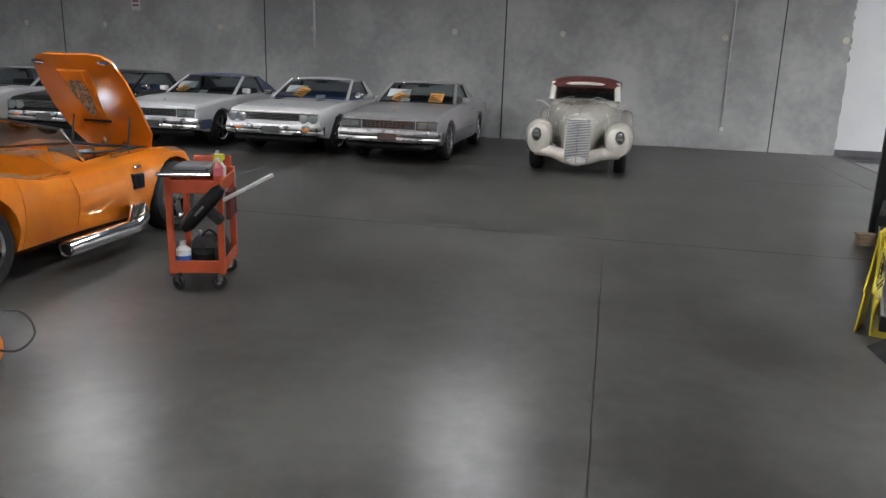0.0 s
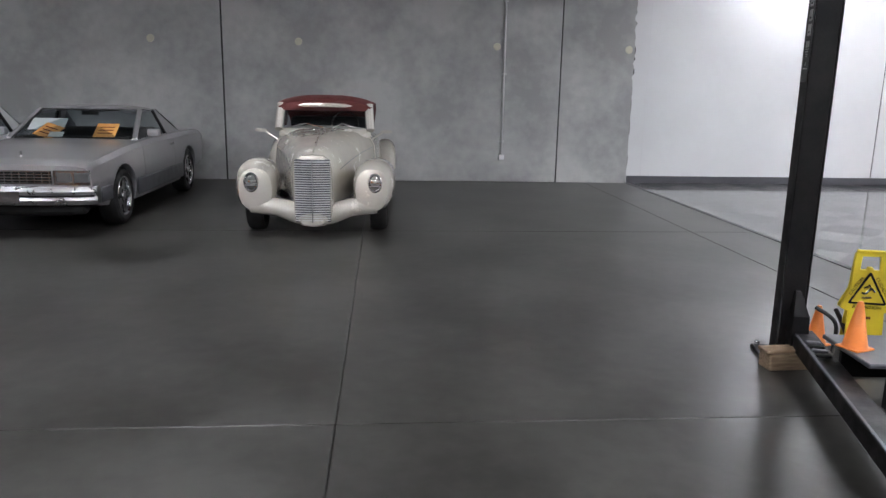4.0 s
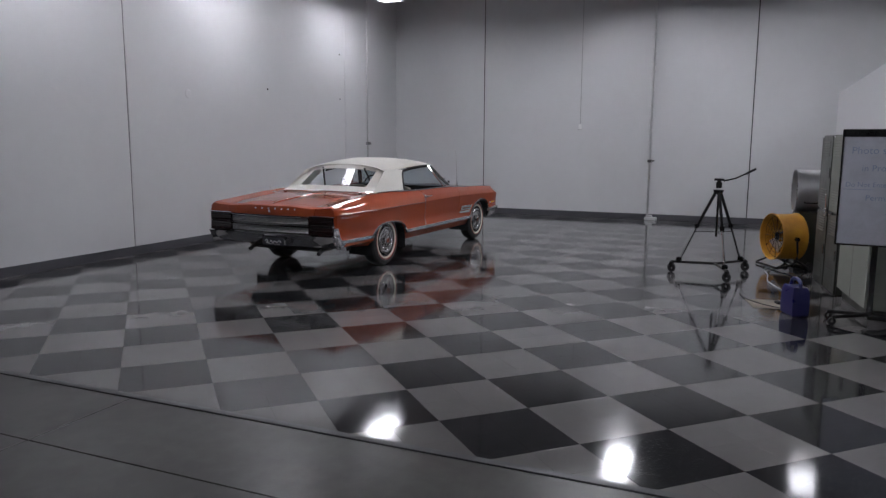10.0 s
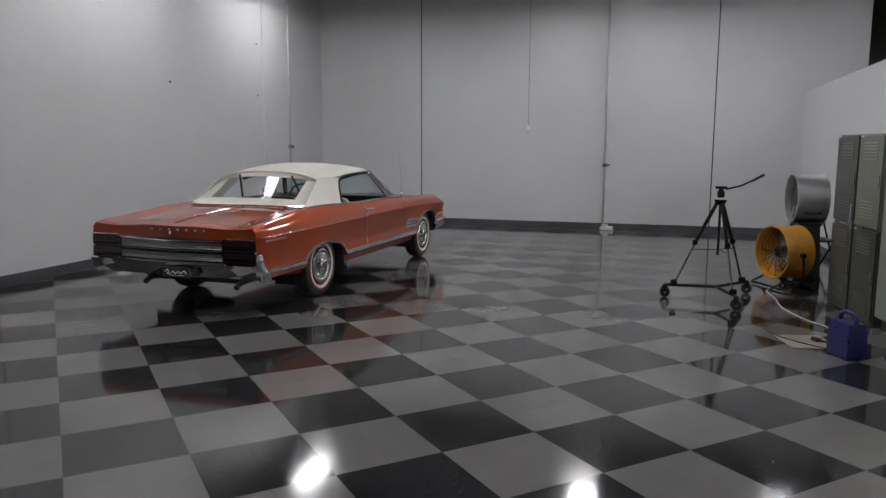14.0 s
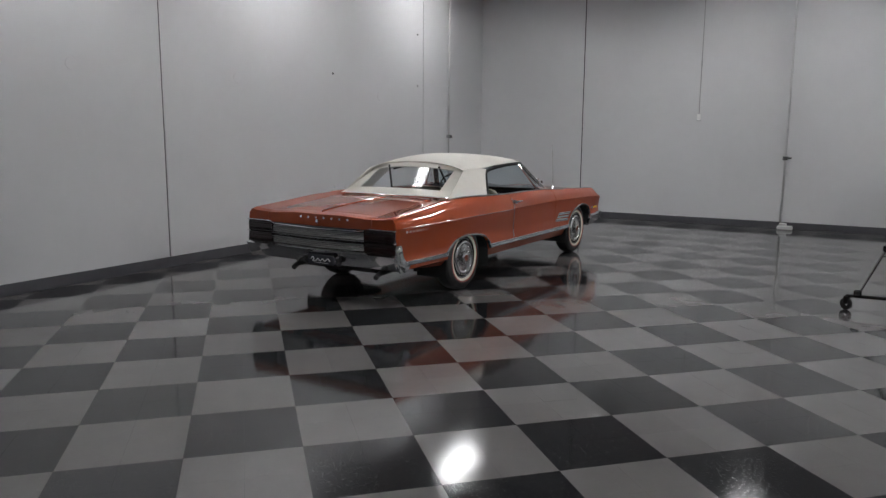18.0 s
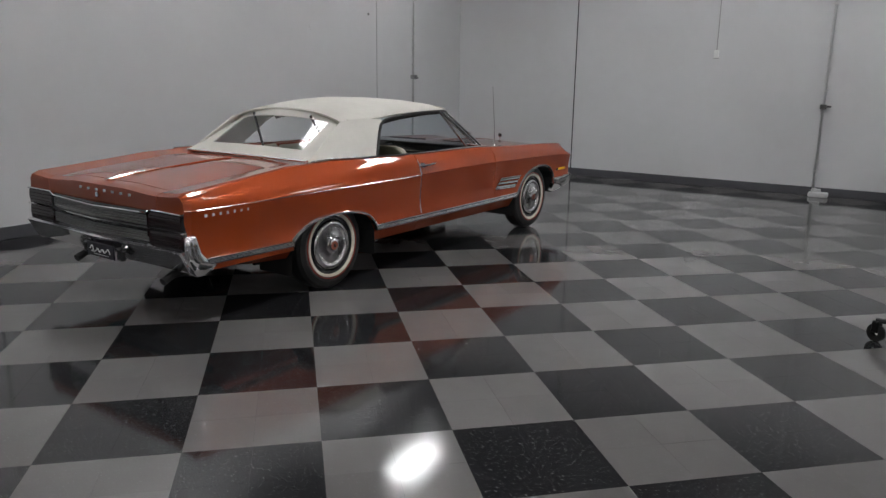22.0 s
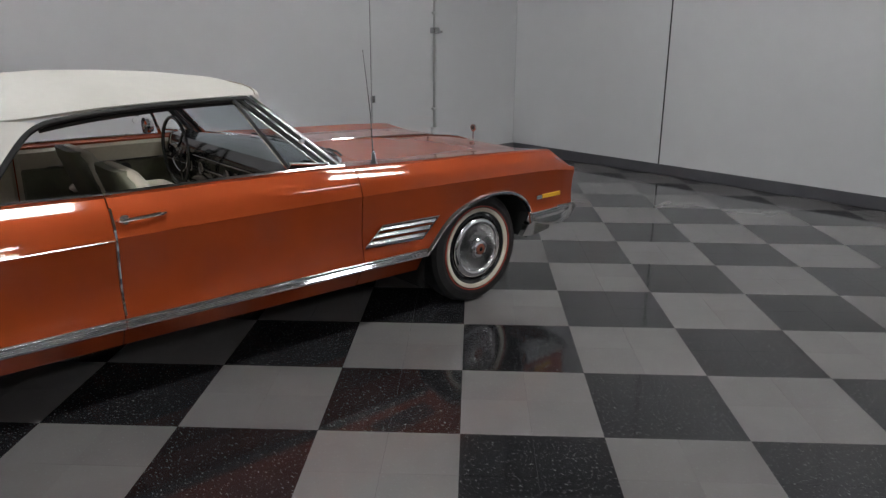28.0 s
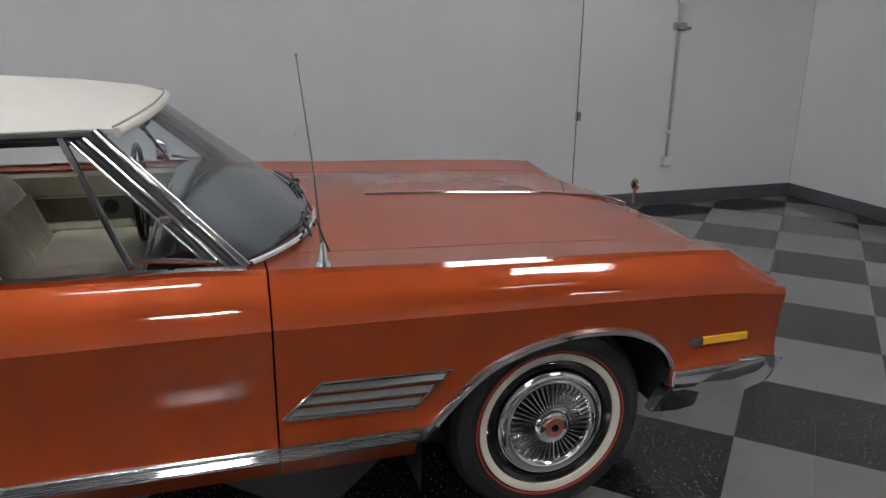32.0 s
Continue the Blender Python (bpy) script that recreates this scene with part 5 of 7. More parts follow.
def caution_sign(x, y, rz, label):
    """A folding wet-floor sign: two hinged boards."""
    t = thing("caution_sign", x, y, 0, rz, label, "floor sign", "wet floor signs")
    for s in (-1, 1):
        out = [(-0.125, 0.0), (0.125, 0.0), (0.115, 0.27), (0.165, 0.29), (0.165, 0.31), (0.115, 0.42), (0.105, 0.65), (0.085, 0.672), (-0.085, 0.672), (-0.105, 0.65), (-0.115, 0.42), (-0.165, 0.31), (-0.165, 0.29), (-0.115, 0.27)]
        bd = prism([(a * 0.94, b2) for a, b2 in out], -0.006, 0.006)
        bd = carve(bd, [prism([(-0.062, 0.545), (-0.02, 0.545), (-0.012, 0.565), (0.012, 0.565), (0.02, 0.545), (0.062, 0.545), (0.055, 0.635), (-0.055, 0.635)], -0.05, 0.05)])
        bmesh.ops.bevel(bd, geom=[e for e in bd.edges if e.calc_face_angle(0) > 1.2], offset=0.002, segments=1, affect="EDGES")
        b = part("board", bd, M_yellow, t, m=pose(0, s * 0.045, 0, s * 3.6, 0, 0))
        if s > 0:
            continue
        f = -0.008
        tri = [(-0.115, 0.33), (-0.105, 0.322), (0.105, 0.322), (0.115, 0.33), (0.012, 0.525), (0.0, 0.534), (-0.012, 0.525)]
        inner = [(-0.097, 0.337), (-0.095, 0.336), (0.095, 0.336), (0.097, 0.337), (0.003, 0.507), (0.0, 0.509), (-0.003, 0.507)]
        bm = bmesh.new()
        vo = [bm.verts.new((a, f, b2)) for a, b2 in tri]
        vi = [bm.verts.new((a, f, b2)) for a, b2 in inner]
        for i in range(7):
            bm.faces.new((vo[i], vo[(i + 1) % 7], vi[(i + 1) % 7], vi[i]))
        part("triangle", bm, M_sticker, b)
        fig = joined(sweep([(-0.035, f, 0.365), (0.02, f, 0.37)], 0.006, 5), sweep([(-0.02, f, 0.39), (0.015, f, 0.43), (0.0, f, 0.455)], 0.009, 5), sweep([(0.015, f, 0.43), (0.04, f, 0.405)], 0.007, 5), sweep([(0.0, f, 0.44), (-0.03, f, 0.43)], 0.006, 5), sweep([(-0.02, f, 0.39), (-0.04, f, 0.4)], 0.007, 5))
        part("slip_figure", fig, M_sticker, b)
        flat_text("CAUTION", 0.03, pose(-0.076, f - 0.001, 0.44, 0, -60, 0), b, M_sticker)
        flat_text("CUIDADO", 0.03, pose(0.076, f - 0.001, 0.44, 0, 60, 0), b, M_sticker)
        flat_text("ATTENTION", 0.031, pose(0, f - 0.001, 0.303, 0, 0, 0), b, M_sticker)
        part("maker_mark", box(-0.03, f - 0.001, 0.225, 0.03, f + 0.002, 0.243, 0.002), M_badge, b)
    part("foot_flap", prism([(-0.11, 0.0), (0.11, 0.0), (0.11, 0.008), (-0.11, 0.008)], -0.14, -0.04), M_yellow, t)
    part("hinge", box(-0.09, -0.014, 0.655, 0.09, 0.014, 0.675, 0.005), M_yellow, t)
    return t


near_sign = caution_sign(0.675, -1.27, -15, "yellow folding wet-floor sign standing open by the lift")
near_sign.matrix_basis = near_sign.matrix_basis @ pose(0, 0, 0.06) @ Matrix.Diagonal((0.92, 0.92, 0.92, 1))
caution_sign(-0.7, -4.12, 62, "yellow folding wet-floor sign seen edge-on on concrete")


def cone(x, y, z, label):
    t = thing("traffic_cone", x, y, z, 20, label, "cone", "small orange cones")
    part("base", box(-0.066, -0.066, 0, 0.066, 0.066, 0.01, 0.004), M_cone, t)
    part("body", crisp(lathe([(0.066, 0.0), (0.06, -0.006), (0.016, -0.228), (0.01, -0.238), (0.0001, -0.238)], 24), 40), M_cone, t, m=pose(0, 0, 0.01, -90))
    return t


cone(0.47, -1.15, 0.06, "small orange plastic cone on the lift's foot plate")
cone(0.212, -1.885, 0.3, "small orange plastic cone on the lift runway")
# black drive-on ramp beyond the second sign
t = thing("lift_ramp", -0.62, -4.75, 0, 4, "black steel drive-on ramp lying on concrete", "ramp")
part("wedge", loft([[(-0.16, -0.3, 0), (-0.16, 0.3, 0), (-0.14, 0.3, 0.012), (-0.14, -0.3, 0.012)], [(0.3, -0.3, 0), (0.3, 0.3, 0), (0.3, 0.3, 0.28), (0.3, -0.3, 0.28)], [(0.9, -0.3, 0), (0.9, 0.3, 0), (0.9, 0.3, 0.32), (0.9, -0.3, 0.32)]]), M_lift, t)


# ---- cars along the bare concrete wall ----
M_silver = material("silver_metallic_paint", (0.36, 0.35, 0.36), 0.36, 0.35, coat=0.8, rough_var=0.03, second=(0.33, 0.32, 0.33))
M_wpaint = material("white_car_paint", (0.66, 0.66, 0.67), 0.4, coat=0.8, rough_var=0.04, second=(0.62, 0.62, 0.63))
M_blue = material("slate_blue_paint", (0.09, 0.12, 0.24), 0.4, coat=0.8, rough_var=0.04)
M_bpaint = material("black_car_paint", (0.012, 0.012, 0.013), 0.18, coat=0.8, rough_var=0.04)
M_pearl = material("pearl_white_paint", (0.62, 0.59, 0.52), 0.24, 0.15, coat=0.9, rough_var=0.04, second=(0.58, 0.55, 0.49))
M_maroon = material("maroon_canvas", (0.1, 0.018, 0.016), 0.8, bump=0.15, bump_scale=200)
M_bumper = material("aged_bumper_chrome", (0.62, 0.62, 0.63), 0.3, 1.0, rough_var=0.05)
M_smoke = glass("smoked_car_glass", (0.62, 0.66, 0.68))
M_card = material("pale_blue_card", (0.55, 0.6, 0.62), 0.6)
M_ocard = material("orange_price_card", (0.75, 0.36, 0.1), 0.6)
M_blueseat = material("blue_vinyl", (0.03, 0.06, 0.16), 0.5)
M_greyplas = material("grey_lower_paint", (0.09, 0.09, 0.1), 0.4)
M_lens = material("clear_headlamp", (0.42, 0.44, 0.45), 0.12, 0.7, rough_var=0.05)


def parked_car(name, label, x, front_y, w, paint, two_tone=None, style="eighties", bed=True, length=4.85, cards=(), seat_m=None, wheel_kind="spoke", rz=-90, detail=True):
    """An older two-door car parked with its nose towards the room."""
    h = w / 2
    L = length / 2
    t = thing(name, x, front_y - 0.3 + L, 0, rz, label, "car", "cars along the wall")
    xs_ = [-L, -L + 0.25, -1.5, -0.8, 0.3, 0.9, 1.4, L - 0.35, L - 0.12, L - 0.02]
    if style == "eighties":
        tops = [0.86, 0.9, 0.92, 0.92, 0.92, 0.9, 0.875, 0.81, 0.79, 0.745]
        wid = [0.93, 0.97, 1.0, 1.0, 1.0, 1.0, 1.0, 0.98, 0.975, 0.97]
    else:
        tops = [0.84, 0.88, 0.93, 0.9, 0.9, 0.9, 0.885, 0.83, 0.8, 0.745]
        wid = [0.95, 0.98, 1.0, 1.0, 1.0, 1.0, 1.0, 0.985, 0.98, 0.97]
    bots = [0.42, 0.36, 0.26, 0.23, 0.23, 0.23, 0.24, 0.3, 0.36, 0.4]

    def sec(u):
        tp, ww, bt = (float(np.interp(u, xs_, s)) for s in (tops, wid, bots))
        ww *= h
        half = [(0, tp + 0.012), (ww * 0.45, tp + 0.008), (ww * 0.8, tp), (ww * 0.93, tp - 0.02), (ww * 0.975, tp - 0.07), (ww * 0.995, 0.62), (ww, 0.56), (ww * 0.985, 0.4), (ww * 0.94, bt), (0, bt)]
        return [(u, -a, b) for a, b in half] + [(u, a, b) for a, b in half[-2:0:-1]]

    us = [-L + i * (2 * L - 0.02) / 44 for i in range(45)]
    b = loft([sec(u) for u in us])
    wb0, wb1 = L - 0.93, L - 0.93 - 2.8
    cuts_ = []
    for wx in (wb0, wb1):
        arch = [(wx + 0.4 * math.cos(a), 0.33 + 0.36 * math.sin(a)) for a in np.linspace(-0.5, math.pi + 0.5, 16)]
        cuts_ += [prism(arch, -1.2, -h + 0.3), prism(arch, h - 0.3, 1.2)]
    cab_r = -0.62 if bed else -1.0
    cuts_.append(prism([(0.72, 1.3), (0.72, 0.8), (0.5, 0.45), (cab_r + 0.05, 0.45), (cab_r, 0.8), (cab_r, 1.3)], -h * 0.86, h * 0.86))
    if bed:
        cuts_.append(box(-L + 0.12, -h * 0.86, 0.5, cab_r - 0.12, h * 0.86, 1.4))
    b = carve(b, cuts_)
    dr, df = -0.55, 0.78
    for nm, bb in (("door", region(b, px(dr + 0.004, -1), px(df - 0.004, 1))), ("front_body", region(b, px(df + 0.004, -1))), ("rear_body", region(b, px(dr - 0.004, 1)))):
        part(nm, crisp(bb, 24), paint, t)
    b.free()
    if two_tone:
        for s in (-1, 1):
            part("lower_body", crisp(ribbon([(u, s * (h * float(np.interp(u, xs_, wid)) - 0.004), 0.38) for u in np.linspace(wb1 + 0.4, wb0 - 0.4, 12)], 0.2, 0.012, out=(0, s, 0))), two_tone, t)
            part("lower_body", crisp(ribbon([(u, s * (h * float(np.interp(u, xs_, wid)) - 0.004), 0.43) for u in np.linspace(wb0 + 0.41, L - 0.1, 5)], 0.16, 0.012, out=(0, s, 0))), two_tone, t)
    part("underbody", box(-L + 0.3, -h + 0.32, 0.2, L - 0.25, h - 0.32, 0.55, 0.04), M_dark, t)
    part("cabin_floor", box(cab_r + 0.02, -h * 0.85, 0.42, 0.7, h * 0.85, 0.5), seat_m or M_dark, t)
    # cabin: roof, pillars and panes
    zr, zb = 1.29, 0.9
    rf, rr = 0.1, (-0.55 if bed else -0.8)
    hw_r, hw_b = h * 0.72, h * 0.86
    rowsr = []
    for u, dz in ((rf + 0.03, -0.035), (rf - 0.04, -0.006), (rf - 0.2, 0.004), ((rf + rr) / 2, 0.006), (rr + 0.1, 0.0), (rr, -0.02)):
        rowsr.append([(u - (0.02 if abs(k) == 6 else 0) + 0.05 * (1 - (k / 6) ** 2) * (1 if u > 0 else 0), hw_r * k / 6, zr + dz - 0.05 * abs(k / 6) ** 3) for k in range(-6, 7)])
    roof_m = two_tone if (two_tone is M_blue) else paint
    part("roof", crisp(thicken(loft(rowsr, closed=False, caps=False), 0.03), 40), roof_m, t)
    back_b = cab_r - 0.02 if not bed else (-1.25 if style == "eighties" else -0.95)
    for s in (-1, 1):
        part("pillar", crisp(sweep([(rf, s * hw_r * 0.99, zr - 0.06), (0.74, s * hw_b, zb)], 0.03, 8)), paint, t)
        part("drip_rail", crisp(sweep([(rf, s * hw_r * 1.0, zr - 0.045), (rr, s * hw_r * 1.0, zr - 0.055), (back_b, s * hw_b, zb)], 0.011, 6)), M_chrome, t)
        part("window_frame", crisp(sweep([(rr + 0.14, s * hw_r, zr - 0.07), (cab_r + 0.08, s * hw_b, zb)], 0.022, 6)), M_black, t)
        # rear sail
        sail = loft([[(rr + 0.12, s * hw_r * 0.995, zr - 0.05), (rr, s * hw_r * 0.99, zr - 0.05), (rr, s * hw_r * 0.93, zr - 0.05), (rr + 0.12, s * hw_r * 0.93, zr - 0.05)], [(cab_r + 0.04, s * hw_b, zb), (back_b, s * hw_b, zb), (back_b, s * hw_b * 0.94, zb), (cab_r + 0.04, s * hw_b * 0.94, zb)]])
        part("sail", crisp(sail), roof_m, t)
        bm = bmesh.new()
        bm.faces.new([bm.verts.new(p) for p in ((rf - 0.02, s * hw_r, zr - 0.06), (0.68, s * hw_b, zb), (cab_r + 0.08, s * hw_b, zb), (rr + 0.14, s * hw_r, zr - 0.06))])
        part("side_window", bm, M_smoke, t)
        mr = part("door_mirror", crisp(box(0.5, min(s * (h - 0.02), s * (h + 0.13)), 0.93, 0.6, max(s * (h - 0.02), s * (h + 0.13)), 1.03, 0.03, seg=2)), paint if style == "eighties" else M_chrome, t)
        part("door_handle", box(dr + 0.06, min(s * (h - 0.03), s * (h + 0.012)), 0.77, dr + 0.2, max(s * (h - 0.03), s * (h + 0.012)), 0.79, 0.006), M_chrome, t)

    def wspt(u, v, off=0.0):
        hw = hw_b + (hw_r - hw_b) * v - 0.03
        return Vector((0.74 + (rf - 0.74) * v + 0.1 * (1 - u * u) + off, u * hw, zb + (zr - 0.05 - zb) * v))

    bm = bmesh.new()
    gg = [[bm.verts.new(wspt(-1 + i / 6, j / 4)) for i in range(13)] for j in range(5)]
    for j in range(4):
        for i in range(12):
            bm.faces.new((gg[j][i], gg[j][i + 1], gg[j + 1][i + 1], gg[j + 1][i]))
    part("windscreen", bm, M_smoke, t, smooth=True)
    part("screen_trim", crisp(sweep([wspt(-1, 0), wspt(-1, 1), wspt(-0.5, 1), wspt(0, 1), wspt(0.5, 1), wspt(1, 1), wspt(1, 0)], 0.012, 6)), M_chrome, t)
    bm = bmesh.new()
    bm.faces.new([bm.verts.new(p) for p in ((rr, -hw_r * 0.9, zr - 0.07), (rr, hw_r * 0.9, zr - 0.07), (cab_r - 0.02, hw_b * 0.9, zb + 0.02), (cab_r - 0.02, -hw_b * 0.9, zb + 0.02))])
    part("back_window", bm, M_smoke, t)
    part("dash", box(0.45, -hw_b + 0.05, 0.7, 0.76, hw_b - 0.05, 0.93, 0.03), seat_m or M_dark, t)
    part("seat", cushion(-0.5, -0.25, -hw_b + 0.1, hw_b - 0.1, 0.5, 1.0, 0.07), seat_m or M_dark, t)
    part("inside_mirror", box(0.1, -0.11, 1.17, 0.13, 0.11, 1.22, 0.01), M_black, t)
    for (u, v, cw, ch, m, tilt) in cards:
        p = wspt(u, v, -0.035)
        part("price_card", box(-0.003, -cw / 2, 0, 0.003, cw / 2, ch), m, t, m=pose(p.x, p.y, p.z, 0, -57, 0) @ pose(0, 0, 0, tilt, 0, 0))
        if m is M_ocard:
            for k in range(3):
                part("print", box(0.0035, -cw * 0.35, ch * (0.25 + 0.22 * k), 0.0045, cw * 0.35, ch * (0.31 + 0.22 * k)), M_badge, t, m=pose(p.x, p.y, p.z, 0, -57, 0) @ pose(0, 0, 0, tilt, 0, 0))
    # front: lamps, grille, bumper
    fx = L - 0.02
    if style == "eighties":
        part("grille", box(fx - 0.03, -h * 0.52, 0.565, fx + 0.012, h * 0.52, 0.7, 0.004), M_dark, t)
        for k in range(5):
            part("grille_bar", box(fx + 0.01, -h * 0.52, 0.572 + k * 0.029, fx + 0.022, h * 0.52, 0.582 + k * 0.029), M_dullchrome, t)
        for k in range(13):
            yy = -h * 0.5 + k * h / 12
            part("grille_bar", box(fx + 0.01, yy - 0.005, 0.568, fx + 0.02, yy + 0.005, 0.7), M_dullchrome, t)
        for s in (-1, 1):
            part("lamp_bezel", box(fx - 0.03, min(s * h * 0.54, s * h * 0.95), 0.555, fx + 0.01, max(s * h * 0.54, s * h * 0.95), 0.705, 0.006), M_dullchrome, t)
            for k in (0.66, 0.86):
                part("headlamp", box(fx, s * h * k - 0.075, 0.585, fx + 0.022, s * h * k + 0.075, 0.685, 0.01), M_lens, t, "rectangular headlamp")
        bz, bh = 0.36, 0.18
    else:
        part("grille", box(fx - 0.03, -h * 0.92, 0.6, fx + 0.012, h * 0.92, 0.71, 0.004), M_dark, t)
        for k in range(4):
            part("grille_bar", box(fx + 0.008, -h * 0.55, 0.612 + k * 0.026, fx + 0.022, h * 0.55, 0.622 + k * 0.026), M_chrome, t)
        part("grille_top", box(fx - 0.01, -h * 0.94, 0.71, fx + 0.03, h * 0.94, 0.73, 0.006), M_chrome, t)
        for s in (-1, 1):
            for k in (0.64, 0.84):
                hl = part("headlamp", crisp(lathe([(0.085, 0.02), (0.088, -0.012), (0.074, -0.016), (0.07, -0.004), (0.03, -0.018), (0.0001, -0.02)], 20)), M_lens, t, "round headlamp", m=pose(fx + 0.012, s * h * k, 0.65, 0, 0, 90))
        for s in (-1, 1):
            part("turn_lamp", box(fx + 0.04, s * h * 0.7 - 0.06, 0.44, fx + 0.075, s * h * 0.7 + 0.06, 0.48, 0.008), M_cone, t)
        part("hood_scoop", box(1.05, -0.45, 0.89, 1.3, -0.36, 0.91, 0.006), M_gloss, t)
        part("hood_scoop", box(1.05, 0.36, 0.89, 1.3, 0.45, 0.91, 0.006), M_gloss, t)
        bz, bh = 0.37, 0.16
    secs_ = []
    for i in range(15):
        a = -1 + i / 7
        yy = (h + 0.01) * a
        xx = fx + 0.07 - 0.1 * abs(a) ** 4
        secs_.append([(xx - 0.1, yy, bz + bh), (xx, yy, bz + bh), (xx + 0.02, yy, bz + bh * 0.75), (xx + 0.005, yy, bz + bh * 0.5), (xx + 0.02, yy, bz + bh * 0.25), (xx, yy, bz), (xx - 0.1, yy, bz)])
    bp = part("front_bumper", crisp(loft(secs_), 30), M_bumper, t, "chrome front bumper")
    part("bumper_strip", crisp(ribbon([(fx + 0.078 - 0.1 * abs(a) ** 4, (h + 0.012) * a, bz + bh * 0.5) for a in np.linspace(-0.97, 0.97, 15)], 0.02, 0.012, out=(1, 0, 0))), M_dark, bp)
    part("plate", box(fx + 0.088, -0.16, bz + 0.02, fx + 0.096, 0.16, bz + 0.14, 0.004), M_dullchrome if style != "dark" else M_plate, bp)
    part("valance", box(fx - 0.16, -h * 0.86, 0.25, fx - 0.03, h * 0.86, 0.36, 0.03), M_dark, t)
    part("hood_ornament", box(L - 0.4, -0.012, 0.815, L - 0.37, 0.012, 0.86, 0.005), M_chrome, t)
    for s in (-1, 1):
        for wx in (wb0, wb1):
            wheel("wheel", t, wx, s * (h - 0.12), 0.325, 0.325, 0.21, s, M_black, wheel_kind)
    return t


parked_car("silver_pickup", "silver metallic coupe pickup with price cards in its windscreen", -5.97, 2.62, 1.72, M_silver, M_greyplas, "eighties", True, 4.85,
           ((-0.55, 0.3, 0.42, 0.24, M_card, 0), (-0.52, 0.08, 0.26, 0.26, M_ocard, -25), (-0.28, 0.08, 0.17, 0.1, M_card, 0), (0.52, 0.08, 0.26, 0.28, M_ocard, 0)), None, "spoke")
parked_car("white_muscle_pickup", "white sixties coupe pickup with chrome bumper and blue seats", -8.07, 2.78, 1.76, M_wpaint, None, "sixties", True, 4.7,
           ((-0.5, 0.3, 0.4, 0.22, M_card, 0), (-0.35, 0.1, 0.22, 0.3, M_ocard, -20), (0.3, 0.05, 0.18, 0.1, M_card, 0)), M_blueseat, "spoke")
parked_car("white_blue_pickup", "white coupe pickup with slate blue roof and sills", -10.4, 2.86, 1.7, M_wpaint, M_blue, "eighties", True, 4.65,
           ((-0.6, 0.3, 0.38, 0.22, M_card, 0), (-0.7, 0.08, 0.22, 0.22, M_ocard, -30), (0.1, 0.05, 0.16, 0.1, M_card, 0)), None, "spoke")
parked_car("black_coupe", "black two-door coupe with chrome trim", -12.7, 2.95, 1.74, M_bpaint, None, "sixties", False, 4.6, ((0.0, 0.05, 0.2, 0.12, M_card, 0),), M_blueseat, "spoke")
parked_car("white_coupe", "white two-door coupe with dark windows", -15.2, 3.3, 1.74, M_wpaint, None, "sixties", False, 4.2, (), None, "spoke")

# ---- the pearl white hot rod ----
rod = thing("hot_rod", -2.93, 4.12, 0, -90, "pearl white thirties hot rod with a maroon canvas roof", "car")
NS = 20


def oval(x, cy, cz, ry, rz_, power=2.5, n=NS):
    pts = []
    for k in range(n):
        a = 2 * math.pi * k / n
        c, s = math.cos(a), math.sin(a)
        pts.append((x, cy + ry * math.copysign(abs(c) ** (2 / power), c), cz + rz_ * math.copysign(abs(s) ** (2 / power), s)))
    return pts


# hood and nose: narrow at the grille, full at the cowl
hs = [oval(x, 0, z, ry, rz_, p) for x, z, ry, rz_, p in ((1.8, 0.52, 0.17, 0.34, 3), (1.74, 0.535, 0.2, 0.37, 3), (1.5, 0.56, 0.27, 0.395, 2.9), (1.1, 0.6, 0.365, 0.41, 2.8), (0.6, 0.64, 0.48, 0.43, 3.0), (0.2, 0.66, 0.6, 0.43, 3.2), (0.05, 0.66, 0.62, 0.44, 3.4))]
part("hood", crisp(loft(hs), 30), M_pearl, rod, "tapered hood")
hs = [oval(x, 0, z, ry, rz_, 3.6) for x, z, ry, rz_ in ((0.05, 0.64, 0.63, 0.45), (-0.3, 0.64, 0.68, 0.44), (-1.0, 0.63, 0.7, 0.43), (-1.6, 0.6, 0.68, 0.4), (-2.2, 0.52, 0.55, 0.3), (-2.6, 0.44, 0.35, 0.18))]
part("body", crisp(loft(hs), 30), M_pearl, rod)
gs = part("grille_shell", crisp(loft([oval(1.78, 0, 0.52, 0.2, 0.375, 4), oval(1.83, 0, 0.52, 0.195, 0.37, 4), oval(1.84, 0, 0.52, 0.17, 0.345, 4)]), 30), M_pearl, rod)
part("grille_back", box(1.8, -0.18, 0.2, 1.845, 0.18, 0.85, 0.01), M_greyplas, gs)
for k in range(26):
    z = 0.215 + k * 0.0242
    for s in (-1, 1):
        part("grille_bar", loft([[(1.846, s * 0.178, z), (1.846, s * 0.178, z + 0.012), (1.858, s * 0.178, z + 0.01), (1.858, s * 0.178, z + 0.002)], [(1.876, s * 0.004, z), (1.876, s * 0.004, z + 0.012), (1.888, s * 0.004, z + 0.01), (1.888, s * 0.004, z + 0.002)]]), M_conduit, gs)
part("grille_spine", box(1.872, -0.006, 0.2, 1.892, 0.006, 0.85, 0.003), M_chrome, gs)
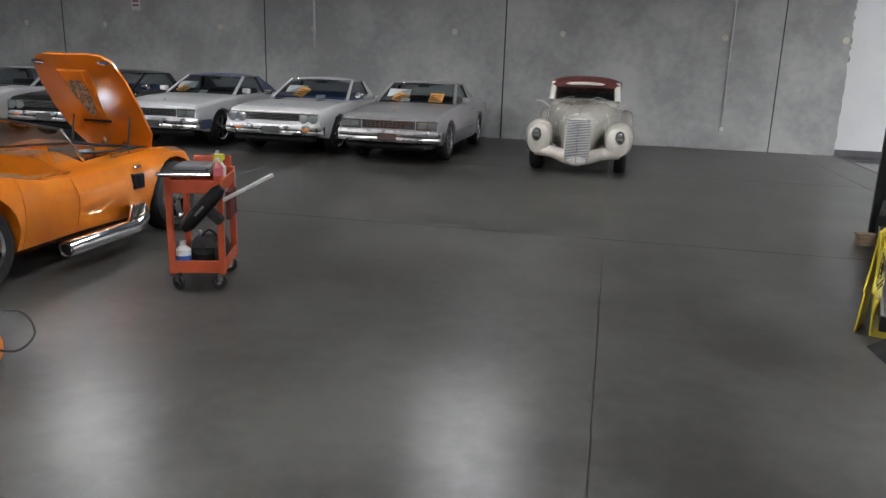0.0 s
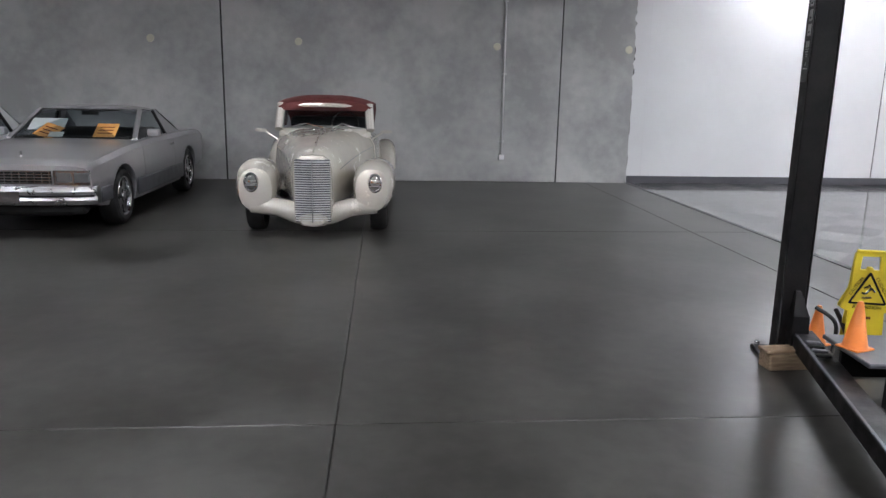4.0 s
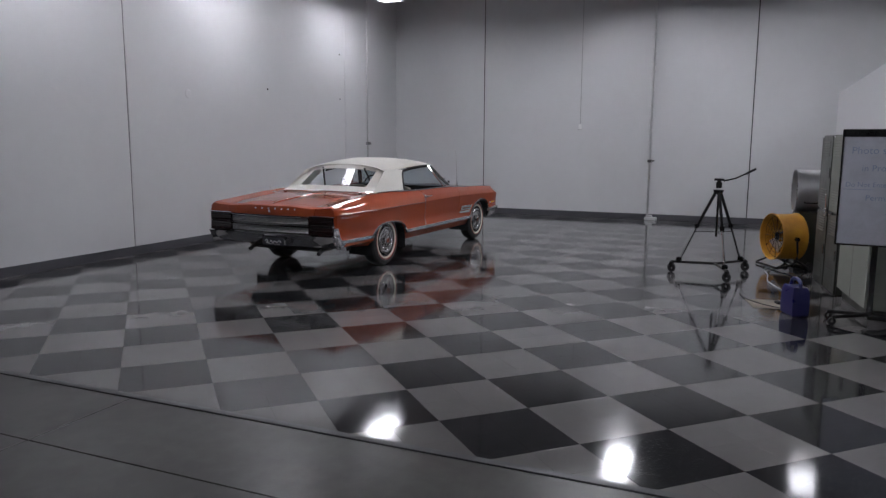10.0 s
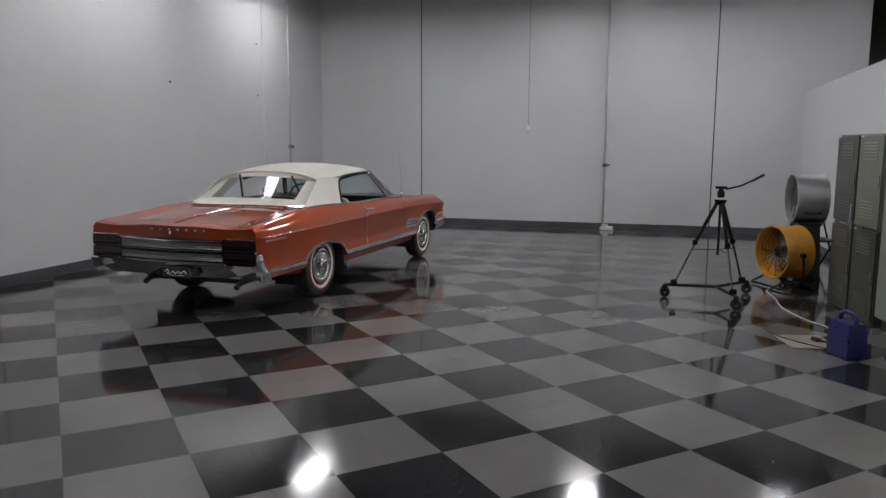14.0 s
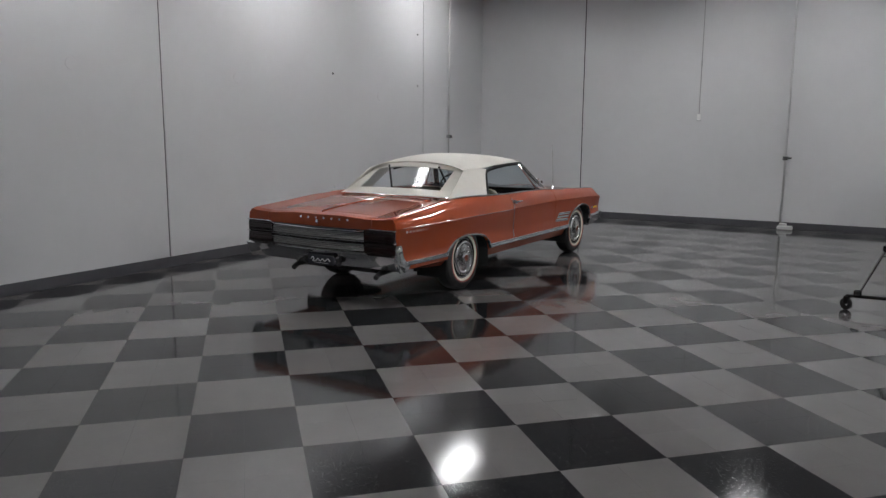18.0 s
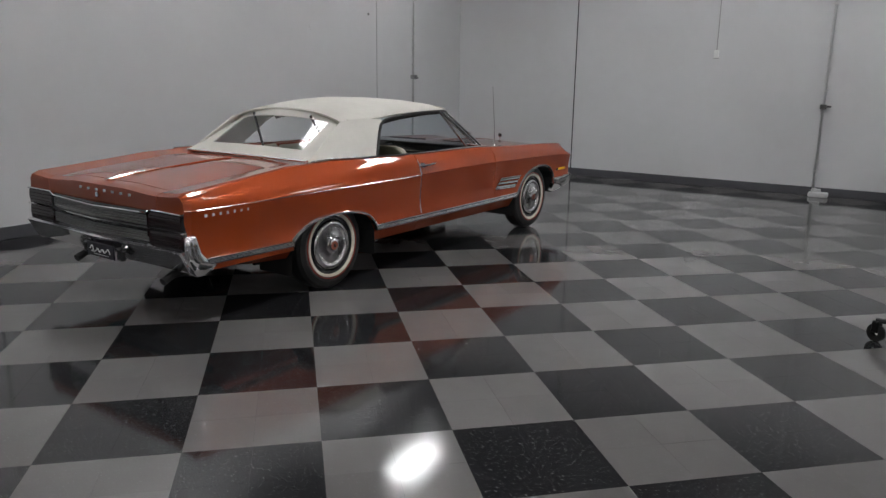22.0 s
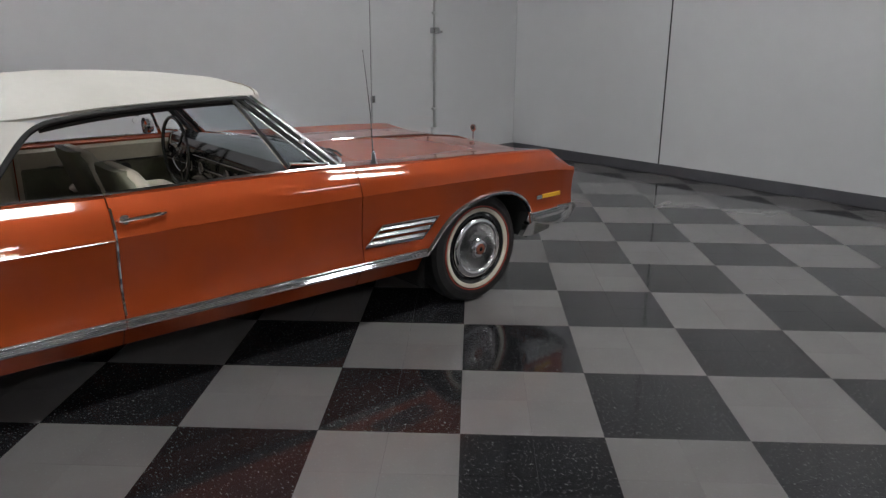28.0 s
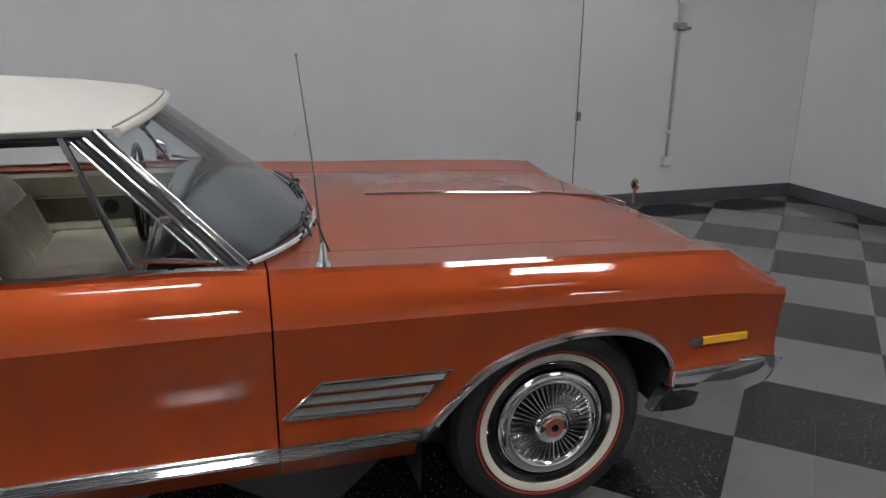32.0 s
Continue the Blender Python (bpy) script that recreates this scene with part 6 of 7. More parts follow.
part("front_apron", crisp(loft([[(1.66 + c * 0.12 - 0.05 * abs(y), y, z + s_ * r) for c, s_ in ((math.cos(2 * math.pi * k / 14), math.sin(2 * math.pi * k / 14)) for k in range(14))] for y, z, r in ((-0.66, 0.36, 0.1), (-0.4, 0.33, 0.1), (-0.2, 0.27, 0.12), (0.0, 0.25, 0.13), (0.2, 0.27, 0.12), (0.4, 0.33, 0.1), (0.66, 0.36, 0.1))]), 40), M_pearl, rod)
part("chin", crisp(loft([oval(1.72, 0, 0.24, 0.2, 0.09), oval(1.82, 0, 0.23, 0.18, 0.075), oval(1.87, 0, 0.22, 0.12, 0.05)]), 40), M_pearl, rod)
for s in (-1, 1):
    fs = [oval(x, s * y, z, ry, rz_, 2.4) for x, y, z, ry, rz_ in ((1.76, 0.6, 0.5, 0.1, 0.13), (1.72, 0.6, 0.52, 0.17, 0.22), (1.6, 0.61, 0.54, 0.21, 0.26), (1.35, 0.63, 0.555, 0.22, 0.265), (1.1, 0.65, 0.55, 0.22, 0.26), (0.8, 0.66, 0.49, 0.2, 0.22), (0.5, 0.67, 0.4, 0.17, 0.15), (0.25, 0.68, 0.3, 0.14, 0.06))]
    fb_ = carve(loft(fs), [prism([(1.15 + 0.36 * math.cos(a), 0.26 + 0.36 * math.sin(a)) for a in np.linspace(0, 2 * math.pi, 20)[:-1]], s * 0.5, s * 1.1)])
    fd = part("front_fender", crisp(fb_, 35), M_pearl, rod, "bulbous front fender")
    rs_ = [oval(x, s * y, z, ry, rz_, 2.4) for x, y, z, ry, rz_ in ((-0.9, 0.72, 0.4, 0.1, 0.12), (-1.1, 0.74, 0.5, 0.15, 0.24), (-1.5, 0.75, 0.56, 0.17, 0.3), (-2.0, 0.74, 0.5, 0.16, 0.26), (-2.4, 0.72, 0.38, 0.12, 0.14))]
    part("rear_fender", crisp(loft(rs_), 35), M_pearl, rod)
    part("running_board", box(-0.95, s * 0.72 - 0.12, 0.24, 0.35, s * 0.72 + 0.12, 0.29, 0.02), M_pearl, rod)
    hl = part("headlamp", crisp(lathe([(0.085, 0.03), (0.09, -0.02), (0.078, -0.035), (0.074, -0.02), (0.04, -0.038), (0.0001, -0.042)], 22)), M_chrome, rod, "oval chrome headlamp", m=pose(1.74, s * 0.635, 0.6, 0, 0, 90) @ Matrix.Diagonal((0.85, 1, 1.15, 1)))
    part("lens", crisp(lathe([(0.07, -0.022), (0.0001, -0.036)], 20)), M_lens, hl)
    for k in (-1, 1):
        part("bar", box(-0.075, -0.045, k * 0.025 - 0.004, 0.075, -0.036, k * 0.025 + 0.004), M_chrome, hl)
    wheel("wheel", rod, 1.15, s * 0.67, 0.29, 0.29, 0.2, s, M_black, "spoke")
    wheel("wheel", rod, -1.5, s * 0.72, 0.33, 0.33, 0.24, s, M_black, "spoke")
    mr = part("mirror_arm", sweep([(0.25, s * 0.57, 0.95), (0.22, s * 0.68, 1.02), (0.2, s * 0.72, 1.04)], 0.012, 6), M_pearl, rod)
    part("mirror", crisp(loft([oval(0.23, s * 0.76, 1.05, 0.075, 0.02), oval(0.17, s * 0.76, 1.05, 0.07, 0.018)])), M_pearl, mr)
    part("screen_post", crisp(sweep([(0.14, s * 0.56, 1.06), (-0.02, s * 0.54, 1.36)], 0.055, 10)), M_pearl, rod)
    bm = bmesh.new()
    bm.faces.new([bm.verts.new(p) for p in ((0.1, s * 0.57, 1.08), (-0.05, s * 0.55, 1.33), (-0.9, s * 0.55, 1.3), (-0.95, s * 0.6, 1.06))])
    part("side_window", bm, M_smoke, rod)
part("screen_header", crisp(sweep([(0.0 + 0.05 * (1 - u * u), 0.54 * u, 1.335 + 0.025 * (1 - u * u)) for u in np.linspace(-1, 1, 15)], 0.03, 8)), M_pearl, rod)
part("cowl", crisp(loft([oval(0.35, 0, 0.93, 0.42, 0.12, 3), oval(0.2, 0, 0.97, 0.52, 0.12, 3), oval(0.08, 0, 0.99, 0.57, 0.12, 3.4)]), 30), M_pearl, rod)
bm = bmesh.new()
gg = [[bm.verts.new((0.17 - 0.17 * j + 0.06 * (1 - u * u), u * (0.53 - 0.02 * j), 1.08 + 0.27 * j)) for u in np.linspace(-1, 1, 13)] for j in (0, 1)]
for i in range(12):
    bm.faces.new((gg[0][i], gg[0][i + 1], gg[1][i + 1], gg[1][i]))
part("windscreen", bm, M_smoke, rod, smooth=True)
part("dash", box(-0.15, -0.5, 0.98, 0.05, 0.5, 1.08, 0.03), M_dark, rod)
part("seat", cushion(-0.75, -0.5, -0.5, 0.5, 0.7, 1.2, 0.08), M_dark, rod)
part("steering_wheel", sweep([(-0.1 + 0.05 * math.cos(a), 0.24 + 0.17 * math.sin(a), 1.12 + 0.16 * math.cos(a)) for a in np.linspace(0, 2 * math.pi, 25)], 0.011, 6, closed=True), M_gloss, rod, "dark steering wheel")
part("inside_mirror", box(-0.02, -0.09, 1.28, 0.0, 0.09, 1.32, 0.008), M_gloss, rod)
part("hood_spear", sweep([(x, 0, z) for x, z in ((0.3, 1.075), (0.6, 1.078), (1.1, 1.02), (1.5, 0.965), (1.76, 0.905))], 0.009, 8), M_pearl, rod)
for s in (-1, 1):
    part("hood_seam", sweep([(x, s * y, z) for x, y, z in ((0.12, 0.6, 0.86), (0.6, 0.475, 0.83), (1.1, 0.362, 0.78), (1.5, 0.268, 0.72))], 0.004, 5), M_greyplas, rod)
part("soft_top", crisp(loft([[(x, y * w_, z - 0.09 * abs(y) ** 3) for y in np.linspace(-1, 1, 15)] + [(x, w_ * 0.9, z - 0.13), (x, -w_ * 0.9, z - 0.13)] for x, w_, z in ((0.06, 0.57, 1.42), (0.0, 0.59, 1.45), (-0.3, 0.61, 1.48), (-0.8, 0.62, 1.46), (-1.15, 0.62, 1.36), (-1.4, 0.58, 1.1), (-1.45, 0.56, 1.0))]), 40), M_maroon, rod, "maroon canvas soft top")
for s in (-1, 1):
    wp = part("wiper", sweep([(0.24, s * 0.05 + 0.05, 1.09), (0.2, s * 0.22, 1.14), (0.22, s * 0.38, 1.1)], 0.008, 5), M_chrome, rod)

# ---- the orange roadster with its hood up ----
M_tang = material("tangerine_paint", (0.66, 0.185, 0.009), 0.2, coat=0.8, rough_var=0.03, second=(0.62, 0.17, 0.009))
ro = thing("roadster", -7.24, -4.2, 0, 90, "bright orange open roadster with its hood raised", "car")
RX = [-2.0, -1.8, -1.5, -1.15, -0.8, -0.4, 0.0, 0.4, 0.8, 1.15, 1.45, 1.65, 1.8]
R_f = [0.62, 0.74, 0.84, 0.86, 0.8, 0.72, 0.69, 0.71, 0.76, 0.785, 0.75, 0.68, 0.56]   # fender crown
R_c = [0.66, 0.74, 0.8, 0.82, 0.82, 0.8, 0.79, 0.8, 0.78, 0.76, 0.7, 0.62, 0.52]       # centre
R_w = [0.6, 0.74, 0.85, 0.89, 0.84, 0.79, 0.77, 0.79, 0.84, 0.86, 0.82, 0.72, 0.52]
R_b = [0.4, 0.3, 0.24, 0.2, 0.18, 0.17, 0.17, 0.17, 0.18, 0.2, 0.24, 0.28, 0.34]


def roadster_section(x):
    f, c, w, b = (float(np.interp(x, RX, s)) for s in (R_f, R_c, R_w, R_b))
    half = [(0, c), (0.22, c - 0.004), (0.42, (c + f) / 2 - 0.02), (w - 0.26, f - 0.01), (w - 0.16, f), (w - 0.07, f - 0.035), (w - 0.015, f - 0.13), (w, 0.52), (w - 0.01, 0.4), (w - 0.06, b + 0.06), (w - 0.16, b), (0, b)]
    return [(x, -y, z) for y, z in half] + [(x, y, z) for y, z in half[-2:0:-1]]


rb_ = loft([roadster_section(x) for x in np.linspace(-2.0, 1.8, 60)])
cuts_ = []
for wx in (1.15, -1.15):
    arch = [(wx + 0.385 * math.cos(a), 0.33 + 0.37 * math.sin(a)) for a in np.linspace(0, 2 * math.pi, 26)[:-1]]
    cuts_ += [prism(arch, -1.2, -0.52), prism(arch, 0.52, 1.2)]
cuts_.append(prism([(0.05, 1.2), (0.05, 0.4), (-0.95, 0.4), (-1.05, 1.2)], -0.6, 0.6))
cuts_.append(prism([(0.35, 1.2), (0.35, 0.45), (1.35, 0.45), (1.35, 1.2)], -0.46, 0.46))
rb_ = carve(rb_, cuts_)
for nm, bb in (("body", region(rb_, px(-0.1, -1))), ("rear_body", region(rb_, px(-0.72, 1))), ("door", region(rb_, px(-0.106, 1), px(-0.714, -1)))):
    part(nm, crisp(bb, 30), M_tang, ro)
rb_.free()
part("inner_body", box(-1.6, -0.5, 0.2, 1.4, 0.5, 0.42, 0.03), M_dark, ro)
eng = part("engine", box(0.5, -0.26, 0.42, 1.2, 0.26, 0.68, 0.03), M_gloss, ro)
part("air_cleaner", crisp(lathe([(0.19, 0.05), (0.2, 0.0), (0.19, -0.05), (0.0001, -0.055)], 24)), M_dullchrome, eng, m=pose(0.8, 0, 0.72, -90))
part("engine_bay_trim", crisp(sweep([(0.36, -0.45, 0.79), (1.33, -0.45, 0.74), (1.33, 0.45, 0.74), (0.36, 0.45, 0.79)], 0.012, 6)), M_black, ro)
for s in (-1, 1):
    for wx in (1.15, -1.15):
        wheel("wheel", ro, wx, s * 0.72, 0.33, 0.33, 0.24, s, M_black, "spoke")
    vb = part("side_vent", box(0.53, min(s * 0.77, s * 0.826), 0.48, 0.67, max(s * 0.77, s * 0.826), 0.61, 0.006), M_dark, ro, "louvred side vent")
    for k in range(4):
        part("louvre", loft([[(0.545 + k * 0.032, s * 0.822, 0.49), (0.56 + k * 0.032, s * 0.822, 0.49), (0.552 + k * 0.032, s * 0.837, 0.49)], [(0.55 + k * 0.032, s * 0.822, 0.6), (0.565 + k * 0.032, s * 0.822, 0.6), (0.557 + k * 0.032, s * 0.837, 0.6)]]), M_gloss, vb)
    part("fender_badge", box(0.57, min(s * 0.79, s * 0.812), 0.655, 0.66, max(s * 0.79, s * 0.812), 0.68, 0.005), M_chrome, ro)
    ex = part("side_pipe", crisp(sweep(smoothline([(0.66, s * 0.76, 0.34), (0.58, s * 0.86, 0.25), (0.4, s * 0.89, 0.2), (0.3, s * 0.895, 0.19), (-0.45, s * 0.9, 0.185)], 24), [0.045] * 6 + [0.05, 0.055, 0.06] + [0.066] * 15, 16)), M_chrome, ro, "chrome side exhaust pipe")
    part("pipe_mouth", crisp(lathe([(0.052, 0.02), (0.058, -0.004), (0.045, -0.006), (0.042, 0.05), (0.0001, 0.05)], 18)), M_dullchrome, ex, m=pose(-0.455, s * 0.9, 0.185, 0, 0, -90))
    for k in range(4):
        part("header_pipe", crisp(sweep([(0.66 - k * 0.05, s * 0.7, 0.4), (0.6 - k * 0.05, s * 0.84, 0.34), (0.42 - k * 0.03, s * 0.89, 0.22)], 0.024, 8)), M_chrome, ex)
# low windscreen
part("screen_frame", crisp(sweep([(0.2, -0.6, 0.76), (0.02, -0.56, 1.02), (0.05, 0.0, 1.07), (0.02, 0.56, 1.02), (0.2, 0.6, 0.76)], 0.014, 8)), M_chrome, ro, "bright low windscreen frame")
bm = bmesh.new()
bm.faces.new([bm.verts.new(p) for p in ((0.2, -0.58, 0.78), (0.03, -0.55, 1.01), (0.05, 0, 1.06), (0.23, 0, 0.8))])
bm.faces.new([bm.verts.new(p) for p in ((0.23, 0, 0.8), (0.05, 0, 1.06), (0.03, 0.55, 1.01), (0.2, 0.58, 0.78))])
part("windscreen", bm, glass("pale_screen", (0.85, 0.86, 0.86), 0.1), ro)
for s in (-1, 1):
    bm = bmesh.new()
    bm.faces.new([bm.verts.new(p) for p in ((0.02, s * 0.56, 1.0), (0.16, s * 0.6, 0.8), (-0.2, s * 0.66, 0.78), (-0.25, s * 0.63, 0.96))])
    part("wind_wing", thicken(bm, 0.006), M_glass, ro)
part("seat", cushion(-0.85, -0.3, -0.55, 0.55, 0.4, 0.62, 0.07), M_gloss, ro)
part("seat_back", cushion(-1.0, -0.8, -0.55, 0.55, 0.45, 0.9, 0.08), M_gloss, ro)
# raised hood, hinged at the nose
hw_ = [(0.0, 0.36), (0.15, 0.43), (0.5, 0.46), (0.8, 0.45), (0.98, 0.41), (1.06, 0.33), (1.09, 0.2)]
rows_ = [[(0, u * w_, d + 0.0) for u in np.linspace(-1, 1, 13)] for d, w_ in hw_]
rows_ = [[(-0.05 * (1 - (y / 0.46) ** 2) - 0.03 * math.sin(d_ / 1.09 * 3.14), y, d_) for (_, y, d_) in r] for r in rows_]
hd = part("hood", crisp(thicken(loft(rows_, closed=False, caps=False), 0.03), 50), M_tang, ro, "raised hood showing its underside", m=pose(1.5, 0, 0.74, 0, -36, 0))
scp = part("scoop_recess", crisp(loft([[(-0.062, -0.1, 0.4), (-0.062, 0.1, 0.4), (-0.1, 0.06, 0.4), (-0.1, -0.06, 0.4)], [(-0.07, -0.17, 0.95), (-0.07, 0.17, 0.95), (-0.1, 0.12, 0.95), (-0.1, -0.12, 0.95)]]), 30), M_tang, hd)
part("decal", thicken(loft([[(-0.106, y * w_, z) for y in np.linspace(-1, 1, 7)] for z, w_ in ((0.45, 0.02), (0.52, 0.05), (0.62, 0.075), (0.72, 0.095), (0.8, 0.085), (0.85, 0.05))], closed=False, caps=False), 0.003), material("pale_decal", (0.4, 0.32, 0.22), 0.4, second=(0.08, 0.05, 0.03), scale=60, contrast=(0.45, 0.55)), hd, "pale scaled decal")
part("latch", box(-0.115, -0.15, 0.37, -0.095, 0.15, 0.395, 0.006), M_gloss, hd)
for y in (-0.34, 0.34):
    part("hinge_pad", box(-0.05, y - 0.06, 0.98, -0.02, y + 0.06, 1.02, 0.01), M_dullchrome, hd)
for y in (-0.12, 0.12):
    part("lamp", crisp(lathe([(0.03, 0.02), (0.03, -0.02), (0.0001, -0.025)], 12)), M_dullchrome, hd, m=pose(-0.07, y, 0.06, 0, 0, -90))
for y in (-0.4, 0.2):
    part("strut", sweep([(1.05, y, 0.72), (1.12, y, 1.05)], 0.009, 6), M_black, ro)

# ---- tool cart and the things on it ----
M_cart = material("orange_cart_enamel", (0.42, 0.07, 0.02), 0.4, second=(0.36, 0.055, 0.018), scale=8)
M_clear = material("cloudy_plastic", (0.6, 0.6, 0.58), 0.3)
M_spray = material("yellow_green_plastic", (0.6, 0.62, 0.04), 0.35)
M_bluelab = material("blue_label", (0.05, 0.12, 0.4), 0.4)
cart = thing("tool_cart", -5.3, -4.47, 0, 19, "orange steel tool cart with two trays on black casters", "cart")
for sx in (-1, 1):
    for sy in (-1, 1):
        part("leg", box(sx * 0.17 - 0.022, sy * 0.25 - 0.02, 0.12, sx * 0.17 + 0.022, sy * 0.25 + 0.02, 0.82, 0.004), M_cart, cart)
        cs = part("caster", crisp(lathe([(0.03, 0.014), (0.052, 0.013), (0.055, 0.006), (0.055, -0.006), (0.052, -0.013), (0.03, -0.014)], 18)), M_black, cart, m=pose(sx * 0.14, sy * 0.23, 0.055, 0, 0, 40 * sx))
        part("fork", box(-0.02, -0.022, 0.0, 0.02, 0.022, 0.075, 0.006), M_dullchrome, cs)
for z in (0.13, 0.7):
    tr = part("tray", carve(box(-0.19, -0.27, z, 0.19, 0.27, z + 0.09, 0.004), [box(-0.18, -0.26, z + 0.01, 0.18, 0.26, z + 0.2)]), M_cart, cart)
part("top_rail", crisp(sweep([(-0.24, -0.28, 0.83), (0.12, -0.28, 0.83)], 0.012, 8)), M_dullchrome, cart)
part("back_panel", box(-0.1, 0.235, 0.79, 0.17, 0.27, 0.9, 0.004), M_cart, cart)


def on_cart(lx, ly, z):
    p = cart.matrix_basis @ Vector((lx, ly, z))
    return p


def bottle(name, lx, ly, z, r, h_, m, label, cap_m, trigger=False, label_m=None):
    p = on_cart(lx, ly, z)
    t = thing(name, p.x, p.y, p.z, 30, label, "bottle")
    part("body", crisp(lathe([(0.0001, 0), (r, 0), (r, -h_ * 0.7), (r * 0.4, -h_ * 0.85), (r * 0.35, -h_ * 0.9)], 18)), m, t, m=pose(0, 0, 0, -90))
    part("cap", crisp(lathe([(r * 0.4, -h_ * 0.88), (r * 0.42, -h_), (0.0001, -h_)], 14)), cap_m, t, m=pose(0, 0, 0, -90))
    if label_m:
        part("label", crisp(lathe([(r * 1.0, -h_ * 0.12), (r * 1.03, -h_ * 0.13), (r * 1.03, -h_ * 0.5), (r * 1.0, -h_ * 0.51)], 18)), label_m, t, m=pose(0, 0, 0, -90))
    if trigger:
        part("trigger_head", box(-0.05, -0.015, h_ - 0.01, 0.03, 0.015, h_ + 0.035, 0.008), cap_m, t)
        part("trigger", box(-0.045, -0.008, h_ - 0.06, -0.03, 0.008, h_, 0.004), cap_m, t)
    return t


bottle("spray_bottle", 0.15, -0.05, 0.715, 0.036, 0.2, M_clear, "clear spray bottle with a yellow trigger on the cart", M_spray, True)
bottle("spray_bottle", 0.1, 0.1, 0.715, 0.03, 0.24, M_clear, "white plastic bottle standing on the cart", M_clear)
bottle("paint_can", -0.11, -0.19, 0.145, 0.055, 0.2, M_clear, "white can with a blue label in the lower tray", M_clear, False, M_bluelab)
bottle("soap_bottle", 0.155, -0.17, 0.715, 0.034, 0.22, material("pink_liquid", (0.5, 0.12, 0.14), 0.35), "pink cleaner bottle with a red cap on the cart", M_clear)
bottle("spray_can", -0.06, 0.16, 0.145, 0.032, 0.2, M_bluelab, "blue aerosol can in the lower tray", M_clear)
p = on_cart(-0.05, 0.0, 0.79)
t = thing("laptop", p.x, p.y, 0.79, 19, "dark flat case lying across the cart", "case")
part("case", box(-0.12, -0.12, 0, 0.12, 0.2, 0.075, 0.022, seg=3), M_greyplas, t)
part("lid_seam", box(-0.122, -0.122, 0.045, 0.122, 0.202, 0.05), M_dark, t)
t = thing("drill", *on_cart(0.06, -0.29, 0.6), 19, "black power tool hanging against the cart", "power tool", ry=-48)
part("body", crisp(loft([oval(x, 0, 0, r, r, 2.4, 12) for x, r in ((-0.2, 0.03), (-0.15, 0.05), (0.0, 0.055), (0.15, 0.05), (0.2, 0.03))])), M_lift, t)
part("grip", box(-0.02, -0.03, -0.16, 0.05, 0.03, 0.0, 0.015), M_dark, t)
part("label_patch", box(-0.06, -0.058, -0.006, 0.03, -0.05, 0.012, 0.004), M_greyplas, t)
t = thing("tool_bag", *on_cart(0.04, 0.0, 0.145), 19, "black tool bag slumped in the lower tray", "bag")
part("bag", crisp(loft([oval(x, 0.02 * math.sin(x * 40), 0.1, 0.21 * r, 0.1 * r, 2.2, 14) for x, r in ((-0.13, 0.5), (-0.1, 0.9), (0.0, 1.0), (0.06, 0.85), (0.1, 0.95), (0.13, 0.5))])), M_dark, t)
part("strap", sweep(smoothline([(-0.08, 0, 0.16), (0.0, 0, 0.24), (0.08, 0, 0.16)], 10), 0.01, 6), M_dark, t)
t = thing("white_rod", *on_cart(0.16, -0.2, 0.63), 19, "white plastic tube sticking out of the cart", "tube", ry=62)
part("tube", crisp(sweep([(0, 0, 0), (0, 0, 0.42)], 0.014, 10)), M_clear, t)
t = thing("rag", *on_cart(0.2, -0.1, 0.5), 19, "dark red rag hung on the cart side", "rag")
part("cloth", crisp(loft([[(0.0, y, 0.2), (0.03 + 0.01 * math.sin(y * 60), y, 0.2)] + [(0.03 + 0.012 * math.sin(y * 50 + 1), y, 0.02 + 0.03 * math.sin(y * 30)), (0.0, y, 0.0)] for y in np.linspace(-0.1, 0.12, 14)]), 60), M_maroon, t)
# orange floor blower with its cable
t = thing("floor_blower", -5.62, -6.33, 0, 15, "orange plastic blower housing lying on the floor", "blower")
part("housing", crisp(loft([oval(x, 0, 0.13, r, r, 2.3, 20) for x, r in ((-0.4, 0.1), (-0.3, 0.13), (0.05, 0.13), (0.16, 0.11), (0.2, 0.07), (0.21, 0.02))])), M_cone, t)
part("band", crisp(loft([oval(x, 0, 0.13, r, r, 2.3, 20) for x, r in ((0.0, 0.134), (0.03, 0.134))])), M_cart, t)
part("foot", box(-0.3, -0.1, 0, 0.0, 0.1, 0.02, 0.005), M_dark, t)
part("cable", sweep(smoothline([(0.18, -0.02, 0.14), (0.3, 0.02, 0.12), (0.34, 0.12, 0.18), (0.22, 0.22, 0.26), (0.0, 0.2, 0.26)], 26), 0.006, 6), M_black, t)


# ---- things beside the partition ----
# lighter copy of the locker steel, for the end that catches light
M_lock = material("lit_olive_grey_steel", (0.16, 0.165, 0.13), 0.38, second=(0.135, 0.14, 0.11), scale=3)
M_lockd = material("dark_steel_cabinet", (0.045, 0.047, 0.038), 0.36, scale=3)
M_pale = material("pale_grey_green_steel", (0.26, 0.27, 0.23), 0.4, second=(0.22, 0.23, 0.195), scale=3)
M_amberfan = material("yellow_orange_drum", (0.62, 0.3, 0.02), 0.4, second=(0.5, 0.22, 0.015))
M_galv = material("galvanised_drum", (0.6, 0.6, 0.61), 0.4, 0.9, rough_var=0.08)
M_board = material("whiteboard_film", (0.6, 0.61, 0.68), 0.18)
M_marker = material("blue_marker_ink", (0.3, 0.36, 0.52), 0.5)
M_bluebox = material("blue_plastic_case", (0.02, 0.021, 0.13), 0.35)
M_card2 = material("cardboard", (0.3, 0.26, 0.21), 0.8)
M_cable = material("white_cable", (0.5, 0.5, 0.48), 0.5)
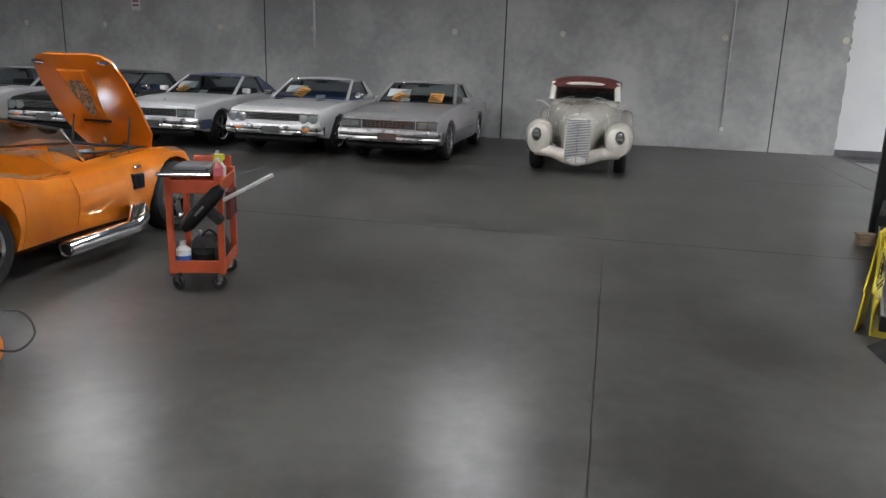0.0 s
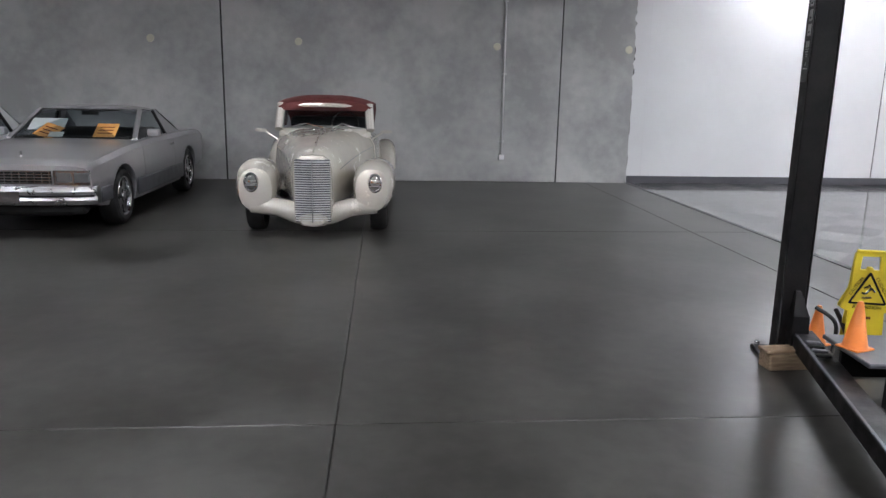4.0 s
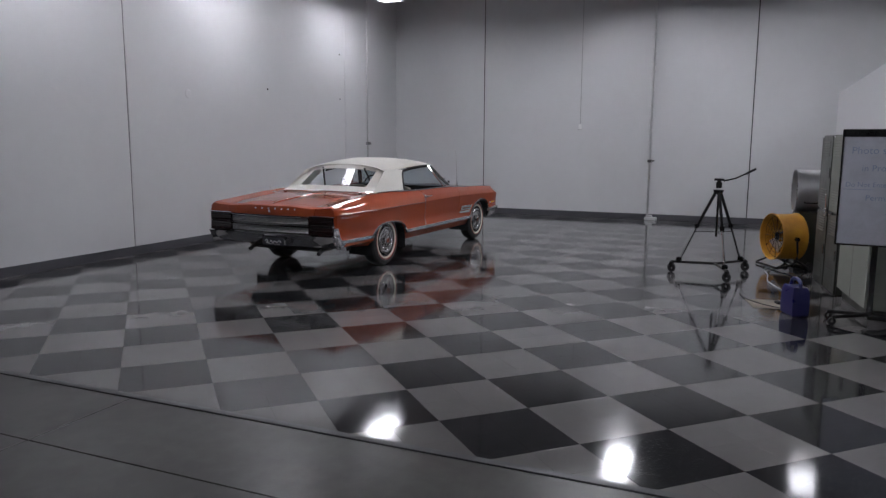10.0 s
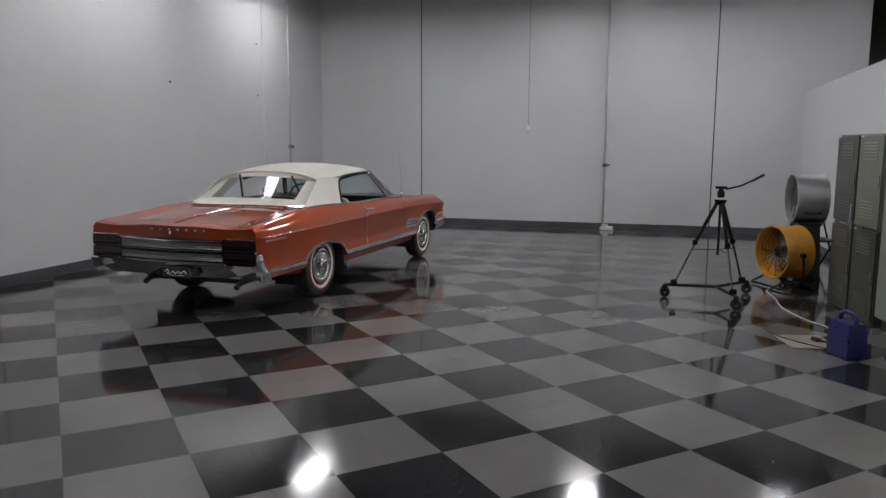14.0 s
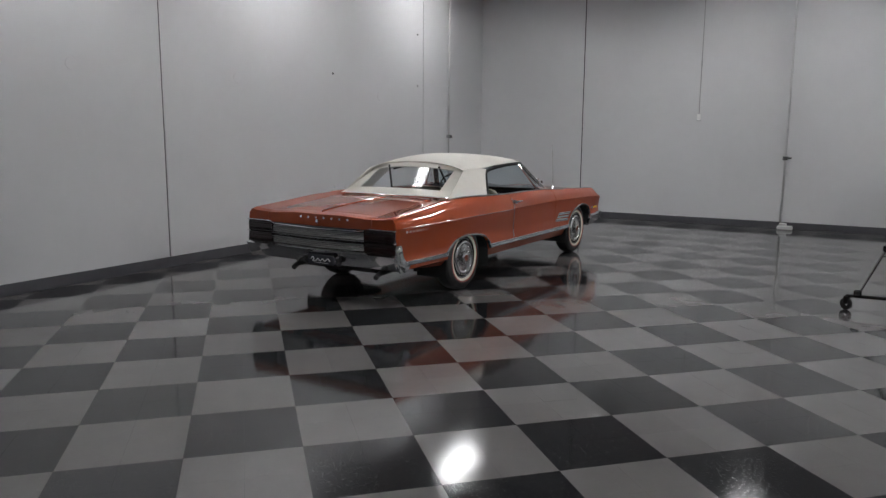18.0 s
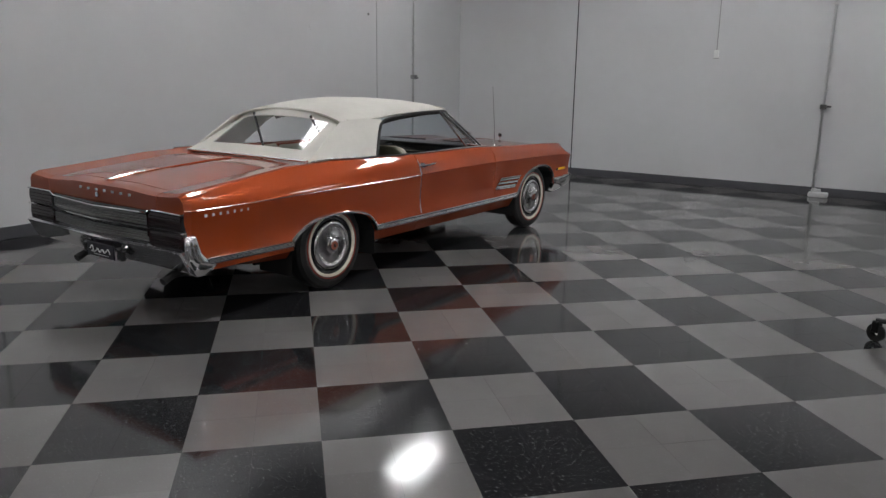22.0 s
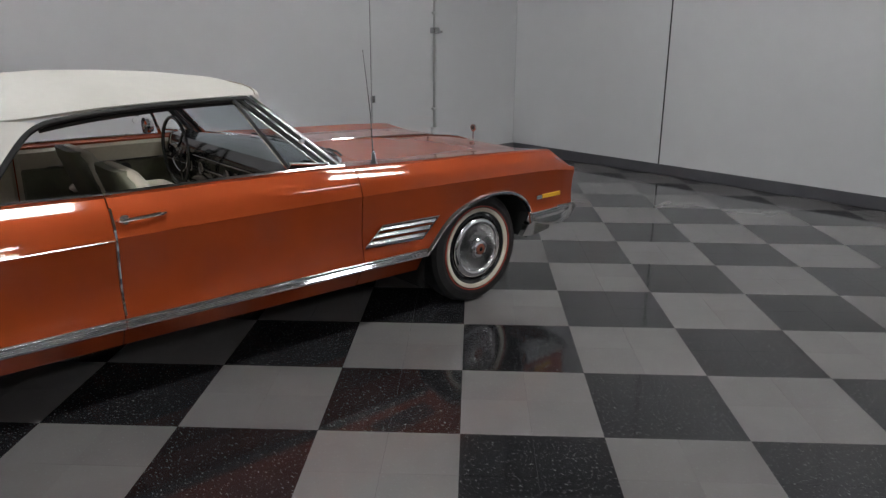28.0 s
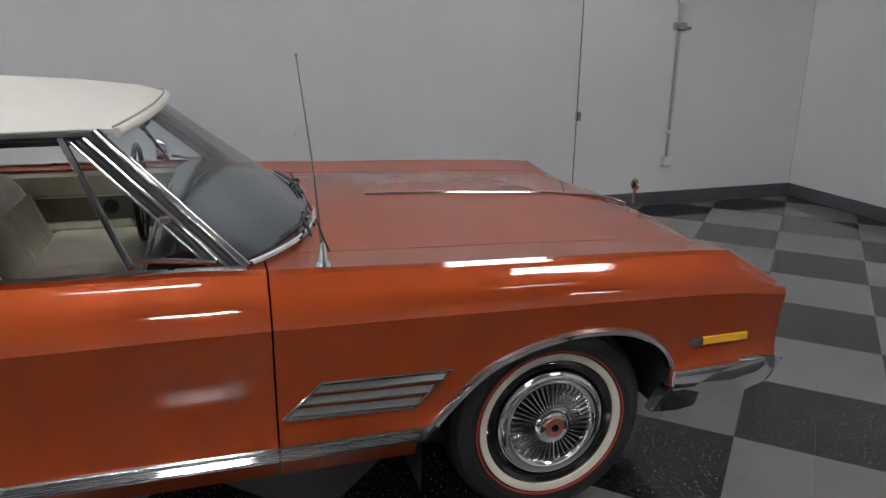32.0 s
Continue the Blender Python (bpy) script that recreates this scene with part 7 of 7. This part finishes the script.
M_ocable = material("orange_cable", (0.5, 0.1, 0.02), 0.5)


def locker(name, x, y, rz, w, d, h, z, m, label, louvres, split=True):
    t = thing(name, x, y, z, rz, label, "locker", "steel lockers")
    part("body", box(0, -w, 0, d, 0, h, 0.006), m, t)
    n = 2 if split else 1
    for k in range(n):
        z0, z1 = h * k / n + 0.012, h * (k + 1) / n - 0.012
        dr_ = part("door", box(-0.02, -w + 0.015, z0, 0.0, -0.015, z1, 0.004), m, t)
        for i in range(louvres):
            for zz in (z0 + 0.08 + i * 0.03, z1 - 0.08 - i * 0.03):
                part("louvre", loft([[(-0.021, -w * 0.8, zz), (-0.021, -w * 0.2, zz), (-0.021, -w * 0.2, zz + 0.014), (-0.021, -w * 0.8, zz + 0.014)], [(-0.028, -w * 0.78, zz), (-0.028, -w * 0.22, zz), (-0.022, -w * 0.2, zz + 0.012), (-0.022, -w * 0.8, zz + 0.012)]]), m, dr_)
        part("handle", box(-0.035, -w + 0.04, (z0 + z1) / 2 - 0.06, -0.02, -w + 0.06, (z0 + z1) / 2 + 0.06, 0.004), M_dullchrome, dr_)
    part("label_plate", box(-0.022, -0.1, h - 0.03, -0.0205, -0.03, h - 0.012), M_ink, t)
    return t


LRZ = -83
for col, (lx_, ly_) in enumerate(((8.95, -1.555), (8.355, -1.628))):
    locker("locker", lx_, ly_, LRZ, 0.59, 0.42, 0.89, 0.0, M_lockd, "dark steel locker with louvred door standing on the tiles", 6, False)
    # near upper locker takes the lighter copy: its lit end is in the colour
    locker("locker", lx_, ly_, LRZ, 0.59, 0.42, 0.89, 0.895, M_lockd if col == 0 else M_lock, "steel locker coloured lighter olive for its lit end, stacked on another" if col else "dark steel locker stacked on another locker", 6, False)
# wide pale cabinet behind the whiteboard
t = thing("storage_cabinet", 7.74, -1.72, 0, LRZ, "wide grey-green steel cabinet on a dark plinth", "cabinet")
part("body", box(0, -1.15, 0.1, 0.4, 0, 1.5, 0.006), M_pale, t)
part("plinth", box(0.03, -1.1, 0, 0.38, -0.05, 0.1, 0.004), M_lockd, t)
for k in range(2):
    d_ = part("door", box(-0.02, -0.57 * (k + 1) - 0.005, 0.115, 0.0, -0.57 * k - 0.012, 1.485, 0.004), M_pale, t)
    part("handle", box(-0.035, -0.57 + (0.03 if k == 0 else -0.05), 0.75, -0.02, -0.57 + (0.05 if k == 0 else -0.03), 0.9, 0.004), M_dullchrome, d_)
# hinge clasp where the stacked lockers meet
t = thing("locker_clasp", 8.38, -1.6, 0.84, LRZ, "bright steel clasp bolted across the lockers", "clasp")
part("bar", box(-0.012, -0.3, 0.04, 0.006, 0.3, 0.065, 0.003), M_dullchrome, t)
part("lock", box(-0.03, -0.06, 0.0, 0.0, 0.02, 0.1, 0.008), M_dullchrome, t)
part("pin", box(-0.03, -0.02, 0.08, -0.01, 0.0, 0.26, 0.005), M_satin, t)

# whiteboard on a wheeled stand
t = thing("whiteboard", 6.39, -1.86, 0, -96, "white board on a wheeled stand with faint blue handwriting", "whiteboard")
bd = part("board", box(-0.32, -0.012, 0.76, 0.32, 0.012, 1.8, 0.003), M_board, t, "white writing surface")
for x0, x1, z0, z1 in ((-0.335, -0.32, 0.745, 1.815), (0.32, 0.335, 0.745, 1.815), (-0.32, 0.32, 1.745, 1.815), (-0.32, 0.32, 0.745, 0.76)):
    part("frame", box(x0, -0.02, z0, x1, 0.02, z1, 0.003), M_gloss, t)
for txt, size, lx, lz in (("Photo session", 0.09, 0.0, 1.62), ("in Progress", 0.08, 0.02, 1.46), ("Do Not Enter without", 0.062, 0.0, 1.31), ("Permission", 0.075, 0.05, 1.19), ("Thanks", 0.075, 0.16, 1.02)):
    flat_text(txt, size, pose(lx, -0.0135, lz), t, M_marker)
part("underline", box(-0.3, -0.014, 1.265, -0.06, -0.0122, 1.269), M_marker, t)
part("tray_clip", box(0.18, -0.05, 0.73, 0.3, 0.0, 0.775, 0.006), M_bluebox, t)
part("column", box(-0.025, 0.0, 0.08, 0.025, 0.018, 0.75, 0.004), M_gloss, t)
for s in (-1, 1):
    part("foot", crisp(sweep([(0, -0.02, 0.11), (s * 0.34, 0.12, 0.075)], 0.018, 8)), M_lift, t)
    part("foot", crisp(sweep([(0, -0.02, 0.11), (s * 0.3, -0.14, 0.075)], 0.018, 8)), M_lift, t)
    for yy, xx in ((0.12, 0.34), (-0.14, 0.3)):
        part("caster", crisp(lathe([(0.02, 0.012), (0.036, 0.01), (0.036, -0.01), (0.02, -0.012)], 16)), M_black, t, m=pose(s * xx, yy, 0.036, 0, 0, 30))

# rolling video tripod
t = thing("tripod", 8.62, -0.38, 0, 0, "black video tripod with pan handle on a wheeled dolly", "tripod")
part("head", crisp(joined(box(-0.035, -0.035, 1.12, 0.035, 0.035, 1.2, 0.012), box(-0.05, -0.06, 1.215, 0.05, 0.06, 1.24, 0.006), lathe_at((0, 0, 1.2), 0.03, 0.02))), M_lift, t)
part("bowl", crisp(lathe([(0.03, 0.0), (0.06, -0.03), (0.065, -0.06), (0.0001, -0.06)], 18)), M_gloss, t, m=pose(0, 0, 1.04, -90))
part("pan_handle", crisp(sweep([(0.0, -0.05, 1.21), (0.02, -0.2, 1.25), (0.03, -0.42, 1.37)], 0.009, 8)), M_gloss, t)
part("handle_grip", crisp(sweep([(0.025, -0.3, 1.3), (0.03, -0.42, 1.37)], 0.014, 8)), M_black, t)
part("centre_column", crisp(sweep([(0, 0, 1.06), (0, 0, 0.5)], 0.014, 8)), M_gloss, t)
casters = [(0.02, 0.53), (0.5, -0.36), (-0.48, -0.17)]
for cx, cy in casters:
    leg = part("leg", crisp(sweep([(cx * 0.06, cy * 0.06, 1.07), (cx * 0.45, cy * 0.45, 0.62)], 0.019, 8)), M_lift, t)
    part("leg_tube", crisp(sweep([(cx * 0.42, cy * 0.42, 0.66), (cx * 0.82, cy * 0.82, 0.16)], 0.012, 8)), M_dullchrome, leg)
    part("leg_lock", box(-0.028, -0.028, -0.03, 0.028, 0.028, 0.03, 0.008), M_gloss, leg, m=Matrix.Translation((cx * 0.45, cy * 0.45, 0.63)))
    part("spreader", crisp(sweep([(0, 0, 0.56), (cx * 0.5, cy * 0.5, 0.55)], 0.006, 6)), M_gloss, t)
    part("dolly_arm", crisp(sweep([(0, 0, 0.15), (cx * 1.02, cy * 1.02, 0.14)], 0.017, 8)), M_lift, t)
    part("clamp", box(-0.035, -0.035, 0, 0.035, 0.035, 0.07, 0.012), M_gloss, t, m=Matrix.Translation((cx * 0.83, cy * 0.83, 0.14)))
    cs = part("caster", crisp(lathe([(0.025, 0.016), (0.058, 0.014), (0.06, 0.0), (0.058, -0.014), (0.025, -0.016)], 20)), M_black, t, m=pose(cx, cy, 0.06, 0, 0, 55))
    part("caster_fork", box(-0.024, -0.026, 0.0, 0.024, 0.026, 0.08, 0.008), M_lift, cs)


def drum_fan(name, x, y, z, rz, r, depth, m, label, stand):
    t = thing(name, x, y, 0, rz, label, "fan")
    part("drum", crisp(lathe([(r * 0.97, -depth / 2), (r, -depth / 2 - 0.008), (r + 0.012, -depth / 2), (r, -depth / 2 + 0.03), (r, depth / 2 - 0.03), (r + 0.012, depth / 2), (r, depth / 2 + 0.008), (r * 0.97, depth / 2), (r * 0.97, -depth / 2)], 44), 40), m, t, m=Matrix.Translation((0, 0, z)))
    for sgn in (-1, 1):
        for k in range(5):
            rr_ = r * (0.15 + 0.19 * k)
            part("guard_ring", sweep([(rr_ * math.cos(a), sgn * depth * 0.3, z + rr_ * math.sin(a)) for a in np.linspace(0, 2 * math.pi, 33)], 0.0025, 4, closed=True), M_lift, t)
        for k in range(6):
            a = math.pi * k / 6
            part("guard_spoke", sweep([(-r * 0.96 * math.cos(a), sgn * depth * 0.3, z - r * 0.96 * math.sin(a)), (r * 0.96 * math.cos(a), sgn * depth * 0.3, z + r * 0.96 * math.sin(a))], 0.004, 4), M_lift, t)
    hub = part("motor", crisp(lathe([(0.0001, -0.09), (0.06, -0.09), (0.07, -0.05), (0.07, 0.1), (0.0001, 0.1)], 20)), M_dullchrome, t, m=Matrix.Translation((0, 0, z)))
    for k in range(3):
        a = 2 * math.pi * k / 3 + 0.4
        bl = loft([[(0.06, -0.03, -0.05), (0.06, 0.03, 0.05), (0.06, 0.034, 0.05), (0.06, -0.026, -0.05)], [(r * 0.9, -0.05, -0.09), (r * 0.9, 0.02, 0.1), (r * 0.9, 0.024, 0.1), (r * 0.9, -0.046, -0.09)]])
        part("blade", crisp(bl), M_galv, hub, m=pose(0, 0, 0, 0, math.degrees(a), 0))
    if stand:
        for s in (-1, 1):
            part("stand", crisp(sweep(smoothline([(s * (r + 0.03), 0, z), (s * (r + 0.03), 0, 0.12), (s * (r - 0.02), -0.2, 0.03), (s * (r - 0.1), -0.22, 0.022)], 16), 0.014, 8)), M_lift, t)
            part("stand", crisp(sweep(smoothline([(s * (r + 0.03), 0, 0.14), (s * (r - 0.02), 0.2, 0.03), (s * (r - 0.1), 0.22, 0.022)], 12), 0.014, 8)), M_lift, t)
            part("pivot", crisp(lathe([(0.03, 0.02), (0.03, -0.02), (0.0001, -0.024)], 12)), M_gloss, t, m=pose(s * (r + 0.03), 0, z, 0, 0, 90 * -s))
            part("wheel", crisp(lathe([(0.02, 0.014), (0.05, 0.012), (0.05, -0.012), (0.02, -0.014)], 16)), M_black, t, m=pose(s * (r - 0.02), 0.22, 0.05, 0, 0, 90))
        for yy in (-0.22, 0.22):
            part("cross_bar", crisp(sweep([(-r + 0.08, yy, 0.024), (r - 0.08, yy, 0.024)], 0.014, 8)), M_lift, t)
    return t


drum_fan("drum_fan", 9.72, -1.2, 0.42, -152, 0.31, 0.34, M_amberfan, "yellow-orange drum fan on a black tube stand", True)
t2 = drum_fan("drum_fan", 10.3, -1.5, 1.02, -174, 0.3, 0.36, M_galv, "galvanised drum fan standing above another on a dark base", False)
part("pedestal", crisp(loft([[(-0.2, -0.16, 0), (0.2, -0.16, 0), (0.2, 0.16, 0), (-0.2, 0.16, 0)], [(-0.2, -0.12, 0.68), (0.2, -0.12, 0.68), (0.2, 0.12, 0.68), (-0.2, 0.12, 0.68)], [(-0.22, -0.14, 0.74), (0.22, -0.14, 0.74), (0.22, 0.14, 0.74), (-0.22, 0.14, 0.74)]])), M_lockd, t2)
part("rim_handle", sweep(smoothline([(0.27, -0.08, 0.88), (0.32, -0.08, 0.87), (0.32, 0.08, 0.87), (0.27, 0.08, 0.88)], 12), 0.01, 6), M_gloss, t2)

# blue jump starter, its leads, a sheet of card and a floor cable
t = thing("jump_starter", 6.6, -1.24, 0, 22, "blue plastic jump starter with a carry handle on the tiles", "jump starter")
part("case", crisp(loft([[(-0.13 * k, -0.08 * k, z), (0.13 * k, -0.08 * k, z), (0.13 * k, 0.08 * k, z), (-0.13 * k, 0.08 * k, z)] for z, k in ((0.0, 0.86), (0.02, 1.0), (0.12, 1.03), (0.24, 0.98), (0.29, 0.85))]), 25), M_bluebox, t)
part("handle", crisp(sweep(smoothline([(-0.1, 0, 0.27), (-0.085, 0, 0.34), (0, 0, 0.365), (0.085, 0, 0.34), (0.1, 0, 0.27)], 16), 0.018, 10)), M_bluebox, t)
part("control_panel", box(-0.05, -0.092, 0.06, 0.07, -0.078, 0.2, 0.008), M_dark, t)
for k in range(4):
    part("marking", box(-0.02, -0.0945, 0.08 + k * 0.028, 0.04, -0.0915, 0.09 + k * 0.028), M_wwall, t)
part("clamp_lead", crisp(sweep(smoothline([(0.12, -0.05, 0.2), (0.17, -0.08, 0.1), (0.16, -0.1, 0.03), (0.2, -0.06, 0.012), (0.28, -0.02, 0.012)], 22), 0.009, 6)), M_ocable, t, "orange booster lead")
part("clamp_lead", crisp(sweep(smoothline([(0.12, 0.02, 0.2), (0.2, -0.02, 0.08), (0.24, -0.08, 0.012), (0.38, -0.1, 0.012), (0.44, -0.04, 0.012)], 22), 0.009, 6)), M_black, t)
part("clamp", box(0.42, -0.07, 0.0, 0.52, -0.02, 0.035, 0.01), M_black, t)
t = thing("cardboard_sheet", 7.0, -1.02, 0.0, 12, "flattened brown cardboard on the tiles", "cardboard")
part("sheet", box(-0.22, -0.2, 0.001, 0.22, 0.2, 0.006, 0.001), M_card2, t)
t = thing("extension_cable", 0, 0, 0, 0, "white extension cable snaking over the tiles", "cable")
part("cable", sweep(smoothline([(9.55, -1.05, 0.008), (9.3, -0.98, 0.008), (8.9, -1.02, 0.008), (8.4, -1.02, 0.008), (7.9, -1.15, 0.008), (7.6, -1.3, 0.008), (7.3, -1.35, 0.008)], 50), 0.007, 6), M_cable, t)
t = thing("power_cable", 0, 0, 0, 0, "dark power cable lying on the tiles", "cable")
part("cable", sweep(smoothline([(6.75, -1.2, 0.008), (6.95, -0.95, 0.008), (7.2, -0.78, 0.008), (7.5, -0.72, 0.008)], 30), 0.006, 6), M_black, t)
# folding chair behind the fans
t = thing("folding_chair", 10.95, -1.75, 0, 200, "dark folding steel chair with a white cloth on its seat", "chair")
part("seat", box(-0.2, -0.2, 0.43, 0.2, 0.2, 0.455, 0.01), M_lockd, t)
part("backrest", crisp(loft([[(-0.24, -0.2, 0.6), (-0.22, -0.2, 0.6), (-0.22, 0.2, 0.6), (-0.24, 0.2, 0.6)], [(-0.28, -0.21, 0.78), (-0.26, -0.21, 0.78), (-0.26, 0.21, 0.78), (-0.28, 0.21, 0.78)], [(-0.285, -0.16, 0.84), (-0.265, -0.16, 0.84), (-0.265, 0.16, 0.84), (-0.285, 0.16, 0.84)]])), M_lockd, t)
for s in (-1, 1):
    part("leg", crisp(sweep([(0.2, s * 0.2, 0.012), (-0.05, s * 0.2, 0.42), (-0.275, s * 0.2, 0.82)], 0.012, 8)), M_lift, t)
    part("leg", crisp(sweep([(-0.22, s * 0.18, 0.012), (0.12, s * 0.18, 0.43)], 0.012, 8)), M_lift, t)
t = thing("cloth", 10.98, -1.76, 0.455, 10, "white folded cloth lying on the chair", "cloth")
part("fold", crisp(loft([oval(x, 0, 0.02, 0.09 * r, 0.02 * r, 2.6, 14) for x, r in ((-0.12, 0.6), (-0.1, 0.95), (0.0, 1.0), (0.1, 0.95), (0.12, 0.6))])), M_clear, t)


# ---- tiles of the chequered floor ----
T = 0.305
R45 = Matrix.Rotation(radians(-45), 4, "Z")


def clip_tile(c, h):
    """The corners of a diagonal tile, cut to the tiled area."""
    pts = [Vector((c.x, c.y + h)), Vector((c.x - h, c.y)), Vector((c.x, c.y - h)), Vector((c.x + h, c.y))]
    for axis, sign, lim in ((0, 1, XE + 0.06), (0, -1, -XF + 0.012), (1, -1, -YL + 0.016), (1, 1, -9.0)):
        out = []
        for a, b in zip(pts, pts[1:] + pts[:1]):
            ia, ib = a[axis] * sign >= lim, b[axis] * sign >= lim
            if ia:
                out.append(a)
            if ia != ib:
                k = (lim * sign - a[axis]) / (b[axis] - a[axis])
                out.append(a + (b - a) * k)
        pts = out
        if len(pts) < 3:
            return []
    return pts


def tile_bm(pts, c):
    bm = bmesh.new()
    low = [bm.verts.new((p.x - c.x, p.y - c.y, -0.003)) for p in pts]
    top = [bm.verts.new((p.x - c.x, p.y - c.y, 0)) for p in pts]
    n = len(pts)
    bm.faces.new(top)
    for i in range(n):
        bm.faces.new((low[i], low[(i + 1) % n], top[(i + 1) % n], top[i]))
    return bm


shared = {}
far_dark, far_light = [], []
for i in range(-48, 60):
    for j in range(-48, 60):
        dark = (i // 2 + j // 2) % 2 == 1
        near = 4.2 < (R45 @ Vector(((i + 0.5) * T, (j + 0.5) * T, 0))).x < 12.2 and 0.3 < (R45 @ Vector(((i + 0.5) * T, (j + 0.5) * T, 0))).y < 3.6
        c = R45 @ Vector(((i + 0.5) * T, (j + 0.5) * T, 0))
        h = T * S2 - 0.0006
        pts = clip_tile(c, h)
        if not pts:
            continue
        whole = len(pts) == 4 and abs(pts[0].y - c.y - h) < 1e-6 and XE + 0.06 + h < c.x < XF - 0.012 - h and c.y < YL - 0.016 - h
        if near and whole:
            if dark not in shared:
                me = bpy.data.meshes.new("tile")
                b = tile_bm(pts, c)
                b.to_mesh(me)
                b.free()
                me.materials.append(M_tdark if dark else M_tlight)
                shared[dark] = me
            ob = new("tile", shared[dark])
            ob.parent = tiled
            ob.location = (c.x, c.y, random.uniform(0, 0.0004))
        else:
            (far_dark if dark else far_light).append((pts, c))
for name, lot, m in (("tile", far_dark, M_tdark), ("tile", far_light, M_tlight)):
    verts, faces = [], []
    for pts, c in lot:
        n = len(pts)
        k = len(verts)
        verts += [(p.x, p.y, -0.003) for p in pts] + [(p.x, p.y, 0.0002) for p in pts]
        faces.append(tuple(range(k + n, k + 2 * n)))
        faces += [(k + a, k + (a + 1) % n, k + n + (a + 1) % n, k + n + a) for a in range(n)]
    me = bpy.data.meshes.new(name)
    me.from_pydata(verts, [], faces)
    me.materials.append(m)
    ob = tagged(new("tile", me), kind="stuff")
    ob.parent = tiled
